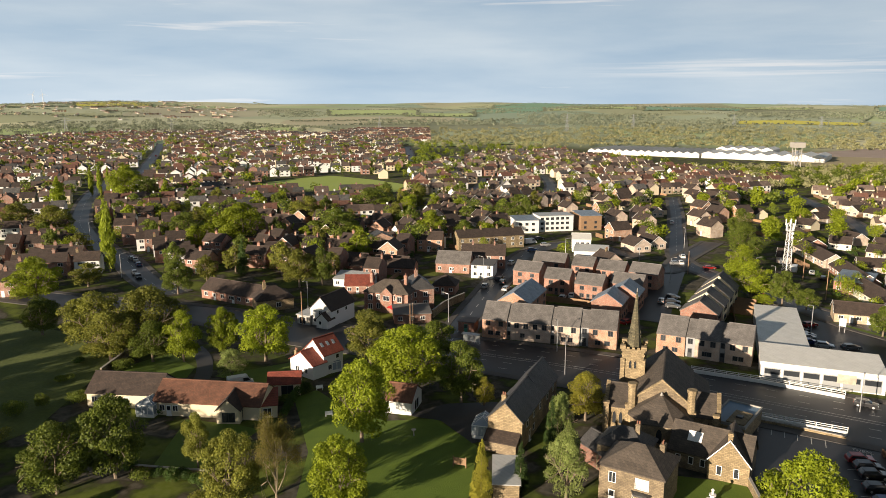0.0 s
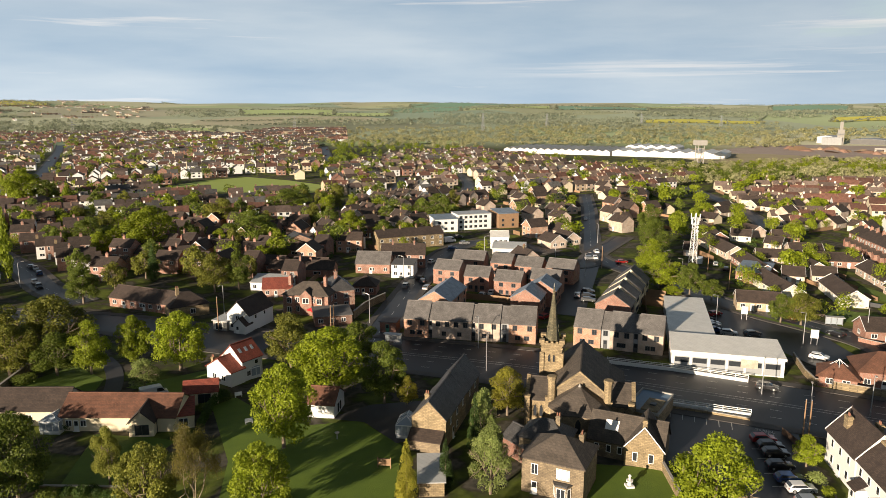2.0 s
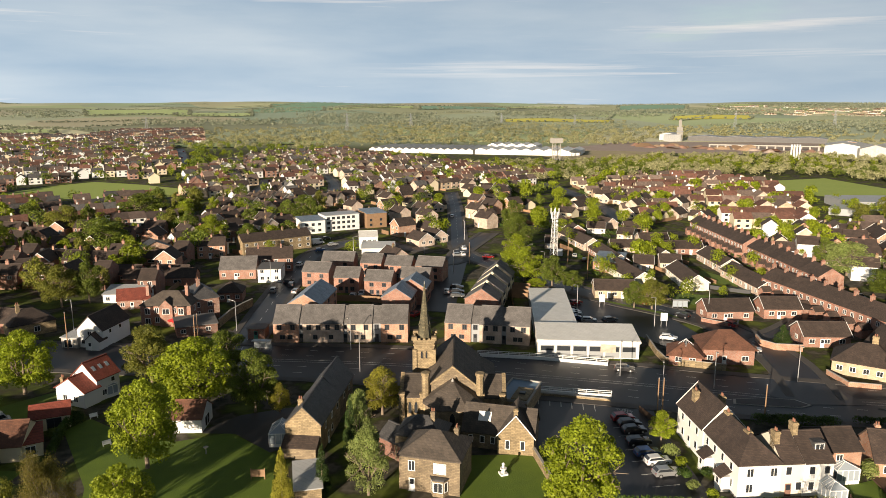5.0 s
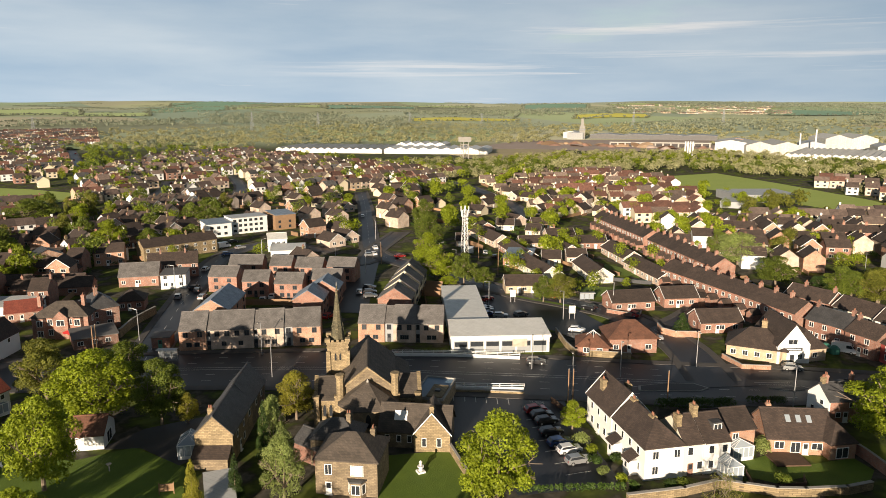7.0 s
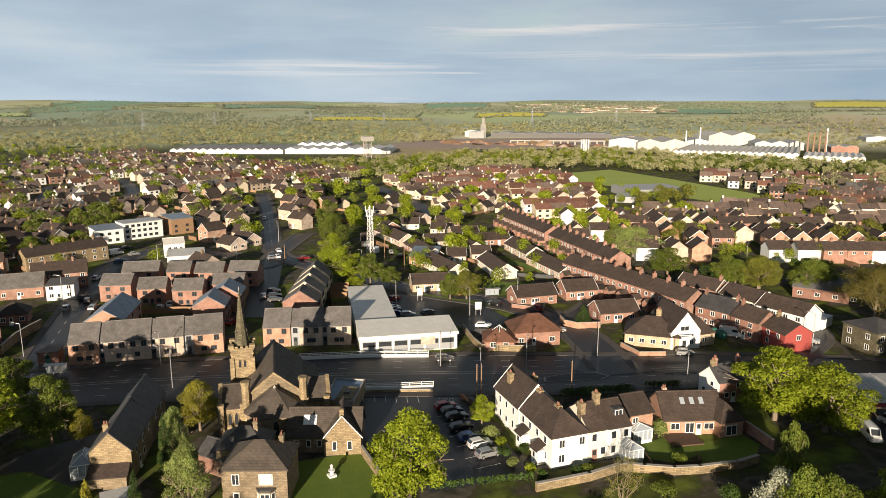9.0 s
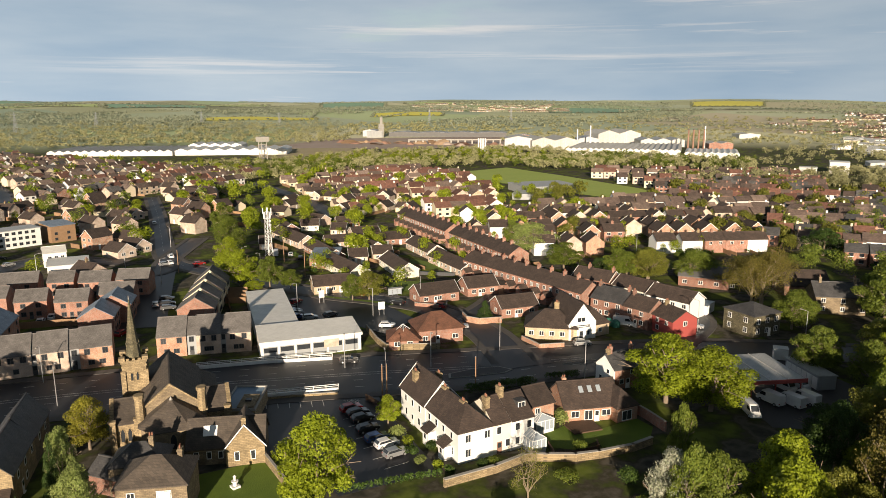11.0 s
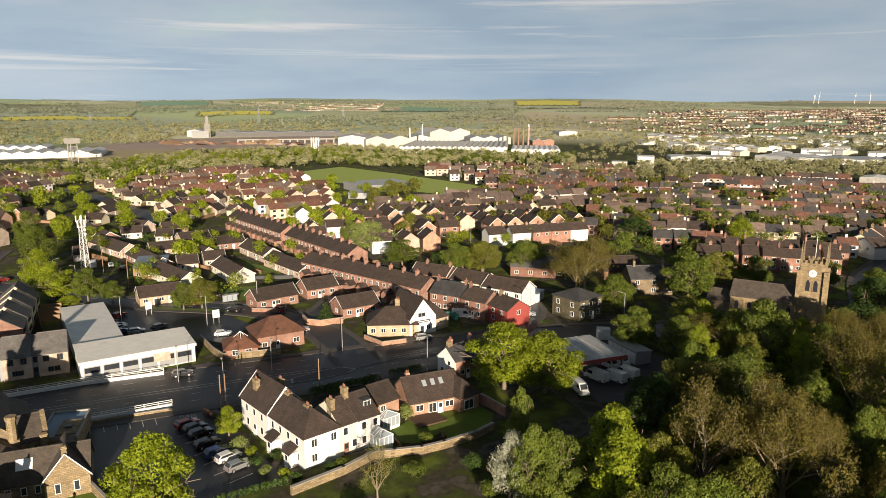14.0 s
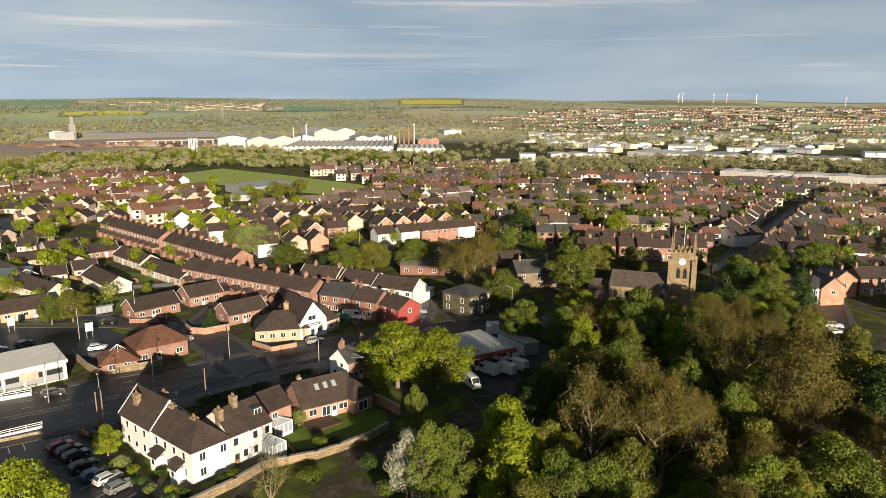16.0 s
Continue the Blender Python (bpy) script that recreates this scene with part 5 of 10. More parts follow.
def proto_house(kind):
    """One house of each common kind; the others of its street are copies."""
    if kind == "bungalow":
        h = house((0, 0), (11, 0), 7, 2.7, 2.3, BRICK, TILE_BROWN, "gx", [("f", 2, 0.9, 1.6, 1.2), ("f", 8.8, 0.9, 1.6, 1.2), ("b", 5.5, 0.9, 2.4, 1.1)], [("f", 5.6)], [(8.5, 3.5, 0.7, 0.5, 1.0)],
                  "low brick bungalow with a brown tiled roof", group="bungalows of the estate", pots=1)
    elif kind == "bungalow_gable":
        h = house((0, 0), (7.5, 0), 10, 2.7, 2.6, PINKISH, TILE_BROWN, "gy", [("f", 2.1, 0.9, 1.7, 1.2), ("f", 5.5, 0.9, 1.7, 1.2), ("l", 3, 0.9, 1.3, 1.1)], [("r", 6)], [],
                  "pale brick bungalow with a gable and brown tiles", group="bungalows of the estate")
        shared("bargeboard", finish_mesh(barge(7.5, 2.7, 2.6)), h, Matrix())
    elif kind == "semi":
        h = house((0, 0), (8.5, 0), 7.2, 5.0, 2.4, BRICK, TILE_BROWN, "gx", rows_of_windows("f", 8.5, (0.9, 3.3), 2, 1.7, 1.2, 1.9) + rows_of_windows("b", 8.5, (3.3,), 2, 1.3, 1.1, 2.2), [("f", 4.25)], [(4.25, 3.6, 1.0, 0.6, 1.2)],
                  "two-storey red brick house with a brown roof", group="estate houses")
    elif kind == "semi_white":
        h = house((0, 0), (8.0, 0), 7.2, 5.0, 2.4, WHITE, TILE_BROWN, "gx", rows_of_windows("f", 8.0, (0.9, 3.3), 2, 1.7, 1.2, 1.9) + [("l", 3.6, 3.3, 0.9, 1.1)], [("f", 4.0, BRICK_DARK)], [(0.6, 3.6, 0.9, 0.6, 1.2)],
                  "white rendered two-storey house with a brown roof", group="estate houses")
    elif kind == "semi_gable":
        h = house((0, 0), (7.0, 0), 9, 5.0, 2.8, BRICK_ORANGE, TILE_BROWN, "gy", rows_of_windows("f", 7.0, (0.9, 3.3), 2, 1.5, 1.2, 1.8) + [("l", 4.5, 3.3, 0.9, 1.1)], [("r", 3.0)], [],
                  "orange brick house with its gable to the street", group="estate houses")
        shared("bargeboard", finish_mesh(barge(7.0, 5.0, 2.8)), h, Matrix())
    elif kind == "semi_pale":
        h = house((0, 0), (7.0, 0), 9, 5.0, 2.6, PINKISH, TILE_BROWN, "gy", rows_of_windows("f", 7.0, (0.9, 3.3), 2, 1.5, 1.2, 1.8) + [("l", 4.5, 3.3, 0.9, 1.1)], [("r", 3.0)], [(3.5, 4.0, 0.8, 0.6, 1.0)],
                  "pale pinkish brick house with its gable to the street", group="estate houses")
        shared("bargeboard", finish_mesh(barge(7.0, 5.0, 2.6)), h, Matrix())
    elif kind == "bungalow_cream":
        h = house((0, 0), (10, 0), 7, 2.7, 2.3, CREAM, TILE_BROWN, "gx", [("f", 2, 0.9, 1.6, 1.2), ("f", 8.0, 0.9, 1.6, 1.2), ("b", 5.0, 0.9, 2.4, 1.1)], [("f", 5.0)], [(8.0, 3.5, 0.7, 0.5, 1.0)],
                  "low cream rendered bungalow with a brown tiled roof", group="bungalows of the estate", pots=1)
    elif kind == "terrace":
        h = house((0, 0), (5.4, 0), 8, 5.4, 2.6, BRICK, TILE_BROWN, "gx", [("f", 3.6, 0.9, 1.5, 1.5), ("f", 3.6, 3.5, 1.3, 1.4), ("f", 1.3, 3.5, 0.8, 1.4), ("b", 1.3, 3.4, 1.1, 1.2), ("b", 3.9, 3.4, 1.1, 1.2), ("b", 1.5, 0.9, 1.1, 1.3)], [("f", 1.2)], [(5.2, 4.0, 0.6, 1.1, 1.3)],
                  "narrow red brick terraced house with a brown roof", group="brick terraces", gap=0.0)
    elif kind == "terrace_dark":
        h = house((0, 0), (5.4, 0), 8, 5.4, 2.6, BRICK_DARK, TILE_BROWN, "gx", [("f", 3.6, 0.9, 1.5, 1.5), ("f", 3.6, 3.5, 1.3, 1.4), ("f", 1.3, 3.5, 0.8, 1.4), ("b", 1.3, 3.4, 1.1, 1.2), ("b", 3.9, 3.4, 1.1, 1.2), ("b", 1.5, 0.9, 1.1, 1.3)], [("f", 1.2)], [(5.2, 4.0, 0.6, 1.1, 1.3)],
                  "dark brick terraced house with a brown roof", group="brick terraces", gap=0.0)
    if kind.startswith("terrace"):
        bm = wall_mesh(2.3, 3.0, 2.3, "gy", 1.0)
        bmesh.ops.translate(bm, verts=bm.verts[:], vec=(0.1, 8, 0))
        part("outrigger_wall", bm, BRICK if kind == "terrace" else BRICK_DARK, h)
        bm = roof_mesh(2.3, 3.0, 2.3, "gy", 1.0, 0.2, 0.1)
        bmesh.ops.translate(bm, verts=bm.verts[:], vec=(0.1, 8, 0))
        part("outrigger_roof", bm, TILE_BROWN, h)
    return h


def barge(L, e, rise):
    bm = B()
    for x0 in (-0.3, L + 0.3):
        dz = rise / (L / 2) * 0.3
        a, b = Vector((x0, -0.3, e - dz + 0.02)), Vector((L / 2, -0.3, e + rise + 0.02))
        q = [a, b, b + Vector((0, 0, 0.24)), a + Vector((0, 0, 0.24))]
        f = [bm.verts.new(v) for v in q]
        g2 = [bm.verts.new(v + Vector((0, 0.06, 0))) for v in q]
        bm.faces.new(f)
        bm.faces.new(g2[::-1])
        for i in range(4):
            j = (i + 1) % 4
            bm.faces.new((f[j], f[i], g2[i], g2[j]))
    bmesh.ops.recalc_face_normals(bm, faces=bm.faces[:])
    return bm


VERGES = {}


def verges(h, L, D, e, rise, ends="lr"):
    """White boards under the roof edge of the gable ends of a house whose ridge runs along its front."""
    key = (round(D, 2), e, rise)
    if key not in VERGES:
        VERGES[key] = finish_mesh(barge(D, e + 0.05, rise))
    for end in ends:
        shared("bargeboard", VERGES[key], h, pose(0, D, 0, 0, 0, -90) if end == "l" else pose(L, 0, 0, 0, 0, 90))


def finish_mesh(bm, mat=None, name="bargeboard"):
    me = bpy.data.meshes.new(name)
    bm.to_mesh(me)
    bm.free()
    me.materials.append(mat or UPVC)
    return me


SIZES = {"bungalow": (11, 7), "bungalow_gable": (7.5, 10), "semi": (8.5, 7.2), "semi_white": (8, 7.2), "semi_gable": (7, 9), "semi_pale": (7, 9), "bungalow_cream": (10, 7), "terrace": (5.4, 8), "terrace_dark": (5.4, 8)}


def put_house(kind, x, y, turn):
    """A house of that kind with its middle at x, y, its front turned to face turn - 90 degrees."""
    L, D = SIZES[kind]
    m = pose(x, y, 0, 0, 0, turn) @ Matrix.Translation((-L / 2, -D / 2, 0))
    if kind not in PROTO:
        PLAIN.append(1)
        PROTO[kind] = proto_house(kind)
        PLAIN.clear()
        PROTO[kind].matrix_basis = m
        return PROTO[kind]
    return copy_thing(PROTO[kind], m)


def mid_houses(spots, kinds, seed=1):
    rng = random.Random(seed)
    for x, y, turn in spots:
        put_house(rng.choice(kinds), x, y, turn)


def house_row(kind, a, b, flip=False):
    """A row of joined houses from a to b, fronts to the right hand of that way (flip: to the left)."""
    L = SIZES[kind][0]
    d = math.hypot(b[0] - a[0], b[1] - a[1])
    n = max(1, round(d / L))
    ang = math.degrees(math.atan2(b[1] - a[1], b[0] - a[0]))
    for k in range(n):
        s = (k + 0.5) * L / d
        x, y = a[0] + (b[0] - a[0]) * s, a[1] + (b[1] - a[1]) * s
        HOUSES.append((x, y, ang))
        put_house(kind, x, y, ang + (180 if flip else 0))


# ---- the new flats and houses along the main road ----
def lerp(a, b, s):
    return (a[0] + (b[0] - a[0]) * s, a[1] + (b[1] - a[1]) * s)


def side(a, b, d):
    """The unit of a to b turned to its left, d long: the way into a house's depth."""
    L = math.hypot(b[0] - a[0], b[1] - a[1])
    return (-(b[1] - a[1]) / L * d, (b[0] - a[0]) / L * d)


def flats(a, b, units, label):
    """A row of joined flats; units are (from, to, kind) along the front."""
    for s0, s1, kind in units:
        p, q = lerp(a, b, s0), lerp(a, b, s1)
        L = math.hypot(q[0] - p[0], q[1] - p[1])
        if kind == "link":
            off = side(a, b, 0.5)
            h = house((p[0] + off[0], p[1] + off[1]), (q[0] + off[0], q[1] + off[1]), 8.4, 4.9, 2.9, GREY_CLAD, TILE_GREY, "gx", [("f", L / 2, 3.1, min(1.1, L - 0.3), 1.3)], [("f", L / 2, DARKFRAME)], (),
                      "grey-clad stair link between the flats", "flats", "stair_link", "new flats", True, gap=0.0)
        else:
            n = 2 if L < 9.5 else 4
            wins = rows_of_windows("f", L, (3.15,), n, 1.15, 1.35, 1.5) + rows_of_windows("f", L, (0.8,), 2, 1.3 if kind == "a" else 1.1, 1.1, 2.2 if n == 2 else 3.0)
            wins += rows_of_windows("b", L, (0.9, 3.2), n, 1.1, 1.2, 1.4)
            house(p, q, 9.4, 4.9, 3.2, BRICK_ORANGE if kind == "a" else PINKISH, TILE_GREY, "gx", wins, (), (), label, "flats", "flats", "new flats", True, gap=0.05)


flats((9.8, 170.6), (41.2, 160.8), [(0, 0.19, "a"), (0.19, 0.22, "link"), (0.22, 0.52, "b"), (0.52, 0.55, "link"), (0.55, 0.735, "b"), (0.735, 0.80, "link"), (0.80, 1, "a")],
      "two-storey brick flats with a plain grey tiled roof")
flats((50.1, 159.1), (68.5, 149.5), [(0, 0.31, "a"), (0.31, 0.415, "link"), (0.415, 0.675, "b"), (0.675, 0.73, "link"), (0.73, 1, "b")], "two-storey brick flats with a plain grey tiled roof")


def new_house(a, b, D=7.5, roof="gx", wall=None, mat=None, rise=2.4, label="new red brick house with a grey tiled roof"):
    L = math.hypot(b[0] - a[0], b[1] - a[1])
    wins = rows_of_windows("f", L, (0.8, 3.1), 2, 1.3, 1.25, L * 0.27) if roof == "gx" else rows_of_windows("l", D, (0.8, 3.1), 3, 1.1, 1.2, 2) + rows_of_windows("r", D, (0.8, 3.1), 3, 1.1, 1.2, 2)
    return house(a, b, D, 5.0, rise, wall or BRICK, mat or TILE_GREY, roof, wins, [("f", L / 2, DARKFRAME)] if roof == "gx" else (), (), label, "house", "house", "new estate houses", True, gap=0.1)


new_house((22.7, 224.0), (30.6, 219.8))
new_house((31.2, 213.1), (38.5, 210.0))
new_house((39.4, 206.3), (46.9, 202.5))
new_house((50.3, 207.1), (58.6, 202.4))
new_house((30.9, 238.2), (41.2, 234.0))
new_house((42.9, 231.1), (49.4, 227.8))
new_house((50.0, 225.2), (57.9, 220.9))
new_house((59.5, 221.3), (67.4, 216.3))
# gabled wings with blue-grey panel roofs
new_house((15.0, 186.9), (23.0, 183.4), 17, "gy", BRICK_ORANGE, BLUE_PANEL, 2.6, "brick wing with a blue-grey panelled roof")
new_house((40.2, 185.8), (47.6, 182.3), 9, "gy", BRICK, BLUE_PANEL, 2.6, "red brick house with a blue-grey panelled roof")
new_house((46.6, 194.9), (54.4, 191.1), 9, "gy", BRICK, BLUE_PANEL, 2.6, "red brick house with a blue-grey panelled roof")
for k in range(4):
    p, q = (61.6, 177.3), (69.5, 172.7)
    o = side(p, q, k * 9.4)
    new_house((p[0] + o[0], p[1] + o[1]), (q[0] + o[0], q[1] + o[1]), 7.0, "gy", BRICK if k == 0 else CREAM, TILE_GREY, 3.0 + 0.25 * k, "pale gabled house with a steep grey roof")


def fence(pts, h=1.8, mat=None, label="close-boarded brown timber garden fence", post_gap=1.8, name="fence", z=0.0):
    """Panels between posts along a line."""
    f = tagged(base(name, pts[0][0], pts[0][1]), label, "fence")
    ox, oy = pts[0]
    pm = B()
    box(pm, -0.05, -0.05, -0.2, 0.05, 0.05, h + 0.08)
    post = finish_mesh(pm, mat or WOOD, "post")
    for (ax, ay), (bx, by) in zip(pts, pts[1:]):
        d = math.hypot(bx - ax, by - ay)
        n = max(1, round(d / post_gap))
        ang = math.degrees(math.atan2(by - ay, bx - ax))
        bm = B()
        w = d / n
        box(bm, 0.05, -0.02, 0.02, w - 0.05, 0.02, h)
        panel = finish_mesh(bm, mat or WOOD, "panel")
        for i in range(n):
            x, y = ax + (bx - ax) * i / n - ox, ay + (by - ay) * i / n - oy
            shared("post", post, f, pose(x, y, z, 0, 0, ang))
            shared("panel", panel, f, pose(x, y, z, 0, 0, ang))
    return f


def wall_run(pts, h, w, mat, label, coping=None, name="garden_wall"):
    """A wall along a line with a coping on top."""
    f = tagged(base(name, 0, 0), label, "wall")
    bm, cm = B(), B()
    for (ax, ay), (bx, by) in zip(pts, pts[1:]):
        d = Vector((bx - ax, by - ay)).normalized()
        nx, ny = -d.y * w / 2, d.x * w / 2
        e = d * w * 0.5
        solid(bm, [(ax + nx - e.x, ay + ny - e.y), (ax - nx - e.x, ay - ny - e.y), (bx - nx + e.x, by - ny + e.y), (bx + nx + e.x, by + ny + e.y)], -0.2, h)
        k = 1.25
        solid(cm, [(ax + nx * k - e.x, ay + ny * k - e.y), (ax - nx * k - e.x, ay - ny * k - e.y), (bx - nx * k + e.x, by - ny * k + e.y), (bx + nx * k + e.x, by + ny * k + e.y)], h + 0.004, h + 0.1)
    for b_ in (bm, cm):
        bmesh.ops.recalc_face_normals(b_, faces=b_.faces[:])
    part("masonry", bm, mat, f)
    part("coping", cm, coping or CONCRETE, f)
    return f


for k in range(4):
    fence([(77.9, 193.7), (85.3, 188.0)] if k == 0 else [(p[0] + k * 1.9, p[1] + k * 3.6) for p in [(77.9, 193.7), (85.3, 188.0)]], 1.8)
fence([(73.3, 181.2), (80.9, 201.8)])
fence([(76.9, 179.2), (84.6, 200.2)])
fence([(29.2, 204.2), (39.5, 199.7), (46.2, 195.0)])

# the shop with its flat white roofs
shop_a, shop_b = (67.1, 141.8), (88.5, 133.4)
shop = house(shop_a, shop_b, 10.5, 4.3, 0.7, METAL_WHITE, METAL_WHITE, "mono", (), (), (), "long low shop with a pale metal roof and dark shopfronts", "shop", "shop", over=0.4)
SL = math.hypot(shop_b[0] - shop_a[0], shop_b[1] - shop_a[1])
for k in range(6):
    u0, u1 = 0.6 + k * (SL - 0.8) / 6, 0.6 + (k + 1) * (SL - 0.8) / 6 - 0.5
    bm = B()
    box(bm, u0, -0.08, 0.25, u1, 0.0, 3.0)
    pane = part("shopfront", bm, GREY_CLAD, shop, "grey panelled shopfront")
    part("window_strip", box(B(), u0 + 0.15, -0.11, 1.7, u1 - 0.15, -0.084, 2.8), GLASS, pane)
part("fascia", box(B(), -0.3, -0.45, 3.75, SL + 0.3, -0.401, 4.3), METAL_WHITE, shop)
part("signboard", box(B(), SL * 0.62, -0.16, 1.5, SL * 0.77, -0.122, 3.4), PINKISH, shop, "faded picture panel")
part("side_glazing", box(B(), SL, 2.0, 0.3, SL + 0.07, 9.0, 3.0), GLASS, shop)
house((71.2, 151.9), (80.6, 148.2), 36.0, 4.0, 0.5, METAL_GREY, METAL_WHITE, "flat", (), (), (), "long store building with a flat pale metal roof", "shop", "store", over=0.2)

# surgery with clay-tile hipped roofs on the corner
house((100.6, 126.6), (110.8, 122.3), 8.2, 3.6, 3.2, BRICK, TILE_ORANGE, "hip", [("f", 1.5, 0.9, 1.3, 1.2), ("f", -2.0, 0.9, 1.5, 1.2), ("r", 3, 0.9, 1.2, 1.1), ("r", 6, 0.9, 1.2, 1.1)], [("f", 4.6)], (), "brick surgery with a clay-tiled hipped roof", "surgery", "surgery", over=0.6)
anx = house((92.9, 128.4), (98.6, 124.4), 7.0, 2.4, 2.5, BRICK, TILE_ORANGE, "hip", [("f", 2.0, 0.9, 1.4, 1.2), ("f", 5.0, 0.9, 1.4, 1.2), ("l", 3, 0.9, 1.4, 1.2)], (), (), "low brick annexe with a clay roof and glazed lantern", "surgery", "annexe", over=0.6)
lan = part("lantern", rod(B(), (3.5, 3.5, 4.0), (3.5, 3.5, 5.3), 1.6, 0.05, 8), GLASS, anx, "dark glazed roof lantern")
for k in range(8):
    u = k * math.tau / 8
    part("glazing_bar", rod(B(), (3.5 + 1.66 * math.cos(u), 3.5 + 1.66 * math.sin(u), 4.0), (3.5, 3.5, 5.36), 0.05, 0.05, 4), UPVC, lan)
wall_run([(97.5, 144.2), (93.8, 134.4), (92.6, 128.9), (97.8, 124.9), (102.5, 121.4)], 1.5, 0.25, STONE, "pale boundary wall round the corner plot")

# public house with a white gable
pub = house((123.6, 113.7), (131.6, 104.1), 9.0, 3.0, 3.4, BRICK_BUFF, TILE_BROWN, "hip", [("f", 1.5, 0.9, 1.2, 1.2), ("f", 4.0, 0.9, 1.2, 1.2), ("f", 6.5, 0.9, 1.2, 1.2), ("f", 9.0, 0.9, 1.2, 1.2)], (), [(7.5, 5.0, 1.2, 1.0, 2.2)], "buff brick public house with a steep brown roof", "pub", "pub", over=0.4)
pg = house((130.2, 105.4), (137.0, 102.6), 12.0, 4.4, 4.6, WHITE, TILE_BROWN, "gy", [("f", 1.5, 0.9, 1.1, 1.3), ("f", 5.2, 0.9, 1.1, 1.3), ("f", 3.3, 4.4, 2.2, 1.2)], [("f", 3.4, DARKFRAME)], (), "white gabled front of the public house", "pub", "pub_gable")
part("sign_panel", box(B(), 1.2, -0.1, 3.0, 5.6, -0.01, 3.6), DARKFRAME, pg, "dark sign with pale lettering bars")
part("sign_bar", box(B(), 1.6, -0.14, 3.2, 5.2, -0.104, 3.4), UPVC, pg)
house((135.7, 103.8), (142.0, 102.3), 9.0, 3.0, 3.6, BRICK_BUFF, TILE_BROWN, "hip", [("f", 1.5, 0.9, 1.2, 1.2), ("f", 3.6, 0.9, 1.2, 1.2)], (), (), "side wing of the public house", "pub", "pub_wing")
wall_run([(122.1, 113.2), (120.8, 106.4), (125.8, 103.3)], 1.0, 0.3, BRICK_ORANGE, "low brick wall round the pub forecourt")

# bungalows beside the junction
for a, b, D in (((122.0, 153.2), (134.2, 149.9), 7.5), ((138.3, 150.6), (147.8, 147.4), 7.5), ((130.6, 128.8), (141.0, 125.0), 7.5)):
    L = math.hypot(b[0] - a[0], b[1] - a[1])
    bj = house(a, b, D, 2.8, 2.4, BRICK, TILE_BROWN, "gx", rows_of_windows("f", L, (0.9,), 3, 1.4, 1.2, 2) + [("l", 3.7, 0.9, 1.3, 1.2)], [("f", L * 0.4)], (), "brick bungalow with a long brown roof", group="bungalows by the junction")
    verges(bj, L, D, 2.8, 2.4)
carport = tagged(base("carport", 147.9, 147.3, -19), "open carport with a brown hipped roof on posts", "carport")
part("carport_roof", slab(B(), [(0, 0, 2.75), (5.5, 0, 2.5), (5.5, 6.0, 2.5), (0, 6.0, 3.6)], 0.15), TILE_BROWN, carport)
for x, y in ((5.2, 0.3), (5.2, 5.7)):
    part("post", box(B(), x - 0.08, y - 0.08, -0.1, x + 0.08, y + 0.08, 2.4), UPVC, carport)
wall_run([(123.3, 136.2), (121.6, 132.6), (122.8, 129.1), (128.0, 126.4)], 1.6, 0.3, BRICK_ORANGE, "curved orange brick wall at the corner")
wall_run([(120.6, 153.5), (125.5, 145.8), (128.4, 148.7)], 1.0, 0.3, BRICK, "low red brick garden wall")

# rows of low bungalows round the green
PLAIN.append(1)
for p, q in (((172.1, 219.3), (165.9, 197.7)), ((163.0, 194.3), (156.7, 169.2)), ((146.6, 201.7), (139.7, 181.0)), ((162.3, 234.5), (177.2, 229.7)), ((145.0, 243.0), (159.5, 237.3)), ((163.3, 251.9), (174.9, 248.8)),
             ((138.9, 241.9), (133.1, 215.3)), ((129.6, 212.9), (126.1, 189.7)), ((143.0, 276.7), (139.6, 246.8)), ((137.9, 214.5), (143.7, 211.3)), ((147.3, 213.2), (153.8, 210.0)), ((106.4, 186.5), (117.3, 182.1)),
             ((155.2, 306.6), (148.2, 275.8)), ((155.1, 229.2), (152.6, 217.1)), ((171.0, 301.2), (172.8, 288.4)), ((163.7, 267.3), (168.5, 262.7)), ((124.9, 259.1), (128.9, 256.7)), ((173.8, 280.3), (183.6, 276.2)), ((158.0, 285.0), (165.0, 281.0))):
    L = math.hypot(q[0] - p[0], q[1] - p[1])
    o = side(p, q, -3.6)
    a, b = (p[0] + o[0], p[1] + o[1]), (q[0] + o[0], q[1] + o[1])
    bung_row = house(a, b, 7.2, 2.6, 2.3, random.Random(int(L * 10)).choice((PINKISH, BRICK_BUFF, PALE_CREAM, BRICK, PINKISH)), TILE_BROWN, "gx", rows_of_windows("f", L, (0.9,), max(2, int(L / 3)), 1.3, 1.1, 1.6), [("f", L * 0.35), ("f", L * 0.7)], (),
                     "row of low bungalows under one brown roof", "bungalows", "bungalow_row", "bungalow rows")
    verges(bung_row, L, 7.2, 2.6, 2.3)
    HOUSES.append(((a[0] + b[0]) / 2, (a[1] + b[1]) / 2, 0))

PLAIN.clear()
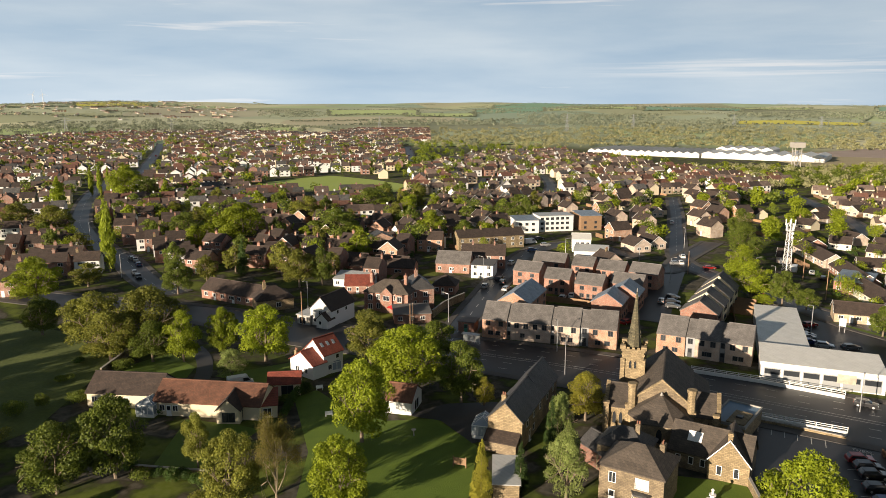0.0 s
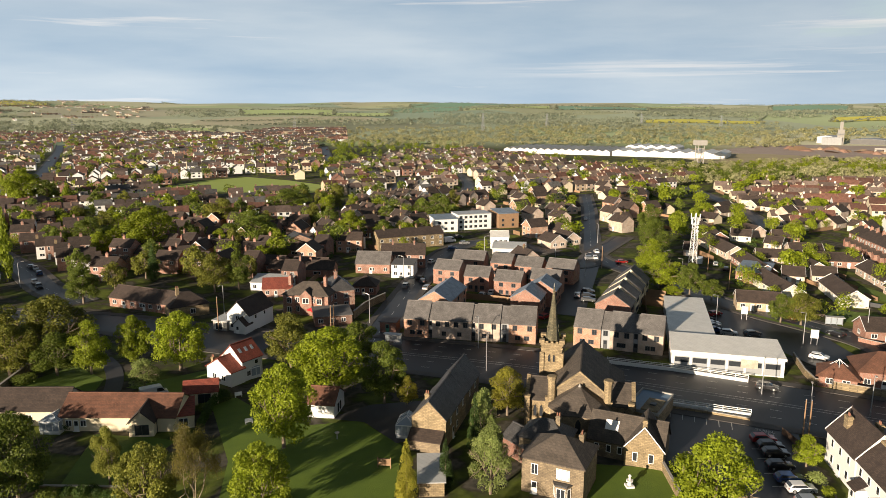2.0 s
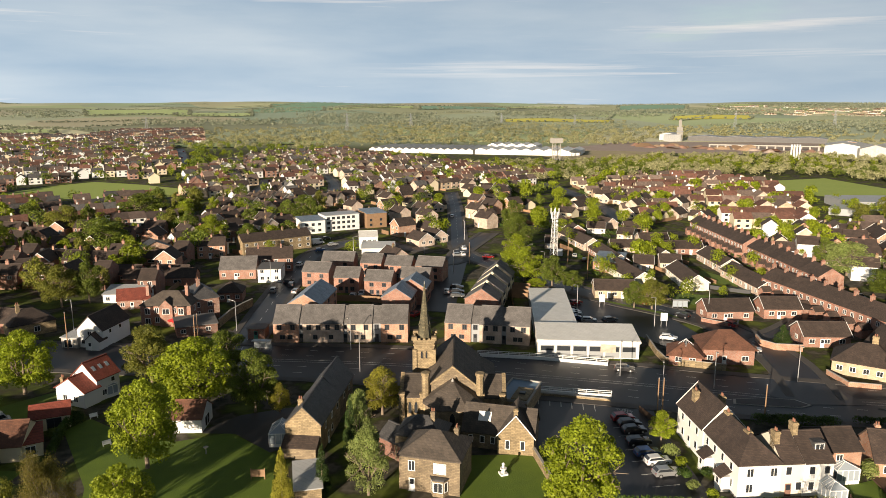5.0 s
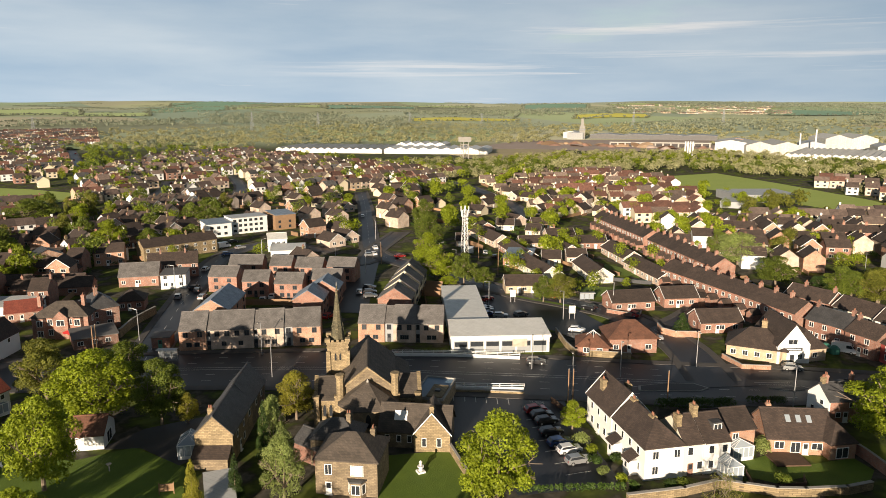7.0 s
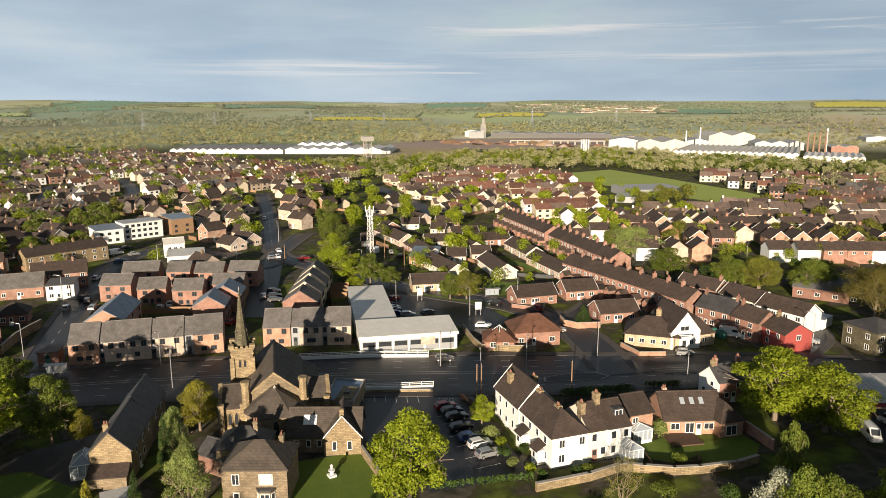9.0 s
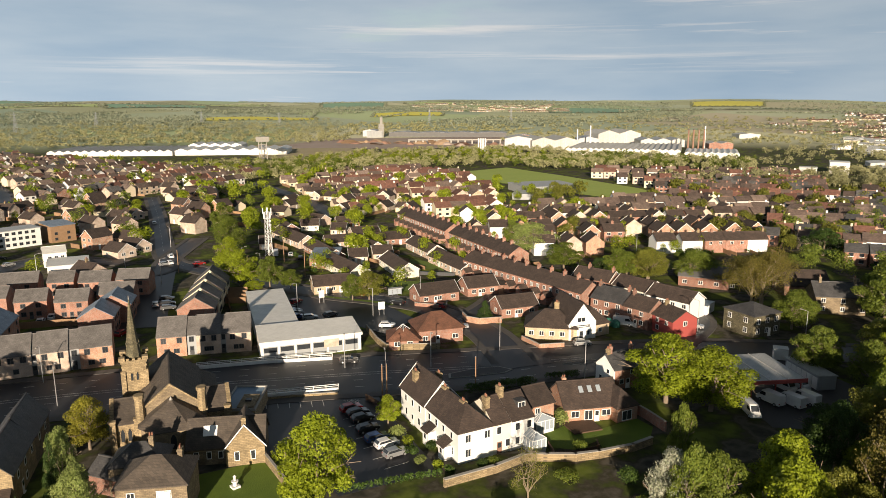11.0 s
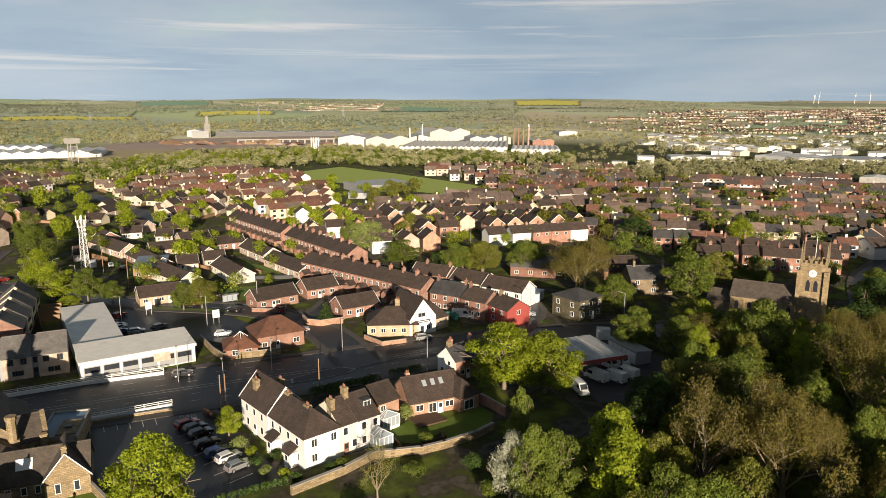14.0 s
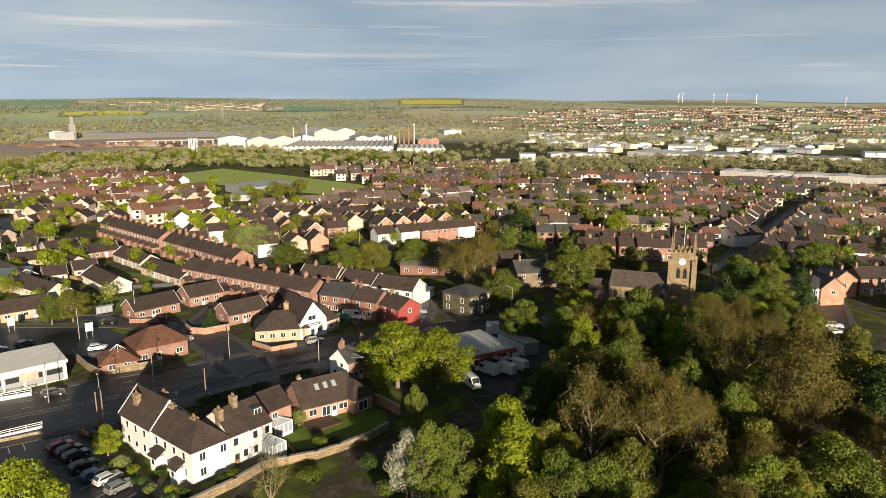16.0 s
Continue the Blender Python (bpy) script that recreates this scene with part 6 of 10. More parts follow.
# terraces leading up the hill
house_row("terrace", (159.9, 171.8), (155.1, 116.6), True)
house_row("terrace", (189.3, 212.3), (175.6, 164.0), True)
house_row("terrace", (205.0, 268.0), (191.0, 218.0), True)
house((151.6, 115.6), (152.4, 105.6), 8.0, 5.0, 2.6, BRICK_DARK, SLATE, "gx", rows_of_windows("f", 10, (0.9, 3.2), 3, 1.2, 1.3, 1.6), [("f", 3.2)], [(0.5, 4.0, 0.6, 1.0, 1.2), (9.4, 4.0, 0.6, 1.0, 1.2)], "dark brick pair of terraced houses with a slate roof", group="brick terraces")
house((151.6, 105.0), (151.3, 97.2), 7.5, 5.0, 2.4, BRICK_DARK, TILE_BROWN, "gx", [("f", 2, 0.9, 1.2, 1.3), ("f", 2, 3.2, 1.2, 1.3), ("f", 5.6, 3.2, 1.2, 1.3), ("f", 5.6, 0.9, 1.2, 1.3)], [("f", 3.9)], [(0.6, 3.7, 0.6, 1.0, 1.2)], "brick terraced house beside the red one", group="brick terraces")
red = house((152.6, 96.9), (150.2, 89.6), 7.5, 4.4, 2.2, RED_PAINT, TILE_BROWN, "gx", [("r", 3.8, 2.8, 1.2, 1.3), ("f", 2, 2.8, 1.1, 1.2), ("f", 2, 0.8, 1.1, 1.3), ("f", 5.4, 2.8, 1.1, 1.2)], (), [(0.8, 3.7, 0.6, 1.0, 1.2)], "end house painted bright red", group="brick terraces")
for a, b, wl_ in (((167.2, 134.8), (168.7, 122.4), BRICK), ((167.9, 120.4), (167.4, 108.2), PALE_CREAM), ((166.2, 107.8), (166.1, 94.6), WHITE)):
    L = math.hypot(b[0] - a[0], b[1] - a[1])
    ut = house(a, b, 7.6, 4.9, 2.4, wl_, TILE_BROWN, "gx", rows_of_windows("f", L, (0.9, 3.1), 4, 1.3, 1.2, 1.6), [("f", L * 0.5)], [(L * 0.3, 3.8, 0.6, 1.0, 1.2), (L * 0.95, 3.8, 0.6, 1.0, 1.2)] if wl_ == BRICK else (),
               "red brick terrace with a brown roof" if wl_ == BRICK else "white rendered terrace with a brown roof", group="upper terrace")
    verges(ut, L, 7.6, 4.9, 2.4)
sheet("play_area", [(140.5, 187.5), (145.0, 189.5), (156.5, 177.0), (152.5, 172.5)], TARP_GREEN, "small green surfaced play court", "play court", 0.05)
fence([(140.5, 187.5), (152.5, 172.5), (156.5, 177.0)], 1.2, DARKFRAME, "dark mesh fence round a court")
sheet("lawn", [(127.0, 176.0), (134.0, 180.5), (141.5, 172.5), (137.0, 165.5), (129.0, 166.5)], GRASS, "open green lawn before the bungalows", "lawn")
sheet("lawn", [(150.0, 196.0), (158.5, 204.0), (160.5, 190.0), (155.0, 181.0)], GRASS, "green between bungalow rows", "lawn")
PLAIN.append(1)
house((165.4, 76.8), (174.3, 74.4), 9.5, 5.6, 2.0, STONE_MOSS, SLATE, "hip", rows_of_windows("f", 9.2, (0.9, 3.4), 3, 1.2, 1.4, 1.5) + rows_of_windows("l", 9, (0.9, 3.4), 2, 1.2, 1.4, 2), [("f", 5.5)], (), "sooty brick block with a low hipped roof", "flats", "flats")
house((198.5, 75.9), (206.7, 65.9), 9, 5.0, 3.0, STONE_DARK, SLATE, "gx", rows_of_windows("f", 14, (0.9, 3.2), 3, 1.2, 1.3, 2), (), [(2, 4.5, 0.7, 1.1, 1.5), (11, 4.5, 0.7, 1.1, 1.5)], "dark stone lodge among the trees", "house", "lodge")
house((209.4, 89.1), (218.6, 79.7), 10, 3.5, 3.6, BRICK_DARK, TILE_BROWN, "gx", rows_of_windows("f", 14, (0.9,), 3, 1.2, 1.3, 2), (), (), "long low hall with a brown roof", "hall", "hall")
house((198.1, 117.3), (204.0, 103.7), 11, 3.2, 2.6, BRICK_DARK, FLAT_FELT, "gx", rows_of_windows("f", 18, (0.9,), 4, 1.4, 1.2, 2), (), (), "long dark-roofed low building behind trees", "hall", "hall")

PLAIN.clear()
# cottage in white and brick by the road
house((114.4, 85.2), (113.7, 80.1), 6.5, 4.2, 2.4, WHITE, SLATE, "gy", [("f", 1.4, 0.9, 0.9, 1.1), ("f", 3.4, 2.8, 0.9, 1.0)], (), [(2.55, 0.7, 0.6, 0.8, 1.2)], "small white cottage with a slate roof")
house((113.9, 80.0), (120.2, 77.6), 6.0, 4.2, 2.4, BRICK, SLATE, "gx", [("f", 1.6, 0.9, 1.0, 1.1), ("f", 4.0, 2.8, 1.0, 1.0)], [("f", 3.0)], [(0.5, 3.0, 0.6, 0.8, 1.5), (5.4, 3.0, 0.6, 0.8, 1.5)], "brick cottage with tall chimneys")

# ---- the church with its spire ----
CH_TURN = -19.0
church = tagged(base("church", 37.07, 113.0, CH_TURN), "sandstone church with a slender spire and dark roofs", "church")


def crenels(bm, x0, y0, x1, y1, z, w=0.5, h=0.6, t=0.3):
    """A battlemented parapet round a rectangle."""
    box(bm, x0, y0, z, x1, y0 + t, z + 0.5)
    box(bm, x0, y1 - t, z, x1, y1, z + 0.5)
    box(bm, x0, y0 + t, z, x0 + t, y1 - t, z + 0.5)
    box(bm, x1 - t, y0 + t, z, x1, y1 - t, z + 0.5)
    n = max(2, int((x1 - x0) / (2 * w)))
    for k in range(n + 1):
        x = x0 + (x1 - x0 - w) * k / n
        box(bm, x, y0, z + 0.502, x + w, y0 + t, z + 0.5 + h)
        box(bm, x, y1 - t, z + 0.502, x + w, y1, z + 0.5 + h)
    n = max(2, int((y1 - y0) / (2 * w)))
    for k in range(1, n):
        y = y0 + (y1 - y0 - w) * k / n
        box(bm, x0, y, z + 0.502, x0 + t, y + w, z + 0.5 + h)
        box(bm, x1 - t, y, z + 0.502, x1, y + w, z + 0.5 + h)


def lancet(parent, x, y, z, turn, w=0.7, h=2.4):
    """A pointed window with a stone surround."""
    bm, gm = B(), B()
    arch = [(-w / 2, 0), (w / 2, 0), (w / 2, h * 0.68), (w * 0.3, h * 0.88), (0, h), (-w * 0.3, h * 0.88), (-w / 2, h * 0.68)]
    out = [(px * 1.45, pz * 1.07 - 0.12) for px, pz in arch]
    for k in range(7):
        j = (k + 1) % 7
        q = [arch[k], arch[j], out[j], out[k]]
        a = [bm.verts.new((px, -0.1, pz)) for px, pz in q]
        b_ = [bm.verts.new((px, 0.05, pz)) for px, pz in q]
        bm.faces.new(a)
        bm.faces.new(b_[::-1])
        for i in range(4):
            n = (i + 1) % 4
            bm.faces.new((a[n], a[i], b_[i], b_[n]))
    bmesh.ops.recalc_face_normals(bm, faces=bm.faces[:])
    gm.faces.new([gm.verts.new((px, -0.03, pz)) for px, pz in arch])
    win = part("window", bm, STONE, parent)
    win.matrix_local = pose(x, y, z, 0, 0, turn)
    part("pane", gm, GLASS, win)
    return win


# nave: gable end towards the south, ridge running back
bm = wall_mesh(10.0, 19.0, 6.6, "gy", 3.9)
bmesh.ops.translate(bm, verts=bm.verts[:], vec=(-5, 2, 0))
part("nave_wall", bm, STONE_DARK, church)
bm = roof_mesh(10.0, 19.0, 6.6, "gy", 3.9, 0.35, -0.35)
bmesh.ops.translate(bm, verts=bm.verts[:], vec=(-5, 2, 0))
part("nave_roof", bm, STONE_TILE, church)
bm = B()
for sx in (-1, 1):
    slab(bm, [(sx * 5.35, 1.75, 6.6), (sx * 5.35, 2.35, 6.6), (0, 2.35, 10.95), (0, 1.75, 10.95)][:: -sx], 0.35)
part("gable_coping", bm, STONE, church)
# octagonal stair piers beside the gable
for sx in (-1, 1):
    bm = rod(B(), (sx * 4.9, 1.5, -0.2), (sx * 4.9, 1.5, 9.3), 0.75, 0.7, 8)
    rod(bm, (sx * 4.9, 1.5, 9.3), (sx * 4.9, 1.5, 9.9), 0.85, 0.85, 8)
    part("pier", bm, STONE, church)
# polygonal apse with a pyramid roof
apse = [(-4.9, 2.0), (-4.9, -0.6), (-2.5, -3.7), (2.5, -3.7), (4.9, -0.6), (4.9, 2.0)]
bm = B()
solid(bm, apse[::1], -0.3, 5.0)
bmesh.ops.recalc_face_normals(bm, faces=bm.faces[:])
part("apse_wall", bm, STONE_DARK, church)
bm = B()
top = (0, 0.6, 8.7)
eaves = [(x * 1.09, y * 1.09 if y < 1 else y, 5.0) for x, y in apse]
for q in [[eaves[k], eaves[k + 1], top] for k in range(5)] + [[eaves[0], top, (0, 2, 8.7)], [eaves[5], (0, 2, 8.7), top]]:
    bm = slab(B(), q, 0.15)
    bmesh.ops.recalc_face_normals(bm, faces=bm.faces[:])
    part("apse_roof", bm, STONE_TILE, church)
part("apse_finial", rod(B(), (0, 0.6, 8.6), (0, 0.6, 9.2), 0.32, 0.02, 6), CONCRETE, church)
# transepts with coped gables and corner piers
for x0, x1 in ((-9.4, -5.0), (5.0, 9.4)):
    bm = wall_mesh(4.4, 9.0, 4.9, "gx", 2.7)
    bmesh.ops.translate(bm, verts=bm.verts[:], vec=(x0, 1.9, 0))
    part("transept_wall", bm, STONE, church)
    bm = roof_mesh(4.4, 9.0, 4.9, "gx", 2.7, 0.15, -0.3)
    bmesh.ops.translate(bm, verts=bm.verts[:], vec=(x0, 1.9, 0))
    part("transept_roof", bm, STONE_TILE, church)
    xo = x0 if x0 < 0 else x1
    bm = B()
    for ya, yb in ((1.6, 6.4), (11.2, 6.4)):
        za, zb = 4.95, 8.0
        q = [(xo - 0.35, ya, za), (xo + 0.35, ya, za), (xo + 0.35, yb, zb), (xo - 0.35, yb, zb)]
        slab(bm, q if ya < yb else q[::-1], 0.4)
    part("transept_coping", bm, STONE, church)
    for xx in (x0 - 0.3, x1 - 0.95):
        bm = box(B(), xx, 1.1, -0.3, xx + 0.95, 1.895, 5.7)
        box(bm, xx - 0.1, 1.0, 5.702, xx + 1.05, 1.9, 5.95)
        part("buttress", bm, STONE, church)
# side aisle roofs along the nave
for sx in (-1, 1):
    part("aisle_wall", box(B(), min(sx * 5.0, sx * 8.0), 11.3, -0.3, max(sx * 5.0, sx * 8.0), 20.5, 4.4), STONE_DARK, church)
    q = [(sx * 8.3, 11.2, 4.45), (sx * 8.3, 20.8, 4.45), (sx * 5.0, 20.8, 6.3), (sx * 5.0, 11.2, 6.3)]
    part("aisle_roof", slab(B(), q[::-sx] if sx < 0 else q, 0.15), STONE_TILE, church)
for x in (-2.6, 0, 2.6):
    pass
for k, (x, y, t) in enumerate(((-3.72, -2.17, -52.0), (0, -3.72, 0), (3.72, -2.17, 52.0))):
    lancet(church, x, y, 1.8, t, 0.9, 2.6)
for y in (3.5, 6.5):
    lancet(church, -9.42, y + 1.4, 1.6, -90, 0.8, 2.8)
    lancet(church, 9.42, y + 1.4, 1.6, 90, 0.8, 2.8)
for x in (-7.8, -6.7, 6.7, 7.8):
    lancet(church, x, 1.88, 1.9, 0, 0.6, 2.2)

# tower and spire
TX, TY, TW = -5.7, 13.6, 1.95
bm = box(B(), TX - TW, TY - TW, -0.3, TX + TW, TY + TW, 12.0)
for sx in (-1, 1):
    for sy in (-1, 1):
        part("tower_buttress", box(B(), TX + sx * (TW - 0.1) - 0.4, TY + sy * (TW - 0.1) - 0.4, -0.3, TX + sx * (TW - 0.1) + 0.4, TY + sy * (TW - 0.1) + 0.4, 10.6), STONE, church)
tower = part("tower", bm, STONE, church)
part("string_course", box(B(), TX - TW - 0.15, TY - TW - 0.15, 11.3, TX + TW + 0.15, TY + TW + 0.15, 11.6), STONE, tower)
bm = B()
crenels(bm, TX - TW - 0.2, TY - TW - 0.2, TX + TW + 0.2, TY + TW + 0.2, 12.004, 0.5, 0.35)
part("battlement", bm, STONE, tower)
for sx in (-1, 1):
    for sy in (-1, 1):
        x, y = TX + sx * (TW - 0.05), TY + sy * (TW - 0.05)
        part("corner_pier", box(B(), x - 0.5, y - 0.5, 12.51, x + 0.5, y + 0.5, 13.2), STONE, tower)
bm = rod(B(), (TX, TY, 12.0), (TX, TY, 23.2), 1.4, 0.07, 8)
for z in (15.0, 18.0):
    r = 1.65 * (1 - (z - 12) / 10.1)
    rod(bm, (TX, TY, z), (TX, TY, z + 0.18), r + 0.08, r + 0.06, 8)
part("spire", bm, STONE_MOSS, tower)
for a in range(4):
    x, y = math.cos(a * math.pi / 2) * 1.3, math.sin(a * math.pi / 2) * 1.3
    bm = box(B(), TX + x * 0.7 - 0.2, TY + y * 0.7 - 0.2, 14.2, TX + x * 0.7 + 0.2, TY + y * 0.7 + 0.2, 15.2)
    rod(bm, (TX + x * 0.7, TY + y * 0.7, 15.2), (TX + x * 0.7, TY + y * 0.7, 15.9), 0.28, 0.03, 4)
    part("spire_light", bm, STONE_MOSS, tower)
part("finial", rod(B(), (TX, TY, 23.1), (TX, TY, 23.8), 0.1, 0.05, 6), CONCRETE, tower)
for face, (dx, dy, t) in {"s": (0, -TW - 0.02, 0), "w": (-TW - 0.02, 0, -90)}.items():
    for o in (-0.45, 0.45):
        lancet(tower, TX + dx + (o if face == "s" else 0), TY + dy + (o if face == "w" else 0), 8.8, t, 0.38, 1.5)

# flat-roofed extension with a blue membrane
ext_a, ext_b = (46.8, 116.1), (51.4, 112.4)
ext = house(ext_a, ext_b, 10.5, 2.8, 0.3, STONE, BLUE_FELT, "flat", (), (), (), "low church extension with a blue flat roof", "extension", "extension", over=-0.15)
EL = math.hypot(ext_b[0] - ext_a[0], ext_b[1] - ext_a[1])
bm = B()
for q in ((-0.1, -0.1, EL + 0.1, 0.2), (-0.1, 10.3, EL + 0.1, 10.6), (-0.1, 0.2, 0.2, 10.3), (EL - 0.2, 0.2, EL + 0.1, 10.3)):
    box(bm, q[0], q[1], 2.804, q[2], q[3], 3.3)
part("parapet", bm, CONCRETE, ext)
part("roof_patch", box(B(), EL * 0.45, 0.3, 3.04, EL - 0.3, 6.0, 3.5), STONE, ext)
part("roof_vent", box(B(), EL * 0.62, 2.5, 3.504, EL * 0.8, 3.5, 3.8), DARKFRAME, ext)

# church hall of stone with a cross gable
hall_a, hall_b = (36.5, 105.8), (46.7, 99.4)
hall = house(hall_a, hall_b, 7.0, 3.0, 3.4, STONE_DARK, STONE_TILE, "gx", [("f", 1.4, 1.0, 0.8, 1.3), ("f", 3.4, 1.0, 0.8, 1.3), ("f", 5.2, 1.0, 0.8, 1.3)], (), (), "stone church hall with a stone-tiled roof", "hall", "church_hall")
part("rooflight", slab(B(), [(2.4, 1.2, 4.5), (4.6, 1.2, 4.5), (4.6, 2.4, 5.66), (2.4, 2.4, 5.66)], 0.1), UPVC, hall, "white-framed rooflight")
hg = house((41.1, 101.5), (46.5, 98.8), 7.5, 3.2, 3.6, STONE, STONE_TILE, "gy", [("f", 1.7, 0.9, 0.8, 1.6), ("f", 4.2, 0.9, 0.8, 1.6)], (), (), "stone gable wing of the church hall", "hall", "hall_gable", chim_mat=STONE)
chimney_part(hg, 3.0, 0.4, 6.4, 0.7, 0.6, 1.6, STONE, 0)
shared("bargeboard", finish_mesh(barge(6.04, 3.25, 3.6)), hg, Matrix())
# the stone house in front of the church
sh = house((22.9, 95.7), (30.9, 90.7), 8.0, 5.6, 2.6, STONE_DARK, STONE_TILE, "hip", [("f", 2.0, 3.2, 1.1, 1.7), ("f", 6.35, 3.2, 2.0, 1.7), ("l", 4.0, 3.2, 1.0, 1.5)], [("f", 2.0)], [(7.5, 6.2, 0.7, 1.1, 1.3)], "dark stone villa with a hipped roof and bay window", "house")
part("blind", box(B(), 5.5, -0.05, 3.35, 7.2, -0.028, 4.75), UPVC, sh, "drawn white blind")
bm = solid(B(), [(5.0, 0.0), (5.55, -0.95), (7.15, -0.95), (7.7, 0.0)], -0.2, 2.6)
bmesh.ops.recalc_face_normals(bm, faces=bm.faces[:])
bay = part("bay", bm, STONE_DARK, sh, "canted stone bay with a dark lead roof")
bm = solid(B(), [(4.85, 0.0), (5.45, -1.1), (7.25, -1.1), (7.85, 0.0)], 2.604, 2.85)
bmesh.ops.recalc_face_normals(bm, faces=bm.faces[:])
part("bay_roof", bm, SLATE, bay)
window_parts(bay, 6.35, -0.95, 0.7, 0, 1.4, 1.6)
window_parts(bay, 5.275, -0.475, 0.7, -60, 0.8, 1.6)
window_parts(bay, 7.425, -0.475, 0.7, 60, 0.8, 1.6)
house((24.4, 104.3), (31.0, 100.2), 6.0, 4.6, 2.4, STONE_DARK, SLATE, "hip", (), (), [(5.6, 3.0, 0.7, 0.7, 1.0)], "rear range of the villa with a patched slate roof", "house")
house((22.5, 108.0), (25.2, 103.2), 5.0, 3.0, 1.6, BRICK_DARK, SLATE, "gx", (), (), (), "small brick outhouse with a slate roof", "outhouse", "outhouse")

# statue on the lawn, a plain white figure on a plinth
bm = box(B(), -0.6, -0.6, 0, 0.6, 0.6, 0.35)
rod(bm, (0, 0, 0.35), (0, 0, 0.9), 0.34, 0.26, 8)
rod(bm, (0, 0, 0.9), (0, 0, 1.15), 0.5, 0.55, 8)
rod(bm, (0, 0, 1.15), (0, 0, 1.8), 0.16, 0.2, 8)
rod(bm, (0, 0, 1.8), (0, 0, 2.05), 0.3, 0.05, 8)
st = finish("garden_statue", bm, WHITE)
st.matrix_basis = pose(39.5, 94.8, 0)
tagged(st, "white stone garden statue on a plinth", "statue")
wall_run([(46.8, 100.1), (45.7, 92.4), (44.5, 84.8), (43.7, 80.6)], 1.4, 0.35, STONE, "pale stone wall between lawn and car park")
wall_run([(54.8, 123.4), (62.6, 119.2), (70.0, 114.6)], 0.5, 0.35, STONE, "low stone wall beside the car park")

# ---- white terrace of houses beside the car park ----
WX, WY = 69.6, 77.9
WF, WS = (0.838, -0.191), (0.222, 0.975)


def wpt(u, v):
    return (WX + WF[0] * u + WS[0] * v, WY + WF[1] * u + WS[1] * v)


w1 = house(wpt(0, 0), wpt(7.6, 0), 15.0, 5.4, 3.2, WHITE, TILE_BROWN, "hip",
           [("f", 1.8, 0.9, 1.1, 1.4), ("f", 1.8, 3.4, 1.1, 1.4), ("f", 5.4, 3.4, 1.1, 1.4)] + [("l", u, 3.5, 0.9, 1.3) for u in (4.8, 7.4, 10.0, 12.8)] + [("l", u, 0.9, 1.0, 1.4) for u in (5.0, 10.4, 13.0)],
           [("l", 8.0)], [(3.27, 4.2, 0.8, 1.3, 1.6), (3.27, 10.6, 0.8, 1.3, 1.6)], "white rendered end terrace with brown hipped roof and chimneys", "house", "house", chim_mat=STONE)
w0 = house(wpt(-0.2, 11.6), wpt(7.8, 11.6), 10.0, 5.6, 3.7, WHITE, TILE_BROWN, "gy", [("l", 2.2, 3.5, 0.9, 1.3), ("l", 5.0, 3.5, 0.9, 1.3), ("l", 7.8, 3.5, 0.9, 1.3), ("l", 2.4, 0.9, 1.0, 1.4), ("l", 7.6, 0.9, 1.0, 1.4)],
           [("l", 5.0)], [(1.7, 7.2, 0.8, 1.3, 1.8), (5.3, 5.0, 0.8, 1.3, 1.7)], "taller white rendered terrace block with a gable", "house", chim_mat=STONE)
for y in (-0.3, 10.24):
    bm = barge(6.88, 5.66, 3.7)
    bmesh.ops.translate(bm, verts=bm.verts[:], vec=(0, y + 0.3, 0))
    part("bargeboard", bm, UPVC, w0)
for u in (2.6, 8.4):
    bm = box(B(), -1.5, 12.5 - u - 2.0, -0.2, 0.0, 12.5 - u, 2.4)
    slab(bm, [(-1.8, 12.5 - u - 2.3, 2.45), (0, 12.5 - u - 2.3, 3.5), (0, 12.5 - u + 0.3, 3.5), (-1.8, 12.5 - u + 0.3, 2.45)][::-1], 0.15, 1)
    porch = part("porch", bm, [WHITE, TILE_BROWN], w1, "white porch with a lean-to tiled roof")
    door_part(porch, -1.5, 12.5 - u - 1.0, 0, -90)
house(wpt(7.65, 0.15), wpt(11.6, 0.15), 8.5, 5.4, 2.9, PALE_CREAM, TILE_BROWN, "gx", [("f", 1.2, 3.4, 1.0, 1.4), ("f", 2.9, 0.9, 1.0, 1.4)], [("f", 1.3, BRICK_DARK)], [(0.4, 3.0, 0.8, 1.3, 1.7)], "narrow cream rendered terraced house", "house", gap=0.0, chim_mat=STONE)
w3 = house(wpt(11.65, 0.0), wpt(17.0, 0.0), 8.5, 5.4, 2.9, WHITE, TILE_BROWN, "gx", [("f", 1.3, 3.4, 1.0, 1.4), ("f", 3.6, 3.4, 1.0, 1.4), ("f", 1.3, 0.9, 1.0, 1.4)], (), [(0.3, 4.2, 0.8, 1.3, 1.7)], "white terraced house with a roof dormer", "house", gap=0.0, chim_mat=STONE)
dm = part("dormer", box(B(), 2.2, 1.6, 5.8, 4.0, 4.2, 7.7), SLATE, w3, "grey dormer with white window")
window_parts(dm, 3.1, 1.6, 6.5, 0, 1.4, 1.0)


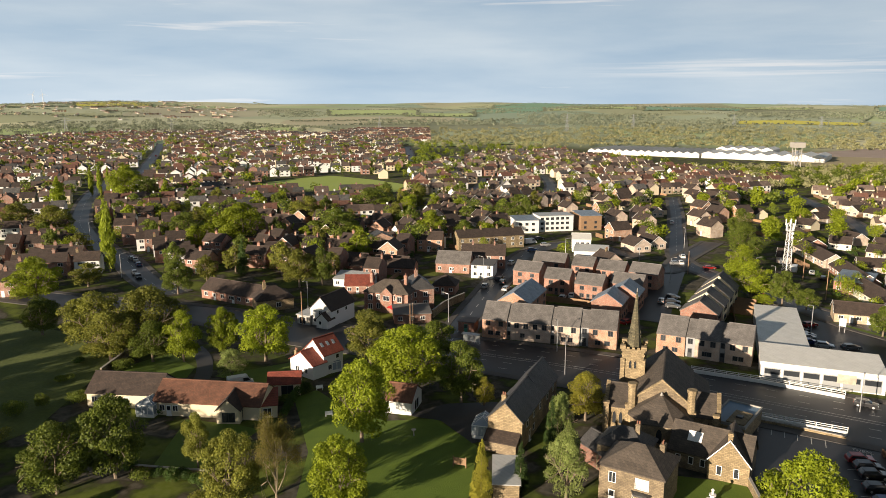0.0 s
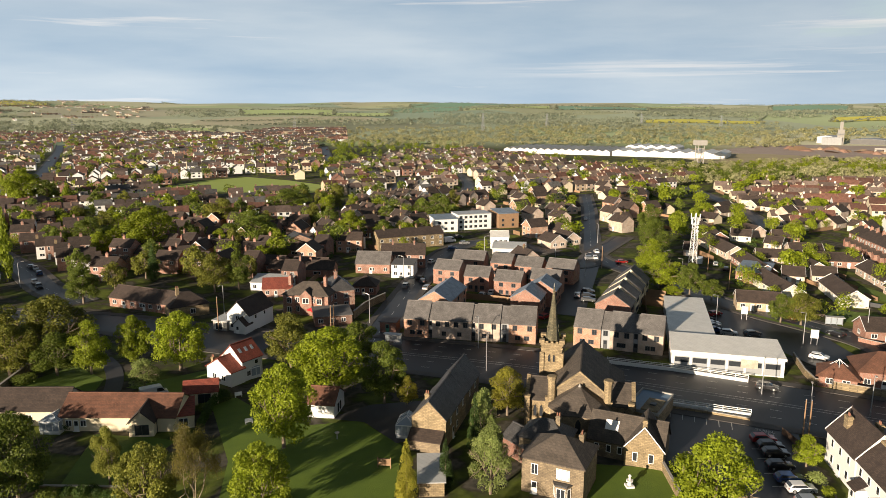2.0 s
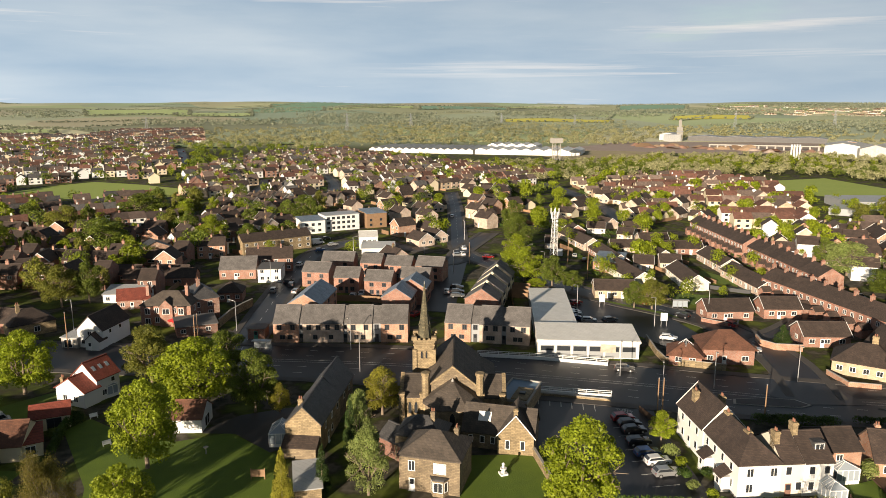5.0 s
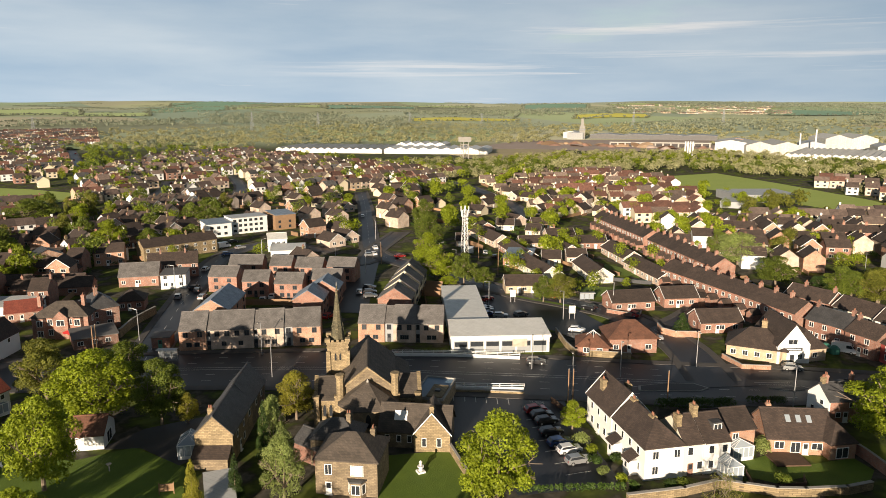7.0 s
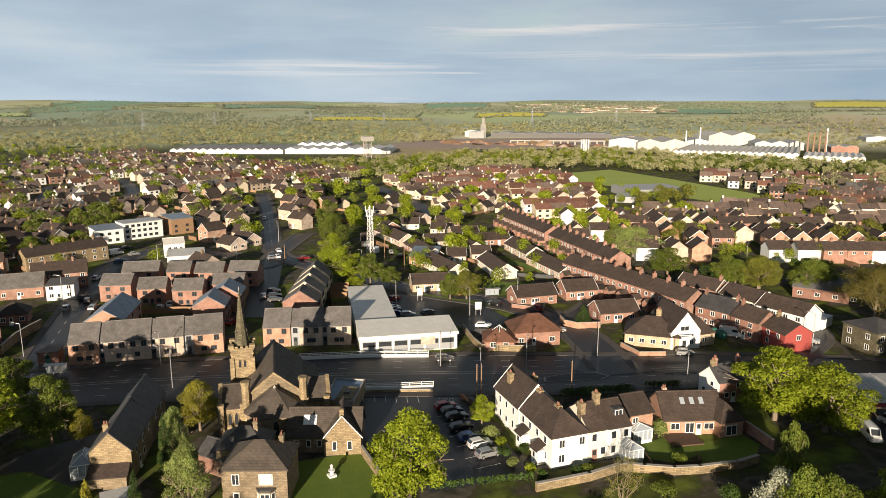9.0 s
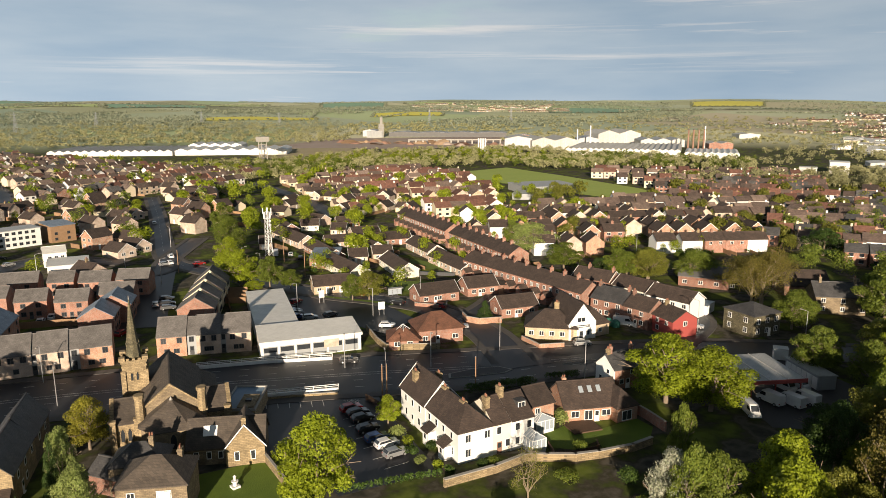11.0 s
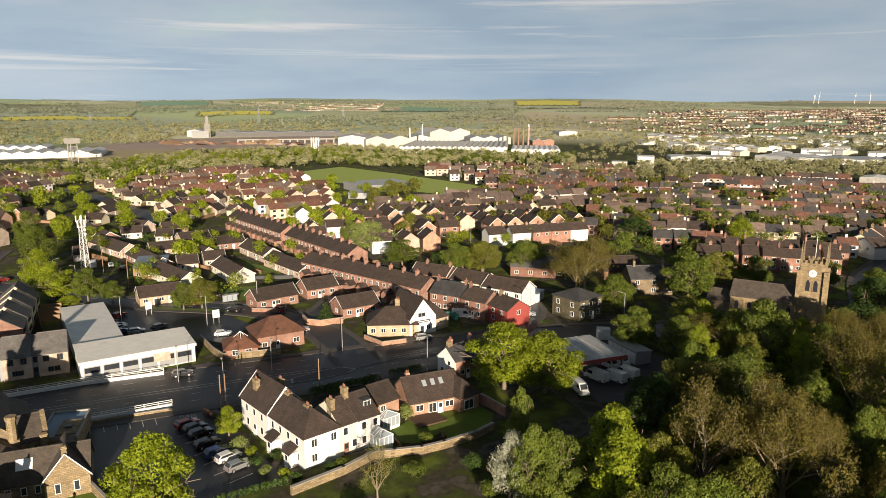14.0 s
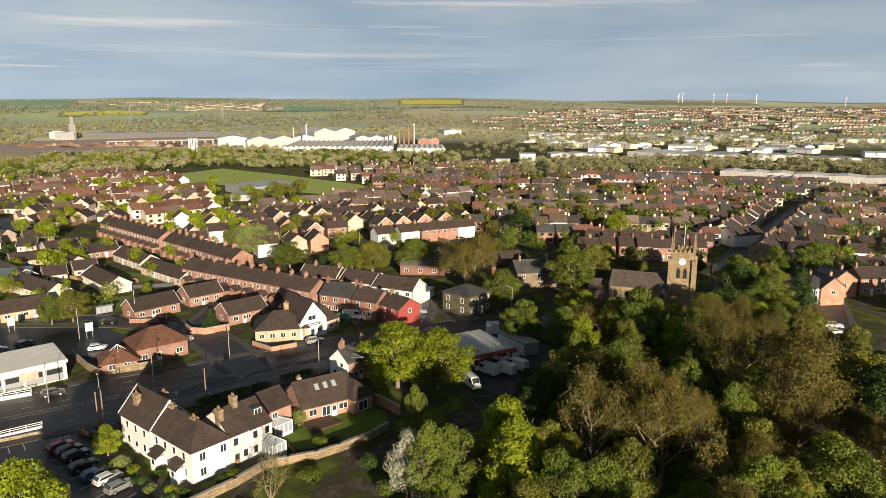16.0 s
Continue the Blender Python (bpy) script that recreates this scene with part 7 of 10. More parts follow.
def conservatory(a, b, D, h=2.3, rise=0.9, label="white-framed glass conservatory with pitched roof"):
    """Dwarf wall, glazed walls with frames, and a pitched glass roof with white bars."""
    L = math.hypot(b[0] - a[0], b[1] - a[1])
    c = tagged(base("conservatory", a[0], a[1], math.degrees(math.atan2(b[1] - a[1], b[0] - a[0]))), label, "conservatory")
    part("dwarf_wall", box(B(), 0, 0, -0.2, L, D, 0.6), WHITE, c)
    part("glazing", box(B(), 0.05, 0.05, 0.604, L - 0.05, D - 0.05, h), GLASS_SKY, c)
    bm = B()
    for k in range(int(L / 0.9) + 1):
        x = min(L - 0.06, k * L / int(L / 0.9))
        box(bm, x - 0.05, -0.03, 0.6, x + 0.05, 0.05, h)
    for k in range(int(D / 0.9) + 1):
        y = k * D / max(1, int(D / 0.9))
        box(bm, -0.03, y - 0.05, 0.6, 0.05, y + 0.05, h)
        box(bm, L - 0.05, y - 0.05, 0.6, L + 0.03, y + 0.05, h)
    box(bm, -0.08, -0.08, h, L + 0.08, 0.08, h + 0.12)
    box(bm, -0.08, 0.08, h, 0.08, D, h + 0.12)
    box(bm, L - 0.08, 0.08, h, L + 0.08, D, h + 0.12)
    part("frame", bm, UPVC, c)
    bm = B()
    r0, r1 = (L * 0.5, D * 0.4, h + rise + 0.12), (L * 0.5, D, h + rise + 0.12)
    cs = [(0, 0, h + 0.13), (L, 0, h + 0.13), (L, D, h + 0.13), (0, D, h + 0.13)]
    for q in ((cs[0], cs[1], r0), (cs[1], cs[2], r1, r0), (cs[3], cs[0], r0, r1)):
        slab(bm, list(q), 0.05)
    part("roof_pane", bm, GLASS_SKY, c)
    bars = [(cs[0], r0, 0.05), (cs[1], r0, 0.05), (r0, r1, 0.06)]
    bars += [((x, D * k / 4, h + 0.15), (L / 2, max(D * k / 4, D * 0.4), h + rise + 0.15), 0.035) for k in range(1, 4) for x in (0, L)]
    for p, q, w in bars:
        part("roof_bar", rod(B(), p, q, w, w, 4), UPVC, c)
    return c


conservatory(wpt(14.4, -2.9), wpt(17.6, -2.9), 2.8)
house((84.4, 79.0), (91.9, 77.2), 7.0, 4.7, 2.2, BRICK_ORANGE, TILE_BROWN, "gx", [("f", 1.4, 3.0, 1.1, 1.1), ("f", 4.2, 3.0, 1.1, 1.1), ("f", 4.4, 0.8, 1.2, 1.2)], [("f", 2.6)], (), "two-storey orange brick extension with a brown roof", "house")
conservatory((86.8, 76.6), (90.4, 75.8), 2.6)
bung = house((94.1, 76.5), (103.4, 71.2), 8.5, 2.8, 3.4, BRICK_ORANGE, TILE_BROWN, "gx", [("f", 2.0, 0.9, 1.6, 1.3), ("f", 4.6, 0.3, 1.6, 1.9), ("f", 8.0, 0.9, 1.8, 1.2)], [("f", 6.2)], [(1.5, 5.0, 0.7, 0.7, 1.2)], "orange brick bungalow with skylights in a brown roof", "house")
for k in range(3):
    x = 3.6 + 1.7 * k
    part("skylight", slab(B(), [(x, 2.2, 4.78), (x + 0.8, 2.2, 4.78), (x + 0.8, 3.2, 5.58), (x, 3.2, 5.58)], 0.08), GLASS_SKY, bung)
house((101.4, 70.4), (105.8, 69.1), 9.5, 2.8, 2.6, BRICK_ORANGE, TILE_BROWN, "hip", [("f", 2.2, 0.2, 2.2, 1.9)], (), (), "hip-roofed wing of the bungalow", "house", "bungalow_wing")
deck = tagged(base("deck", 91.8, 72.3, -22), "brown timber garden deck with boards", "deck")
board = finish_mesh(box(B(), 0, 0, 0.06, 0.385, 4.5, 0.3), WOOD_DARK, "board")
for k in range(14):
    shared("board", board, deck, pose(k * 0.4, 0, 0.02))
wall_run([(63.7, 74.2), (72.4, 72.2), (78.9, 71.7), (81.4, 69.4), (84.8, 66.4), (88.5, 64.5), (94.6, 62.3), (99.0, 61.7)], 1.3, 0.5, STONE, "curving pale stone retaining wall below the gardens")
wall_run([(108.6, 74.6), (106.8, 67.7), (105.0, 62.8)], 1.9, 0.35, BRICK, "tall brick garden wall with coping")
fence([(85.2, 72.5), (83.3, 69.4), (85.9, 67.4), (90.6, 66.1), (92.4, 68.0)], 1.0, WOOD_DARK, "low dark fence with pale posts")
fence([(71.9, 98.4), (72.8, 103.7), (72.9, 108.9)], 1.2, WOOD_DARK, "dark timber fence beside the car park")
hedge([(89.6, 97.8), (96.0, 95.0), (102.6, 91.8)], 2.4, 2.2, "tall clipped hedge along the road")
hedge([(107.2, 92.4), (113.6, 89.2)], 1.4, 1.6)
hedge([(-29.6, 122.0), (-29.6, 129.6), (-28.8, 136.6)], 1.6, 2.2, "dark clipped garden hedge")
hedge([(50.4, 83.0), (57.8, 80.2), (65.2, 77.1)], 0.8, 1.3, "scruffy hedge along the car park")
for x, y, h, r, k in ((68.2, 91.9, 2.2, 1.5, "pale"), (67.8, 88.5, 1.6, 1.2, "bright"), (66.1, 85.5, 1.5, 1.2, "hedge"), (65.3, 82.2, 1.4, 1.1, "pale"), (69.8, 84.9, 1.2, 1.0, "hedge"),
                      (74.0, 74.0, 1.6, 1.4, "mid"), (72.1, 74.4, 1.5, 1.3, "hedge"), (88.4, 68.3, 1.8, 1.4, "mid"), (93.9, 77.1, 2.6, 1.7, "pale"), (66.5, 78.7, 1.6, 1.2, "bright"),
                      (122.9, 82.6, 2.2, 1.6, "mid"), (67.2, 76.8, 1.2, 1.0, "hedge")):
    bush(x, y, h, r, k)
hedge([(91.0, 65.4), (94.4, 63.3), (99.2, 62.0)], 0.8, 0.6, "flower bed with purple heather", "brown")

# ---- west side: bungalow, gabled house, garage and coach house ----
house((-54.4, 124.9), (-33.8, 122.2), 8.5, 2.8, 2.6, CREAM, TILE_ORANGE, "gx", [("f", 1.6, 0.9, 1.1, 1.2), ("f", 4.2, 0.9, 1.1, 1.2), ("f", 15.0, 0.5, 1.6, 1.7)], [("f", 2.9), ("f", 17.0, DARKFRAME)], (), "long low cream bungalow with a dark tile roof")
house((-68.9, 128.7), (-54.6, 127.2), 8.0, 2.9, 2.7, CREAM, TILE_BROWN, "gx", [("f", 1.5, 0.9, 1.2, 1.2), ("f", 8.0, 0.9, 1.2, 1.2)], (), (), "brown-roofed wing of the long bungalow")
house((-41.4, 120.8), (-37.2, 120.8), 6.0, 2.7, 2.0, CREAM, TILE_BROWN, "gy", [("f", 2.2, 0.3, 2.4, 1.9)], (), (), "gabled garden room of the bungalow", dark=True)
house((-34.3, 123.0), (-31.0, 123.7), 5.5, 2.5, 1.2, CREAM, TILE_RED, "mono", [("f", 1.6, 0.4, 1.6, 1.6)], (), (), "small annexe with a red lean-to roof", "annexe", "annexe")
conservatory((-57.5, 123.9), (-54.0, 123.4), 3.4)
rr = house((-30.6, 148.6), (-25.6, 144.4), 5.4, 4.6, 2.9, WHITE, TILE_RED, "gy", [("f", 1.6, 0.9, 1.1, 1.2), ("f", 3.4, 3.2, 1.1, 1.2), ("r", 1.6, 0.9, 1.1, 1.2), ("r", 3.8, 3.0, 1.0, 1.0)], (), (), "white house with a bright red tiled gable roof")
for y in (0.7, 2.3, 3.9):
    zl = lambda x: 4.75 + 2.9 * (1 - (x - 3.265) / 3.265) + 0.05
    part("skylight", slab(B(), [(4.4, y, zl(4.4)), (5.2, y, zl(5.2)), (5.2, y + 0.65, zl(5.2)), (4.4, y + 0.65, zl(4.4))], 0.1), GLASS_SKY, rr)
house((-33.3, 146.6), (-27.5, 141.8), 3.6, 3.2, 2.3, WHITE, TILE_RED, "gy", [("f", 2.4, 0.9, 1.2, 1.2), ("f", 5.2, 0.9, 1.2, 1.2)], (), [(1.5, 0.6, 0.7, 0.7, 1.2)], "low white wing with a red roof", "house")
house((-35.0, 133.2), (-28.7, 134.0), 5.0, 2.6, 1.5, CREAM, TILE_RED, "gx", [("f", 3.8, 0.1, 2.4, 2.1)], (), (), "cream garage with a red tiled roof", "garage", "garage", dark=True)
conservatory((-25.0, 145.4), (-22.3, 147.4), 3.5, 2.3, 0.4)
house((-11.0, 125.7), (-6.0, 124.3), 6.5, 2.7, 2.1, WHITE, TILE_ORANGE, "gx", [("r", 3.2, 0.05, 2.6, 2.1)], (), (), "white detached garage with brown tiles", "garage", "garage")
CA, CB, CDIR = (7.6, 112.6), (13.2, 110.2), 0.0
coach = house(CA, CB, 13.0, 5.2, 3.0, STONE, SLATE, "gy", [("r", 3, 3.2, 1.0, 1.2), ("r", 7, 3.2, 1.0, 1.2), ("r", 7, 0.9, 1.0, 1.2), ("r", 11, 3.2, 1.0, 1.2)], [("r", 4.5)], [(1.4, 4.5, 0.8, 0.6, 1.1)], "stone coach house with a long dark slate roof", "house", "coach_house")
s2 = side(CA, CB, 13.1)
house((CA[0] + s2[0], CA[1] + s2[1]), (CB[0] + s2[0], CB[1] + s2[1]), 10.0, 5.0, 3.4, STONE_DARK, SLATE, "gy", [("r", 3, 3.0, 1.0, 1.2), ("r", 7, 3.0, 1.0, 1.2), ("r", 7, 0.9, 1.0, 1.2)], (), (), "rear range of the coach house in dark stone", "house", "coach_house_range")
part("lower_lean_to", slab(B(), [(-0.1, -2.4, 2.0), (5.9, -2.4, 2.0), (5.9, -0.02, 3.2), (-0.1, -0.02, 3.2)], 0.15), TILE_BROWN, coach)
part("lean_to_wall", box(B(), 0.1, -2.2, -0.2, 5.7, 0, 2.0), STONE_DARK, coach)
conservatory((5.0, 115.0), (8.1, 114.2), 4.2, 2.4, 1.0)
house((7.4, 95.7), (11.2, 95.4), 7.0, 2.4, 0.8, STONE, METAL_GREY, "mono", (), (), (), "stone outbuilding with a pale sheet roof", "outbuilding", "outbuilding")
wall_run([(-49.5, 103.9), (-43.2, 102.9), (-37.6, 102.2)], 1.0, 0.4, STONE, "low stone garden wall by the lawn")
wall_run([(-73.5, 144.3), (-73.1, 160.5)], 1.8, 0.4, STONE_DARK, "old stone garden wall under the trees")
bm = box(B(), -1.1, -0.06, 0.5, 1.1, 0.06, 1.7)
for x in (-1.1, 1.0):
    box(bm, x, -0.08, -0.1, x + 0.12, 0.08, 1.9)
ob = finish("garden_sign", bm, WOOD)
ob.matrix_basis = pose(2.6, 104.8, 0, 0, 0, -15)
tagged(ob, "timber frame standing on the lawn", "garden frame")
for px in ((-21.4, 124.0), (-25.3, 136.6)):
    bm = box(B(), -0.7, -0.25, 0.4, 0.7, 0.25, 0.48)
    box(bm, -0.7, 0.2, 0.482, 0.7, 0.28, 0.95)
    for x in (-0.65, 0.55):
        box(bm, x, -0.22, 0, x + 0.1, -0.12, 0.398)
        box(bm, x, 0.12, 0, x + 0.1, 0.22, 0.398)
    ob = finish("garden_bench", bm, UPVC)
    ob.matrix_basis = pose(*px, 0.02, 0, 0, 20)
    tagged(ob, "white garden bench on the lawn", "bench")
bm = rod(B(), (0, 0, 0), (0, 0, 1.0), 0.12, 0.08, 8)
rod(bm, (0, 0, 1.0), (0, 0, 1.25), 0.2, 0.45, 10)
ob = finish("bird_bath", bm, CONCRETE)
ob.matrix_basis = pose(-5.2, 115.9, 0.02)
tagged(ob, "pale stone bird bath on the lawn", "bird bath")

rngs = random.Random(19)
for x, y in [(-46.7, 101.5), (-44.8, 102.1), (-42.0, 100.6), (-40.4, 101.5), (-37.8, 100.1), (-35.8, 99.3), (-50.2, 103.7), (-62.6, 125.5), (-66.6, 131.5), (-71.5, 137.8), (-54.1, 125.8), (-30.6, 130.1), (-28.4, 135.5), (-79.8, 141.1), (-82.6, 152.4), (-81.5, 157.6)]:
    bush(x, y, rngs.uniform(1.2, 2.2), rngs.uniform(1.3, 2.2), rngs.choice(("hedge", "dark", "mid")), "dense dark shrub at the garden edge")

# ---- across the road to the west ----
wall_run([(-2.9, 187.1), (0.2, 195.5), (3.4, 201.0), (6.3, 205.2)], 2.2, 0.4, STONE, "tall stone retaining wall beside the street")
house((-12.9, 181.2), (-3.2, 182.6), 8.0, 2.7, 0.5, BRICK_DARK, FLAT_FELT, "mono", rows_of_windows("f", 9, (0.9,), 3, 1.3, 1.1, 1.5), (), (), "low dark-roofed brick range beside the villa", "outbuilding", "outbuilding")
vb = house((-22.4, 194.5), (-9.8, 190.6), 9.0, 5.6, 2.8, BRICK, STONE_TILE, "hip", [("f", 4.3, 0.9, 1.1, 1.6), ("f", 8.9, 0.9, 1.1, 1.6), ("f", 4.3, 3.5, 1.1, 1.5), ("f", 8.9, 3.5, 1.1, 1.5), ("r", 3, 3.5, 1.1, 1.5)], (), [(0.6, 4.5, 0.8, 1.2, 1.6), (11.0, 4.5, 0.8, 1.2, 1.6)], "Victorian red brick house with bays and tall chimneys")
house((-9.7, 195.1), (-2.6, 196.8), 11.0, 5.8, 3.0, BRICK, SLATE, "hip", [("f", 1.6, 0.9, 1.2, 1.6), ("f", 4.8, 0.9, 1.2, 1.6), ("f", 1.6, 3.5, 1.2, 1.5), ("f", 4.8, 3.5, 1.2, 1.5), ("r", 3, 3.5, 1.2, 1.5), ("r", 7, 3.5, 1.2, 1.5)], (), [(3, 5.0, 0.8, 1.2, 1.8)], "red brick villa with a green-grey slate roof")
for u in (2.2, 10.9):
    bm = B()
    foot = [(u - 1.25, 0.0), (u - 0.8, -0.8), (u + 0.8, -0.8), (u + 1.25, 0.0)]
    solid(bm, foot, -0.2, 5.5)
    slab(bm, [(x * 1.0 + (x - u) * 0.08, y * 1.1, 5.52) for x, y in foot], 0.12, 1)
    bmesh.ops.recalc_face_normals(bm, faces=bm.faces[:])
    bay = part("bay", bm, [BRICK, TILE_BROWN], vb, "canted brick bay with white windows")
    for z in (0.8, 3.4):
        window_parts(bay, u, -0.8, z, 0, 1.4, 1.6)
bm = wall_mesh(3.4, 1.2, 5.5, "gy", 1.7)
bmesh.ops.translate(bm, verts=bm.verts[:], vec=(5.2, -0.6, 0))
gab = part("gablet", bm, BRICK, vb, "brick central gablet with white windows")
bm = roof_mesh(3.4, 3.6, 5.5, "gy", 1.7, 0.25, 0.1)
bmesh.ops.translate(bm, verts=bm.verts[:], vec=(5.2, -0.6, 0))
part("gablet_roof", bm, STONE_TILE, gab)
window_parts(gab, 6.9, -0.6, 3.4, 0, 1.9, 1.5)
house((-35.2, 181.1), (-29.3, 178.2), 11.0, 4.6, 3.2, WHITE, TILE_BROWN, "gy", [("f", 1.4, 0.9, 1.0, 1.1), ("f", 3.2, 3.0, 1.1, 1.2), ("r", 3, 3.0, 1.0, 1.1), ("r", 7, 3.0, 1.0, 1.1)], [("f", 4.2)], (), "white gabled house by the main road")
house((-33.2, 178.2), (-30.0, 176.7), 3.0, 2.4, 1.6, WHITE, TILE_BROWN, "gy", (), [("f", 1.2)], (), "white gabled porch of the roadside house", "porch", "entrance_porch")
house((-39.0, 182.1), (-35.2, 180.1), 6.0, 2.6, 0.4, CONCRETE, METAL_GREY, "mono", [("f", 1.8, 0.1, 2.2, 2.0)], (), (), "concrete garage with a shallow roof", "garage", "garage")
house((-73.3, 208.3), (-49.3, 195.0), 8.0, 2.8, 2.6, BRICK, TILE_BROWN, "gx", rows_of_windows("f", 24, (0.9,), 7, 1.4, 1.2, 2), [("f", 5.5), ("f", 13.0)], (), "long row of brick almshouses with a brown roof", "almshouses", "almshouses")
house((-52.2, 192.1), (-42.9, 196.7), 8.0, 3.2, 3.0, STONE, TILE_BROWN, "hip", [("f", 2, 0.9, 1.4, 1.4), ("f", 6, 0.9, 1.4, 1.4)], (), [(3, 4, 0.8, 0.8, 1.5)], "stone-fronted hall with hipped brown roof", "hall", "hall")
for a, b, D, e, r, wl_, rf, kind, lab in (
        ((6.4, 279.0), (33.4, 287.3), 8, 5.2, 2.4, STONE, TILE_BROWN, "gx", "buff stone terrace with a row of chimneys"),
        ((6.5, 248.6), (22.0, 246.8), 9, 4.8, 3.0, BRICK, TILE_BROWN, "gx", "long red brick building with a brown roof"),
        ((-2.6, 241.5), (9.0, 239.0), 9, 3.4, 3.4, BRICK, TILE_GREY, "gx", "hall with a broad grey roof"),
        ((9.4, 233.2), (16.7, 231.6), 10, 4.4, 0.4, WHITE, FLAT_FELT, "flat", "white flat-roofed building on the street"),
        ((-10.4, 277.8), (-0.4, 276.7), 7.5, 5.0, 2.4, BRICK_ORANGE, TILE_BROWN, "gx", "square orange brick house by the street"),
        ((-30.0, 275.5), (-19.1, 278.9), 7.5, 5.0, 2.6, BRICK_ORANGE, SLATE, "gy", "brick house with a slate gable"),
        ((-41.5, 250.2), (-28.2, 244.9), 7.5, 2.8, 2.4, BRICK, TILE_BROWN, "gx", "dark-roofed low brick bungalow"),
        ((-24.7, 243.1), (-12.9, 239.7), 7.5, 2.8, 2.4, BRICK, TILE_BROWN, "gx", "dark-roofed low brick bungalow"),
        ((-54.8, 270.0), (-44.6, 276.5), 7.0, 4.8, 2.2, BRICK, TILE_BROWN, "gx", "red brick semi-detached pair"),
        ((-63.4, 274.3), (-55.0, 272.1), 7.0, 4.8, 2.2, BRICK_ORANGE, SLATE, "gx", "orange brick semi-detached pair"),
        ((-71.4, 255.7), (-60.8, 257.7), 7.0, 4.8, 2.4, BRICK, TILE_BROWN, "gx", "red brick semi with brown roof"),
        ((-35.2, 220.8), (-23.1, 218.0), 7.0, 2.8, 1.2, WHITE, METAL_GREY, "mono", "low white building with a pale sheet roof"),
        ((-30.4, 212.4), (-21.7, 212.5), 6.5, 2.8, 2.4, BRICK, TILE_RED, "gx", "low brick house with a red roof"),
        ((-3.3, 212.5), (3.7, 211.2), 7.0, 2.8, 2.6, BRICK_DARK, TILE_BROWN, "hip", "dark hipped bungalow beside the street")):
    L = math.hypot(b[0] - a[0], b[1] - a[1])
    n = max(2, int(L / 3.2))
    zs = (0.9, 3.2) if e > 4 else (0.9,)
    ch = [(L * (k + 0.5) / max(1, int(L / 6)), D / 2, 0.6, 1.0, 1.2) for k in range(max(1, int(L / 6)))] if kind == "gx" and e > 4.5 else ()
    house(a, b, D, e, r, wl_, rf, kind, rows_of_windows("f", L, zs, n, 1.2, 1.2, 1.4), [("f", L * 0.45)], ch, lab)
# semis along the north-west road
for p in ((-120.1, 283.1), (-108.9, 271.9), (-98.7, 259.5), (-118.4, 301.7), (-94.4, 251.9)):
    put_house("semi_white", p[0], p[1], 20)
for p in ((-163.3, 277.2), (-157.3, 282.9), (-142.2, 247.1), (-134.5, 251.7), (-138.3, 226.4), (-134.3, 212.1)):
    put_house("semi", p[0], p[1], 8)
# modern blocks up the street
PLAIN.append(1)
house((33.2, 317.7), (43.7, 319.2), 12, 6.0, 0.6, WHITE, BLUE_PANEL, "mono", rows_of_windows("f", 10, (0.9, 3.6), 3, 1.4, 1.2, 2), (), (), "white modern block with a blue roof", "flats", "flats", dark=True)
house((44.3, 322.2), (60.5, 325.3), 10, 7.2, 0.4, WHITE, METAL_GREY, "flat", rows_of_windows("f", 15, (0.9, 3.2, 5.4), 6, 1.4, 1.2, 1.4), (), (), "three-storey white and grey block of flats", "flats", "flats", dark=True)
house((64.2, 325.3), (74.0, 326.9), 12, 7.0, 0.8, WOOD, BLUE_PANEL, "mono", rows_of_windows("f", 9, (0.9, 3.2), 2, 1.2, 1.2, 2), (), (), "timber-clad block with a blue-grey roof", "flats", "flats", dark=True)
house((49.0, 260.1), (61.1, 257.2), 14, 3.6, 0.3, WHITE, METAL_WHITE, "flat", rows_of_windows("f", 14, (0.9,), 5, 1.4, 1.2, 2), (), (), "white flat-roofed community building", "hall", "hall")
house((51.4, 277.0), (58.6, 275.9), 10, 5.0, 1.6, WHITE, METAL_WHITE, "gx", rows_of_windows("f", 8, (3.0,), 3, 1.2, 1.0, 2), (), (), "raised white hall of the community building", "hall", "hall")
house((121.3, 213.8), (128.9, 207.8), 15, 4.0, 0.6, BRICK, BLUE_PANEL, "mono", rows_of_windows("f", 9, (1.0,), 3, 1.3, 1.1, 1.5), (), (), "brick clubhouse with a blue-grey sheet roof", "hall", "hall")

PLAIN.clear()
# ---- clock-tower church among the trees ----
KX, KY, KT = 203.0, 28.3, -86.0
kch = tagged(base("parish_church", KX, KY, KT), "sandstone parish church with a square clock tower", "church")
bm = box(B(), -3.0, -3.0, -0.3, 3.0, 3.0, 15.5)
for sx in (-1, 1):
    for sy in (-1, 1):
        box(bm, sx * 3.1 - 0.5, sy * 3.1 - 0.5, -0.3, sx * 3.1 + 0.5, sy * 3.1 + 0.5, 14.0)
ktower = part("tower", bm, STONE, kch)
bm = B()
crenels(bm, -3.2, -3.2, 3.2, 3.2, 15.504, 0.6, 0.7)
part("battlement", bm, STONE, ktower)
for sx in (-1, 1):
    for sy in (-1, 1):
        bm = box(B(), sx * 2.95 - 0.25, sy * 2.95 - 0.25, 16.72, sx * 2.95 + 0.25, sy * 2.95 + 0.25, 17.6)
        rod(bm, (sx * 2.95, sy * 2.95, 17.6), (sx * 2.95, sy * 2.95, 21.8), 0.3, 0.03, 4)
        part("pinnacle", bm, STONE_DARK, ktower)
part("flagpole", rod(B(), (0, 0, 15.5), (0, 0, 23.0), 0.09, 0.06, 6), WHITE_METAL, ktower)
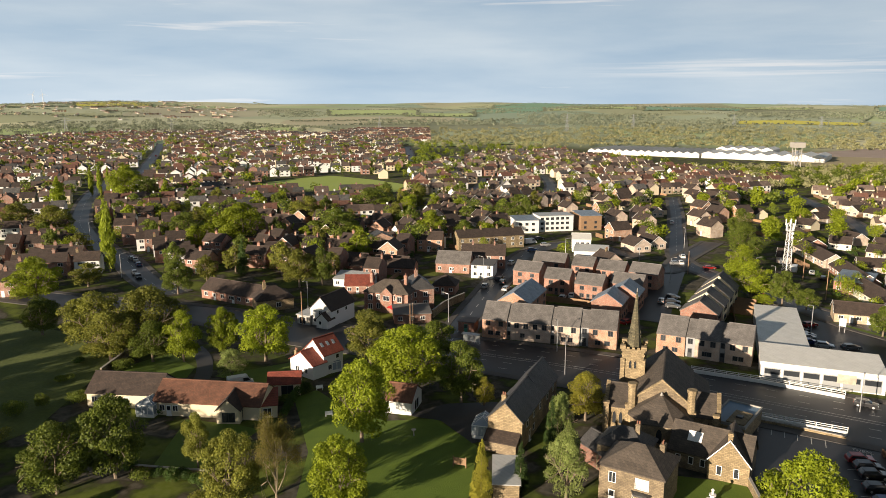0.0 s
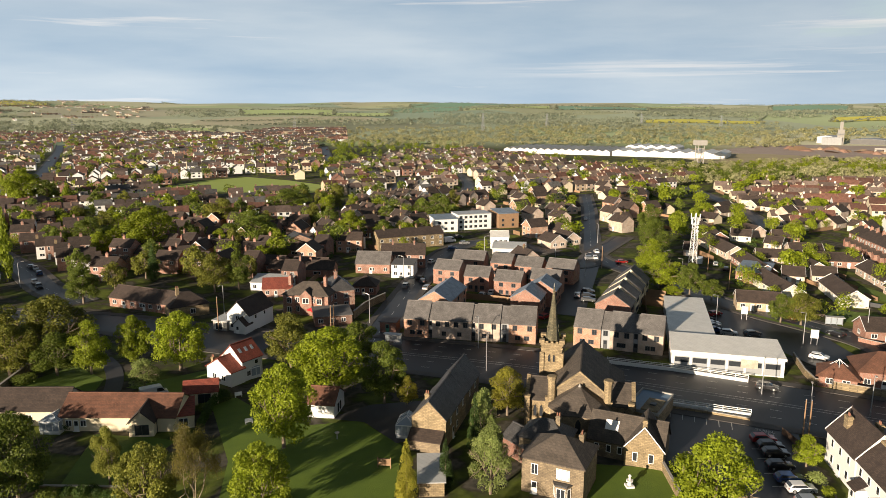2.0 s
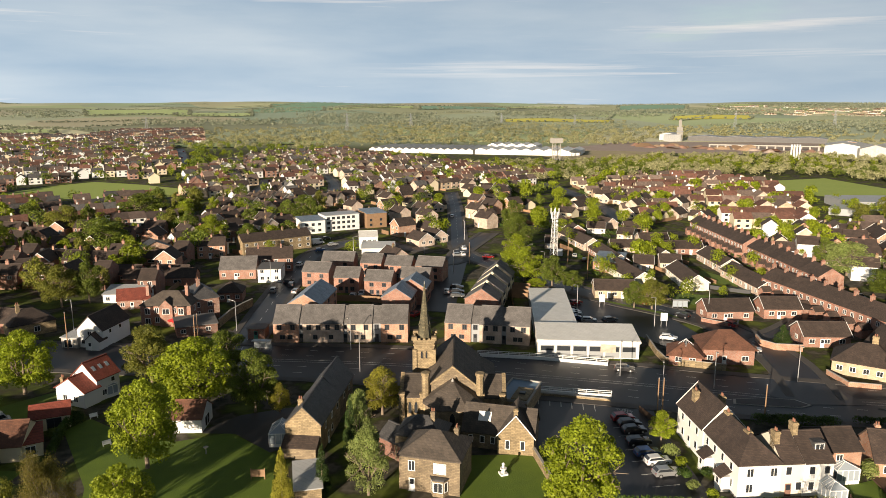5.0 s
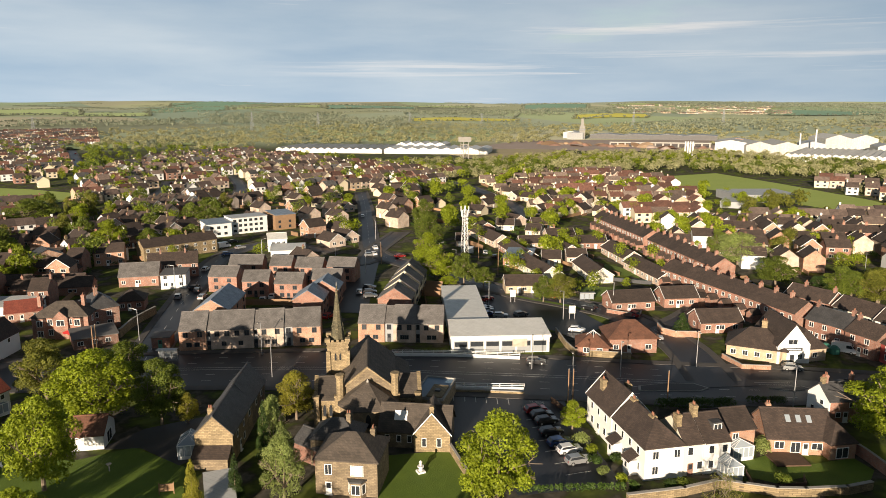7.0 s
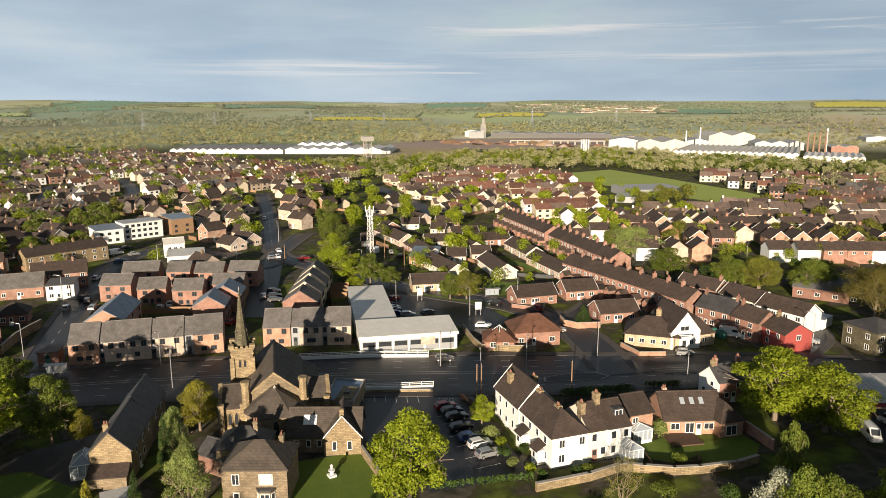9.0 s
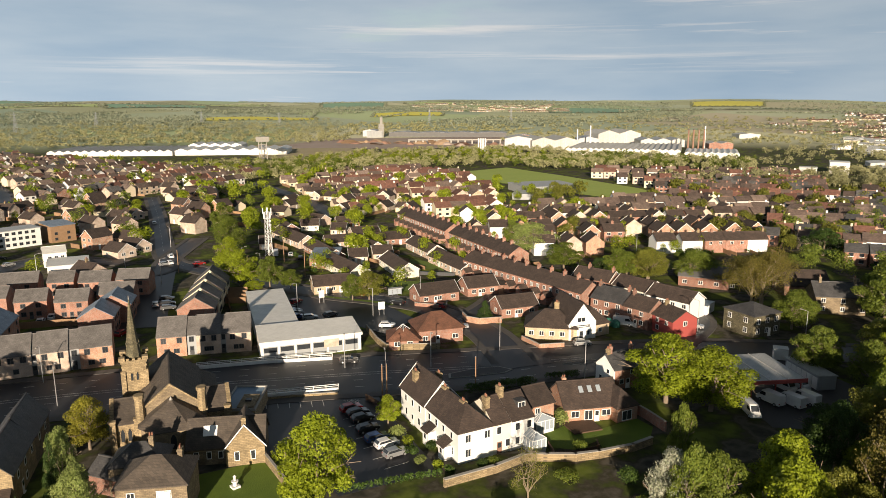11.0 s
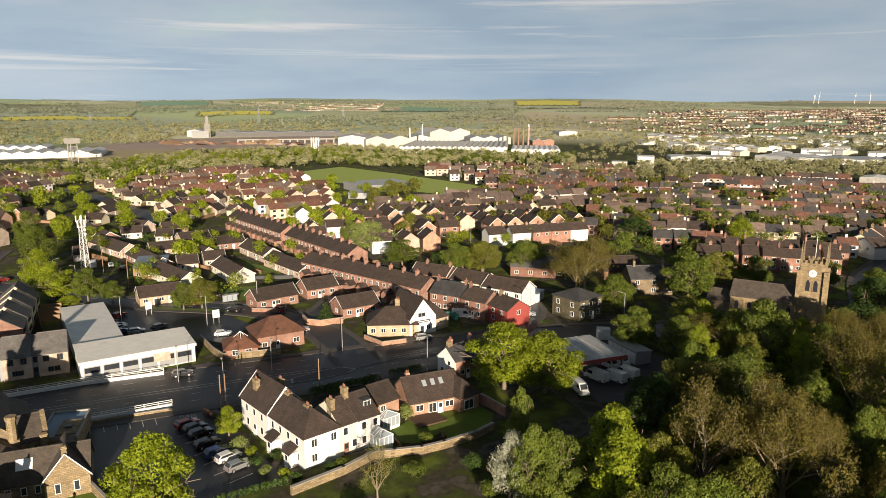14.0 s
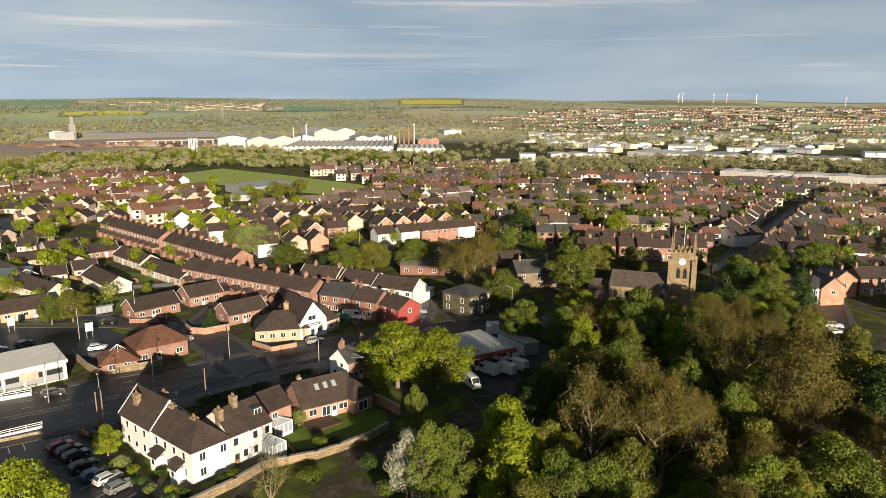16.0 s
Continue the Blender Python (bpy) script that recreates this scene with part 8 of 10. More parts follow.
for t, dx, dy in ((0, 0, -3.03), (-90, -3.03, 0)):
    for o in (-0.9, 0.9):
        lancet(ktower, dx + (o if t == 0 else 0), dy + (o if t else 0), 8.6, t, 1.0, 3.0)
    bm = B()
    rod(bm, (0, 0, 0), (0, -0.12, 0), 0.95, 0.95, 20)
    clock = part("clock_face", bm, UPVC, ktower, "round white clock face")
    clock.matrix_local = pose(dx, dy, 13.3, 0, 0, t)
    bm = box(B(), -0.05, -0.17, -0.05, 0.05, -0.13, 0.75)
    box(bm, -0.05, -0.17, -0.05, 0.5, -0.131, 0.05)
    part("clock_hand", bm, DARKFRAME, clock)
for nm, mesh, mat in (("nave_wall", wall_mesh(16, 9, 5.2, "gx", 3.4), STONE), ("nave_roof", roof_mesh(16, 9, 5.2, "gx", 3.4), STONE_TILE)):
    bmesh.ops.translate(mesh, verts=mesh.verts[:], vec=(-19.2, -4.5, 0))
    part(nm, mesh, mat, kch)
for k in range(5):
    lancet(kch, -17.5 + 3.2 * k, -4.52, 1.6, 0, 1.0, 2.4)
bm = wall_mesh(6, 6, 3.0, "gx", 2.4)
bmesh.ops.translate(bm, verts=bm.verts[:], vec=(-25.4, -3, 0))
part("chancel_wall", bm, STONE_DARK, kch)
bm = roof_mesh(6, 6, 3.0, "gx", 2.4)
bmesh.ops.translate(bm, verts=bm.verts[:], vec=(-25.4, -3, 0))
part("chancel_roof", bm, STONE_TILE, kch)

# ---- the high street behind the parish church ----
def street_fronts(a, b, D, flip, seed):
    """Joined shops and houses along one side of the street, each with its own width, height and wall."""
    rng = random.Random(seed)
    L = math.hypot(b[0] - a[0], b[1] - a[1])
    s = 0.0
    while s < L - 4:
        w = rng.uniform(6, 11)
        p, q = lerp(a, b, s / L), lerp(a, b, min(1.0, (s + w) / L))
        if flip:
            p, q = q, p
        n = max(2, int(w / 3))
        e = rng.choice((5.2, 5.6, 6.0, 4.4))
        house(p, q, D, e, rng.uniform(2.2, 3.0), rng.choice((WHITE, BRICK, BRICK_DARK, PINKISH, CREAM, STONE)), rng.choice((TILE_BROWN, SLATE, TILE_BROWN)), "gx",
              rows_of_windows("f", w, (3.2,), n, 1.2, 1.3, 1.3) + rows_of_windows("f", w, (0.6,), 2, 2.0, 1.7, 1.8) + rows_of_windows("l" if flip else "r", D, (3.2,), 2, 1.0, 1.2, 2.0), [("f", w / 2, DARKFRAME)],
              [(0.6, D / 2, 0.6, 1.0, 1.3)], "old shop house on the high street with a dark roof", "house", "shop_house", "high street fronts", gap=0.0)
        HOUSES.append(((p[0] + q[0]) / 2, (p[1] + q[1]) / 2, 0))
        s += w


PLAIN.append(1)
street_fronts((302.0, 23.5), (352.0, 17.5), 9.0, False, 3)
street_fronts((354.0, 17.0), (398.0, 11.0), 9.0, False, 4)
street_fronts((268.0, 15.5), (298.0, 12.8), 8.5, True, 5)
street_fronts((306.0, 11.0), (352.0, 5.2), 8.5, True, 6)
street_fronts((356.0, 4.6), (400.0, -1.5), 8.5, True, 7)
house((304.5, 30.0), (296.5, 22.5), 14, 4.6, 2.6, WHITE, TILE_BROWN, "gy", [("f", 3.0, 3.0, 1.2, 1.2), ("f", 7.5, 3.0, 1.2, 1.2)], (), (), "white gabled hall at the street corner", "hall", "hall")
house((301.0, 8.0), (297.5, 0.5), 10, 4.4, 0.3, BRICK_ORANGE, FLAT_FELT, "flat", rows_of_windows("f", 8, (0.9,), 3, 1.3, 1.2, 1.5), (), (), "orange brick block with a flat felt roof", "shop", "shop_block")
house((227.0, 2.5), (219.0, -4.0), 8.5, 5.0, 2.6, WHITE, SLATE, "hip", rows_of_windows("f", 10, (0.9, 3.2), 3, 1.2, 1.2, 1.6) + rows_of_windows("r", 8.5, (0.9, 3.2), 2, 1.2, 1.2, 2), [("f", 5.0)], [(5, 4, 0.8, 0.6, 1.3)], "white rendered house with a slate hipped roof")
house((220.5, -7.0), (224.5, -13.0), 9.0, 5.2, 2.8, BRICK_ORANGE, SLATE, "gy", rows_of_windows("l", 9, (0.9, 3.2), 3, 1.1, 1.2, 1.6) + [("f", 3.6, 3.2, 1.2, 1.2)], (), [(3.6, 2.0, 0.6, 0.8, 1.3)], "orange brick house with a slate gable roof", group="houses by the wood")
house((231.0, -10.0), (236.0, -16.5), 9.0, 5.2, 2.8, BRICK_ORANGE, SLATE, "gy", rows_of_windows("l", 9, (0.9, 3.2), 3, 1.1, 1.2, 1.6) + [("f", 4.0, 3.2, 1.2, 1.2)], (), [(4.0, 2.0, 0.6, 0.8, 1.3)], "orange brick house with a slate gable roof", group="houses by the wood")
house((238.0, -17.5), (242.0, -24.0), 8.0, 5.2, 2.6, BRICK, TILE_BROWN, "gx", rows_of_windows("f", 7.6, (0.9, 3.2), 2, 1.3, 1.2, 1.8), [("f", 3.8)], [(0.6, 4.0, 0.6, 1.0, 1.3)], "red brick house with a brown roof", group="houses by the wood")
PLAIN.clear()
for x, y, r, h, k in ((214.0, 66.0, 6.0, 12, "mid"), (222.0, 58.0, 6.5, 12, "olive"), (228.0, 48.0, 6.0, 11, "mid"), (234.0, 58.0, 5.0, 10, "bright"), (216.0, 14.0, 6.5, 13, "mid"), (226.0, 16.0, 5.5, 12, "mid"), (210.0, 14.0, 6.0, 13, "dark"),
                      (218.0, 6.0, 5.0, 12, "olive"), (206.0, -2.0, 6.0, 14, "conifer"), (240.0, 30.0, 4.5, 10, "mid"), (250.0, 6.0, 5.0, 11, "mid"), (258.0, -6.0, 5.0, 11, "dark"), (264.0, -14.0, 5.0, 10, "bright")):
    tree(k, x, y, h, r)

# ---- garage yard with canopy and containers ----
can = tagged(base("forecourt_canopy", 128.5, 59.0, 57.0), "flat grey sheet canopy over a van yard", "canopy")
for k in range(3):
    part("canopy_roof", box(B(), 0, -11.4 + 3.82 * k, 3.9 + 0.02 * k, 14.5, -11.4 + 3.82 * k + 3.7, 4.2), METAL_GREY, can)
    part("roof_edge", box(B(), -0.05, -11.4 + 3.82 * k + 3.7, 3.9, 14.5, -11.4 + 3.82 * k + 3.82, 4.34), METAL_WHITE, can)
part("canopy_fascia", box(B(), -0.2, -11.5, 3.5, -0.05, 0.15, 4.3), RED_PAINT, can)
for x in (0.8, 7.2, 13.6):
    for y in (-10.8, -5.5, -0.5):
        part("column", rod(B(), (x, y, -0.1), (x, y, 3.9), 0.14, 0.14, 8), RED_PAINT if x < 1 else GALV, can)


def container(x, y, turn, L=7.0, mat=None, label="white steel storage container"):
    c = tagged(base("storage_container", x, y, turn), label, "container")
    bm = B()
    box(bm, 0, 0, 0.05, L, 2.4, 2.6)
    for k in range(int(L / 0.5)):
        box(bm, k * 0.5 + 0.1, -0.05, 0.2, k * 0.5 + 0.35, 0.0, 2.45)
    part("shell", bm, mat or WHITE_METAL, c)
    part("rail", box(B(), -0.06, -0.07, 2.604, L + 0.06, 2.47, 2.72), GALV, c)
    return c


row = tagged(base("storage_shed", 144.0, 52.9, 57.9), "long low shed with white panel doors", "shed")
part("shell", box(B(), 0, -4.0, -0.1, 10.7, 0, 2.9), GREY_CLAD, row)
part("roof", slab(B(), [(-0.2, -4.2, 3.0), (10.9, -4.2, 3.0), (10.9, 0.3, 3.3), (-0.2, 0.3, 3.3)], 0.15), METAL_GREY, row)
for k in range(6):
    part("panel_door", box(B(), 0.3 + 1.7 * k, 0.0, 0.1, 1.8 + 1.7 * k, 0.07, 2.6), WHITE_METAL, row)
container(154.7, 66.8, -60, 3.0)
container(174.5, 94.2, 10, 6.0)


# ---- ground kept clear for the things built one by one ----
CLEAR += [
    [(2.2, 154.8), (37.0, 178.8), (69.1, 188.9), (84.8, 210.1), (103.1, 233.0), (114.2, 210.5), (114.0, 187.7), (106.0, 135.8), (152.2, 137.3), (173.1, 124.3), (156.2, 99.3), (160.6, 86.9), (146.1, 64.7), (79.6, 32.1), (-4.6, 85.1)],
    [(-60.5, 133.7), (-41.2, 188.3), (-23.8, 199.7), (-3.8, 194.0), (15.7, 252.3), (49.8, 283.8), (67.2, 252.5), (80.1, 235.1), (77.6, 188.7), (122.7, 188.8), (56.2, 80.2), (-56.0, 80.1), (-122.8, 133.5), (-122.2, 188.1)],
    [(-142.4, 518.2), (-121.5, 577.1), (-93.8, 606.8), (-56.2, 568.5), (-20.5, 523.0), (-31.1, 461.7), (-53.3, 461.5), (-100.7, 476.7)],
    [(380.7, 430.4), (461.5, 451.3), (443.0, 372.8), (414.2, 279.2), (385.2, 230.5), (344.4, 227.9), (347.4, 278.6), (359.4, 330.0), (346.6, 376.5)],
    [(365.7, 356.8), (426.5, 328.3), (325.3, 249.2), (282.8, 275.1)],
    [(118.9, 55.1), (168.4, 73.1), (211.9, 84.1), (228.0, 68.0), (232.0, 44.0), (226.0, 14.0), (248.0, -4.0), (246.0, -24.0), (208.7, -26.5), (179.9, -23.4), (86.3, -17.3), (61.9, 30.5)],
    [(79.0, 205.2), (177.1, 433.2), (195.9, 421.8), (132.1, 273.9), (120.8, 206.4), (105.8, 180.7)],
    [(27.8, 309.1), (40.2, 397.2), (95.6, 409.1), (77.1, 316.4)],
    [(528.0, 66.0), (620.0, 68.0), (610.0, -75.0), (525.0, -70.0)],
    [(150.0, 800.0), (160.0, 960.0), (420.0, 860.0), (400.0, 690.0), (330.0, 700.0)],
]

OPEN += [CLEAR[2], CLEAR[3], CLEAR[-2], CLEAR[-1]]
# estates of bungalows and houses round the mast
mid_houses(lots([(160.1, 331.3), (233.8, 398.8), (263.3, 363.9), (217.9, 255.1), (209.1, 270.0), (188.2, 309.7)], -62, 18, 12, seed=3), ["bungalow_cream", "semi_pale", "bungalow_gable"], 3)
mid_houses(lots([(75.5, 252.5), (107.9, 376.3), (149.4, 448.4), (202.5, 463.4), (149.6, 309.7), (104.4, 252.6), (90.9, 243.6)], 20, 15, 12, seed=4), ["bungalow_cream", "bungalow_gable", "semi_pale", "semi_gable"], 4)
mid_houses(lots([(-22.6, 295.7), (5.9, 462.0), (77.5, 447.9), (68.2, 392.9), (36.0, 386.3), (27.1, 316.2), (-5.5, 283.6)], 35, 15.5, 10.5, seed=5), ["semi", "semi_pale", "semi_white", "bungalow_gable"], 5)
mid_houses(lots([(-90.2, 242.9), (-99.6, 338.7), (-66.0, 365.5), (-23.0, 339.1), (-5.5, 283.6), (-17.5, 226.8), (-43.1, 234.6), (-60.4, 243.0)], -15, 17, 10.5, seed=6, break_p=0.15), ["semi", "semi_gable", "bungalow", "terrace_dark"], 6)
mid_houses(lots([(-156.8, 226.3), (-190.8, 308.1), (-179.0, 355.6), (-144.6, 396.1), (-106.4, 295.3), (-96.2, 242.8), (-117.9, 226.5), (-129.2, 199.4)], 15, 19, 10, seed=7, break_p=0.15), ["semi", "semi_white", "terrace_dark"], 7)
mid_houses(lots([(190.7, 209.0), (239.6, 251.3), (291.5, 219.5), (314.6, 153.9), (268.9, 125.0), (246.5, 138.8), (230.4, 159.9), (201.3, 166.8), (198.2, 191.6)], -35, 18, 9.5, seed=8), ["semi", "semi_white", "semi_pale", "semi_gable", "semi_pale"], 8)
mid_houses(lots([(269.0, 8.7), (333.2, -1.2), (335.2, -31.8), (299.9, -51.6), (226.8, -40.7), (212.9, -13.6), (227.4, -5.5)], -75, 18, 9, seed=9), ["semi", "semi_white", "terrace"], 9)
mid_houses(lots([(237.2, 70.8), (281.7, 72.6), (301.7, 33.5), (272.3, 22.0), (252.6, 40.6)], -72, 17, 7, seed=10), ["terrace", "terrace_dark", "semi"], 10)

for k, (x, y) in enumerate([(77.6, 280.2), (81.6, 270.0), (91.2, 239.5), (56.9, 240.5), (69.0, 238.5), (112.0, 299.0), (112.4, 283.7), (94.4, 328.4), (110.0, 369.8), (133.0, 407.6), (126.4, 456.7), (124.2, 339.9), (138.5, 363.7), (150.3, 354.1),
                            (135.4, 317.3), (84.3, 341.9), (95.4, 428.3), (108.4, 428.2), (89.9, 457.0), (160.4, 456.5), (157.0, 427.9), (164.5, 407.3), (161.8, 363.6), (99.0, 352.0), (88.0, 306.0), (76.0, 303.0), (103.0, 390.0), (91.0, 400.0), (120.0, 428.0), (104.0, 408.0),
                            (72.0, 352.0), (66.0, 372.0), (58.0, 352.0), (84.0, 368.0)]):
    if not near_road(x, y, 3.5):
        put_house(("bungalow_gable", "semi_gable", "bungalow_cream", "semi_pale")[k % 4], x, y, (18, 200, 105, -70)[k * 7 % 4])
        HOUSES.append((x, y, 18))
# farther streets
far_houses("distant_houses", lots([(258.0, 402.4), (331.0, 481.7), (371.0, 436.3), (325.0, 326.5), (261.7, 258.2), (231.2, 262.4), (222.2, 312.1)], -20, 21, 9, seed=11), "dense estate of pale brick houses with red-brown roofs", walls=(6, 3, 4, 6, 5), roofs=(TILE_FAR_RED, TILE_FAR_RED, TILE_FAR_LIT), seed=11, cross=0.3)
far_houses("distant_houses", lots([(217.9, 255.1), (255.4, 255.8), (314.3, 237.0), (363.0, 244.0), (365.3, 224.8), (389.1, 150.1), (327.1, 124.9), (314.6, 153.9), (287.4, 216.3), (236.2, 247.6)], -35, 19, 8.8, seed=12), "rows of brick houses with pale gables", walls=(3, 4, 5, 6, 4), roofs=(TILE_FAR, TILE_FAR_LIT, TILE_FAR), seed=12, cross=0.25)
far_houses("distant_houses", lots([(326.6, 248.4), (379.7, 271.0), (430.8, 262.3), (509.1, 198.6), (392.9, 151.6), (367.9, 223.2)], -62, 21, 5.6, 0.03, seed=13, break_p=0.03), "tight rows of dark-roofed brick terraces", L=5.8, D=7.5, walls=(0, 1, 1), seed=13, chim=0.95)
far_houses("distant_houses", lots([(403.2, 314.7), (462.6, 351.3), (511.2, 303.4), (553.0, 252.1), (560.6, 219.5), (502.9, 196.1), (430.8, 262.3), (399.6, 281.3)], -50, 28, 10, seed=14), "estate houses beyond the park", walls=(3, 6, 5, 4), roofs=(TILE_FAR, TILE_FAR_LIT, TILE_FAR_RED), seed=14)
far_houses("distant_houses", lots([(268.5, 124.9), (363.3, 162.1), (433.8, 134.9), (495.3, 47.2), (510.8, -45.2), (501.8, -107.9), (309.0, -69.4), (341.3, -30.7), (331.0, 3.1), (298.9, 14.3), (296.4, 43.8), (273.1, 84.2)], -66, 19, 7.2, seed=15), "packed streets of brick houses and brown roofs", L=7, walls=(0, 2, 4, 6, 5), roofs=(TILE_FAR, TILE_FAR_LIT, TILE_FAR_RED, SLATE), seed=15, chim=0.8)
far_houses("distant_houses", lots([(417.5, 166.8), (485.5, 159.6), (566.0, 87.1), (562.2, -49.1), (583.2, -124.2), (496.2, -106.8), (507.7, -44.9), (492.1, 46.9)], -72, 30, 8, seed=16), "far rows of brick houses before the factories", walls=(0, 6, 4, 4), seed=16)
far_houses("distant_houses", lots([(-34.8, 461.7), (-22.9, 651.6), (43.9, 842.5), (177.1, 874.7), (189.5, 756.3), (195.4, 653.7), (154.2, 463.0), (76.5, 442.3), (5.8, 453.1)], 22, 26, 9.8, seed=17), "suburb of brick houses with pale gables", walls=(0, 3, 4, 4, 5, 6), roofs=(TILE_FAR, TILE_FAR_LIT, TILE_FAR_LIT, TILE_FAR_RED, TILE_FAR_GREY), seed=17, cross=0.35)
far_houses("distant_houses", lots([(150.5, 463.0), (195.4, 653.7), (207.0, 625.5), (241.0, 553.5), (262.0, 533.1), (224.9, 463.5), (198.7, 454.4)], 20, 22, 9.5, seed=18), "small houses before the tree belt", walls=(0, 6, 4, 5), roofs=(TILE_FAR, TILE_FAR_LIT, TILE_FAR_RED), seed=18)
far_houses("distant_houses", lots([(-440.3, 508.4), (-800.6, 979.4), (-748.8, 1210.7), (-644.3, 1400.2), (-442.0, 1460.9), (-239.6, 1356.5), (-81.2, 1223.1), (-36.1, 841.5), (-42.0, 559.7), (-95.4, 617.2), (-145.5, 529.7), (-167.5, 460.7), (-202.5, 432.3), (-236.4, 374.3)], 15, 34, 9.8, seed=19, break_p=0.14), "wide suburb of brick and white houses", walls=(0, 1, 4, 4, 5), seed=19, cross=0.3)
far_houses("distant_houses", lots([(-249.0, 282.5), (-396.5, 474.6), (-230.4, 364.6), (-205.7, 424.4), (-144.5, 510.7), (-123.3, 461.0), (-68.0, 461.4), (-34.8, 461.7), (-23.6, 347.6), (-66.0, 365.5), (-100.5, 342.0), (-143.0, 391.7), (-180.8, 359.2), (-192.4, 310.9)], 18, 23, 7.6, seed=20, break_p=0.12), "streets of red brick terraces and semis", L=7.5, walls=(0, 0, 1, 4, 4), seed=20, chim=0.8)
far_houses("distant_houses", lots([(-227.1, 1285.0), (-173.4, 1528.3), (-29.1, 1531.6), (-23.3, 1224.2), (-50.2, 990.7)], 10, 40, 10, seed=21), "far houses on the hill road", walls=(0, 4, 3), seed=21)
far_houses("distant_houses", lots([(221.5, 448.9), (322.1, 514.4), (390.4, 480.3), (230.2, 310.1), (196.9, 310.0), (199.0, 376.9)], -15, 17, 11, seed=22), "bungalows by the tree belt", eaves=3.0, walls=(5, 3, 6), roofs=(TILE_FAR, TILE_FAR_LIT, TILE_FAR_RED), seed=22)
# towns on the hills
def hill_town(poly, n, seed, label):
    rng = random.Random(seed)
    spots = []
    for x, y, h, r in scatter(poly, n // 4, seed=seed):
        turn = 40 * noise.noise((x / 400, y / 400, seed)) - 60 + rng.choice((0, 0, 90))
        for k in range(rng.randrange(4, 9)):
            spots.append((x + 8.5 * k * math.cos(radians(turn)), y + 8.5 * k * math.sin(radians(turn)), turn))
    far_houses("hill_town", spots, label, L=6, D=5.5, eaves=3.2, rise=1.8, walls=(6, 3, 6, 5, 4), roofs=(TILE_FAR_LIT, TILE_FAR_RED, TILE_FAR), seed=seed, vary=0.2)
    grove("hill_town_trees", scatter(poly, int(n * 1.0), (4, 8), (0.5, 0.8), seed=seed + 1), "mid", "trees among the houses of the hill town", 22, seed=seed)


hill_town([(1369.3, 678.9), (1797.6, 722.3), (2622.5, 614.3), (3275.5, 291.7), (3194.1, -481.8), (1445.8, -221.9), (1362.1, 118.7), (1145.6, 359.7)], 2600, 23, "distant town spread over the hillside")
hill_town([(1482.8, 1990.1), (2332.2, 2756.8), (2669.2, 2270.1), (1914.7, 1603.6), (1410.7, 1566.3)], 320, 24, "small hill village far off")
hill_town([(-1607.5, 2315.6), (-2433.6, 4411.8), (-1924.0, 5074.3), (-889.1, 3294.6), (-613.3, 2144.0), (-925.1, 2015.3)], 800, 25, "distant valley town")

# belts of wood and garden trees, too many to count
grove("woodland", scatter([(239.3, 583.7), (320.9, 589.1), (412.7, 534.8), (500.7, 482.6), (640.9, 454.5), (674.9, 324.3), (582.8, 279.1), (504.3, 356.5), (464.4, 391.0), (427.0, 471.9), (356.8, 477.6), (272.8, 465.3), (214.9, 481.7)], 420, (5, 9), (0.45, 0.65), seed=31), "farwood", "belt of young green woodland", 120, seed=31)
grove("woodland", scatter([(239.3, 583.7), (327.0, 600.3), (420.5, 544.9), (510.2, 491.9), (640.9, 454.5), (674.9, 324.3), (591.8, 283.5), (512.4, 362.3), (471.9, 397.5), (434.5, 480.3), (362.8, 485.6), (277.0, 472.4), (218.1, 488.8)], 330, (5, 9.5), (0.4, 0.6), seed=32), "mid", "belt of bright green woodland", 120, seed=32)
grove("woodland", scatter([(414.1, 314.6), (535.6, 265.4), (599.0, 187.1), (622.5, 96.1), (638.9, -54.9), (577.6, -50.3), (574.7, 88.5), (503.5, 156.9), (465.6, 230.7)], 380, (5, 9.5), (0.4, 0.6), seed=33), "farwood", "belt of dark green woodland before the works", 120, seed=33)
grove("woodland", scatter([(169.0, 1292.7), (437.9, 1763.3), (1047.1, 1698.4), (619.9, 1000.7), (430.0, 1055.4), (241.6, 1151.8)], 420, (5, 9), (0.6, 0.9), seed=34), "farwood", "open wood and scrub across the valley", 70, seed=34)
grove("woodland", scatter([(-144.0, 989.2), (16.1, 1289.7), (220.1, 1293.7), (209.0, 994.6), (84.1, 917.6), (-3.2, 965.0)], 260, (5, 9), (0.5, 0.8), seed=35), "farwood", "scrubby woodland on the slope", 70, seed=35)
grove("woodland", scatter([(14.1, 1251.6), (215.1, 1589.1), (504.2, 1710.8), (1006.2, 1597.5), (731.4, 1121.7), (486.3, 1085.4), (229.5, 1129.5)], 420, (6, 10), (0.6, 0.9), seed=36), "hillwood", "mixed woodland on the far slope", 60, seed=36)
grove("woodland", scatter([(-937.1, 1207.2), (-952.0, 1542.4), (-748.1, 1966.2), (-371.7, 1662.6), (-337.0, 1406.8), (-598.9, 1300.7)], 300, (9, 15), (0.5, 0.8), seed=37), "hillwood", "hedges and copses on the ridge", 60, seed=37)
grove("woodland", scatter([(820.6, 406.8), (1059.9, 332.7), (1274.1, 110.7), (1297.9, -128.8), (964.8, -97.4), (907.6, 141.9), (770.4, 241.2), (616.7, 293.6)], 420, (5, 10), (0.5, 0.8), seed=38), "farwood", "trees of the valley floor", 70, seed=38)
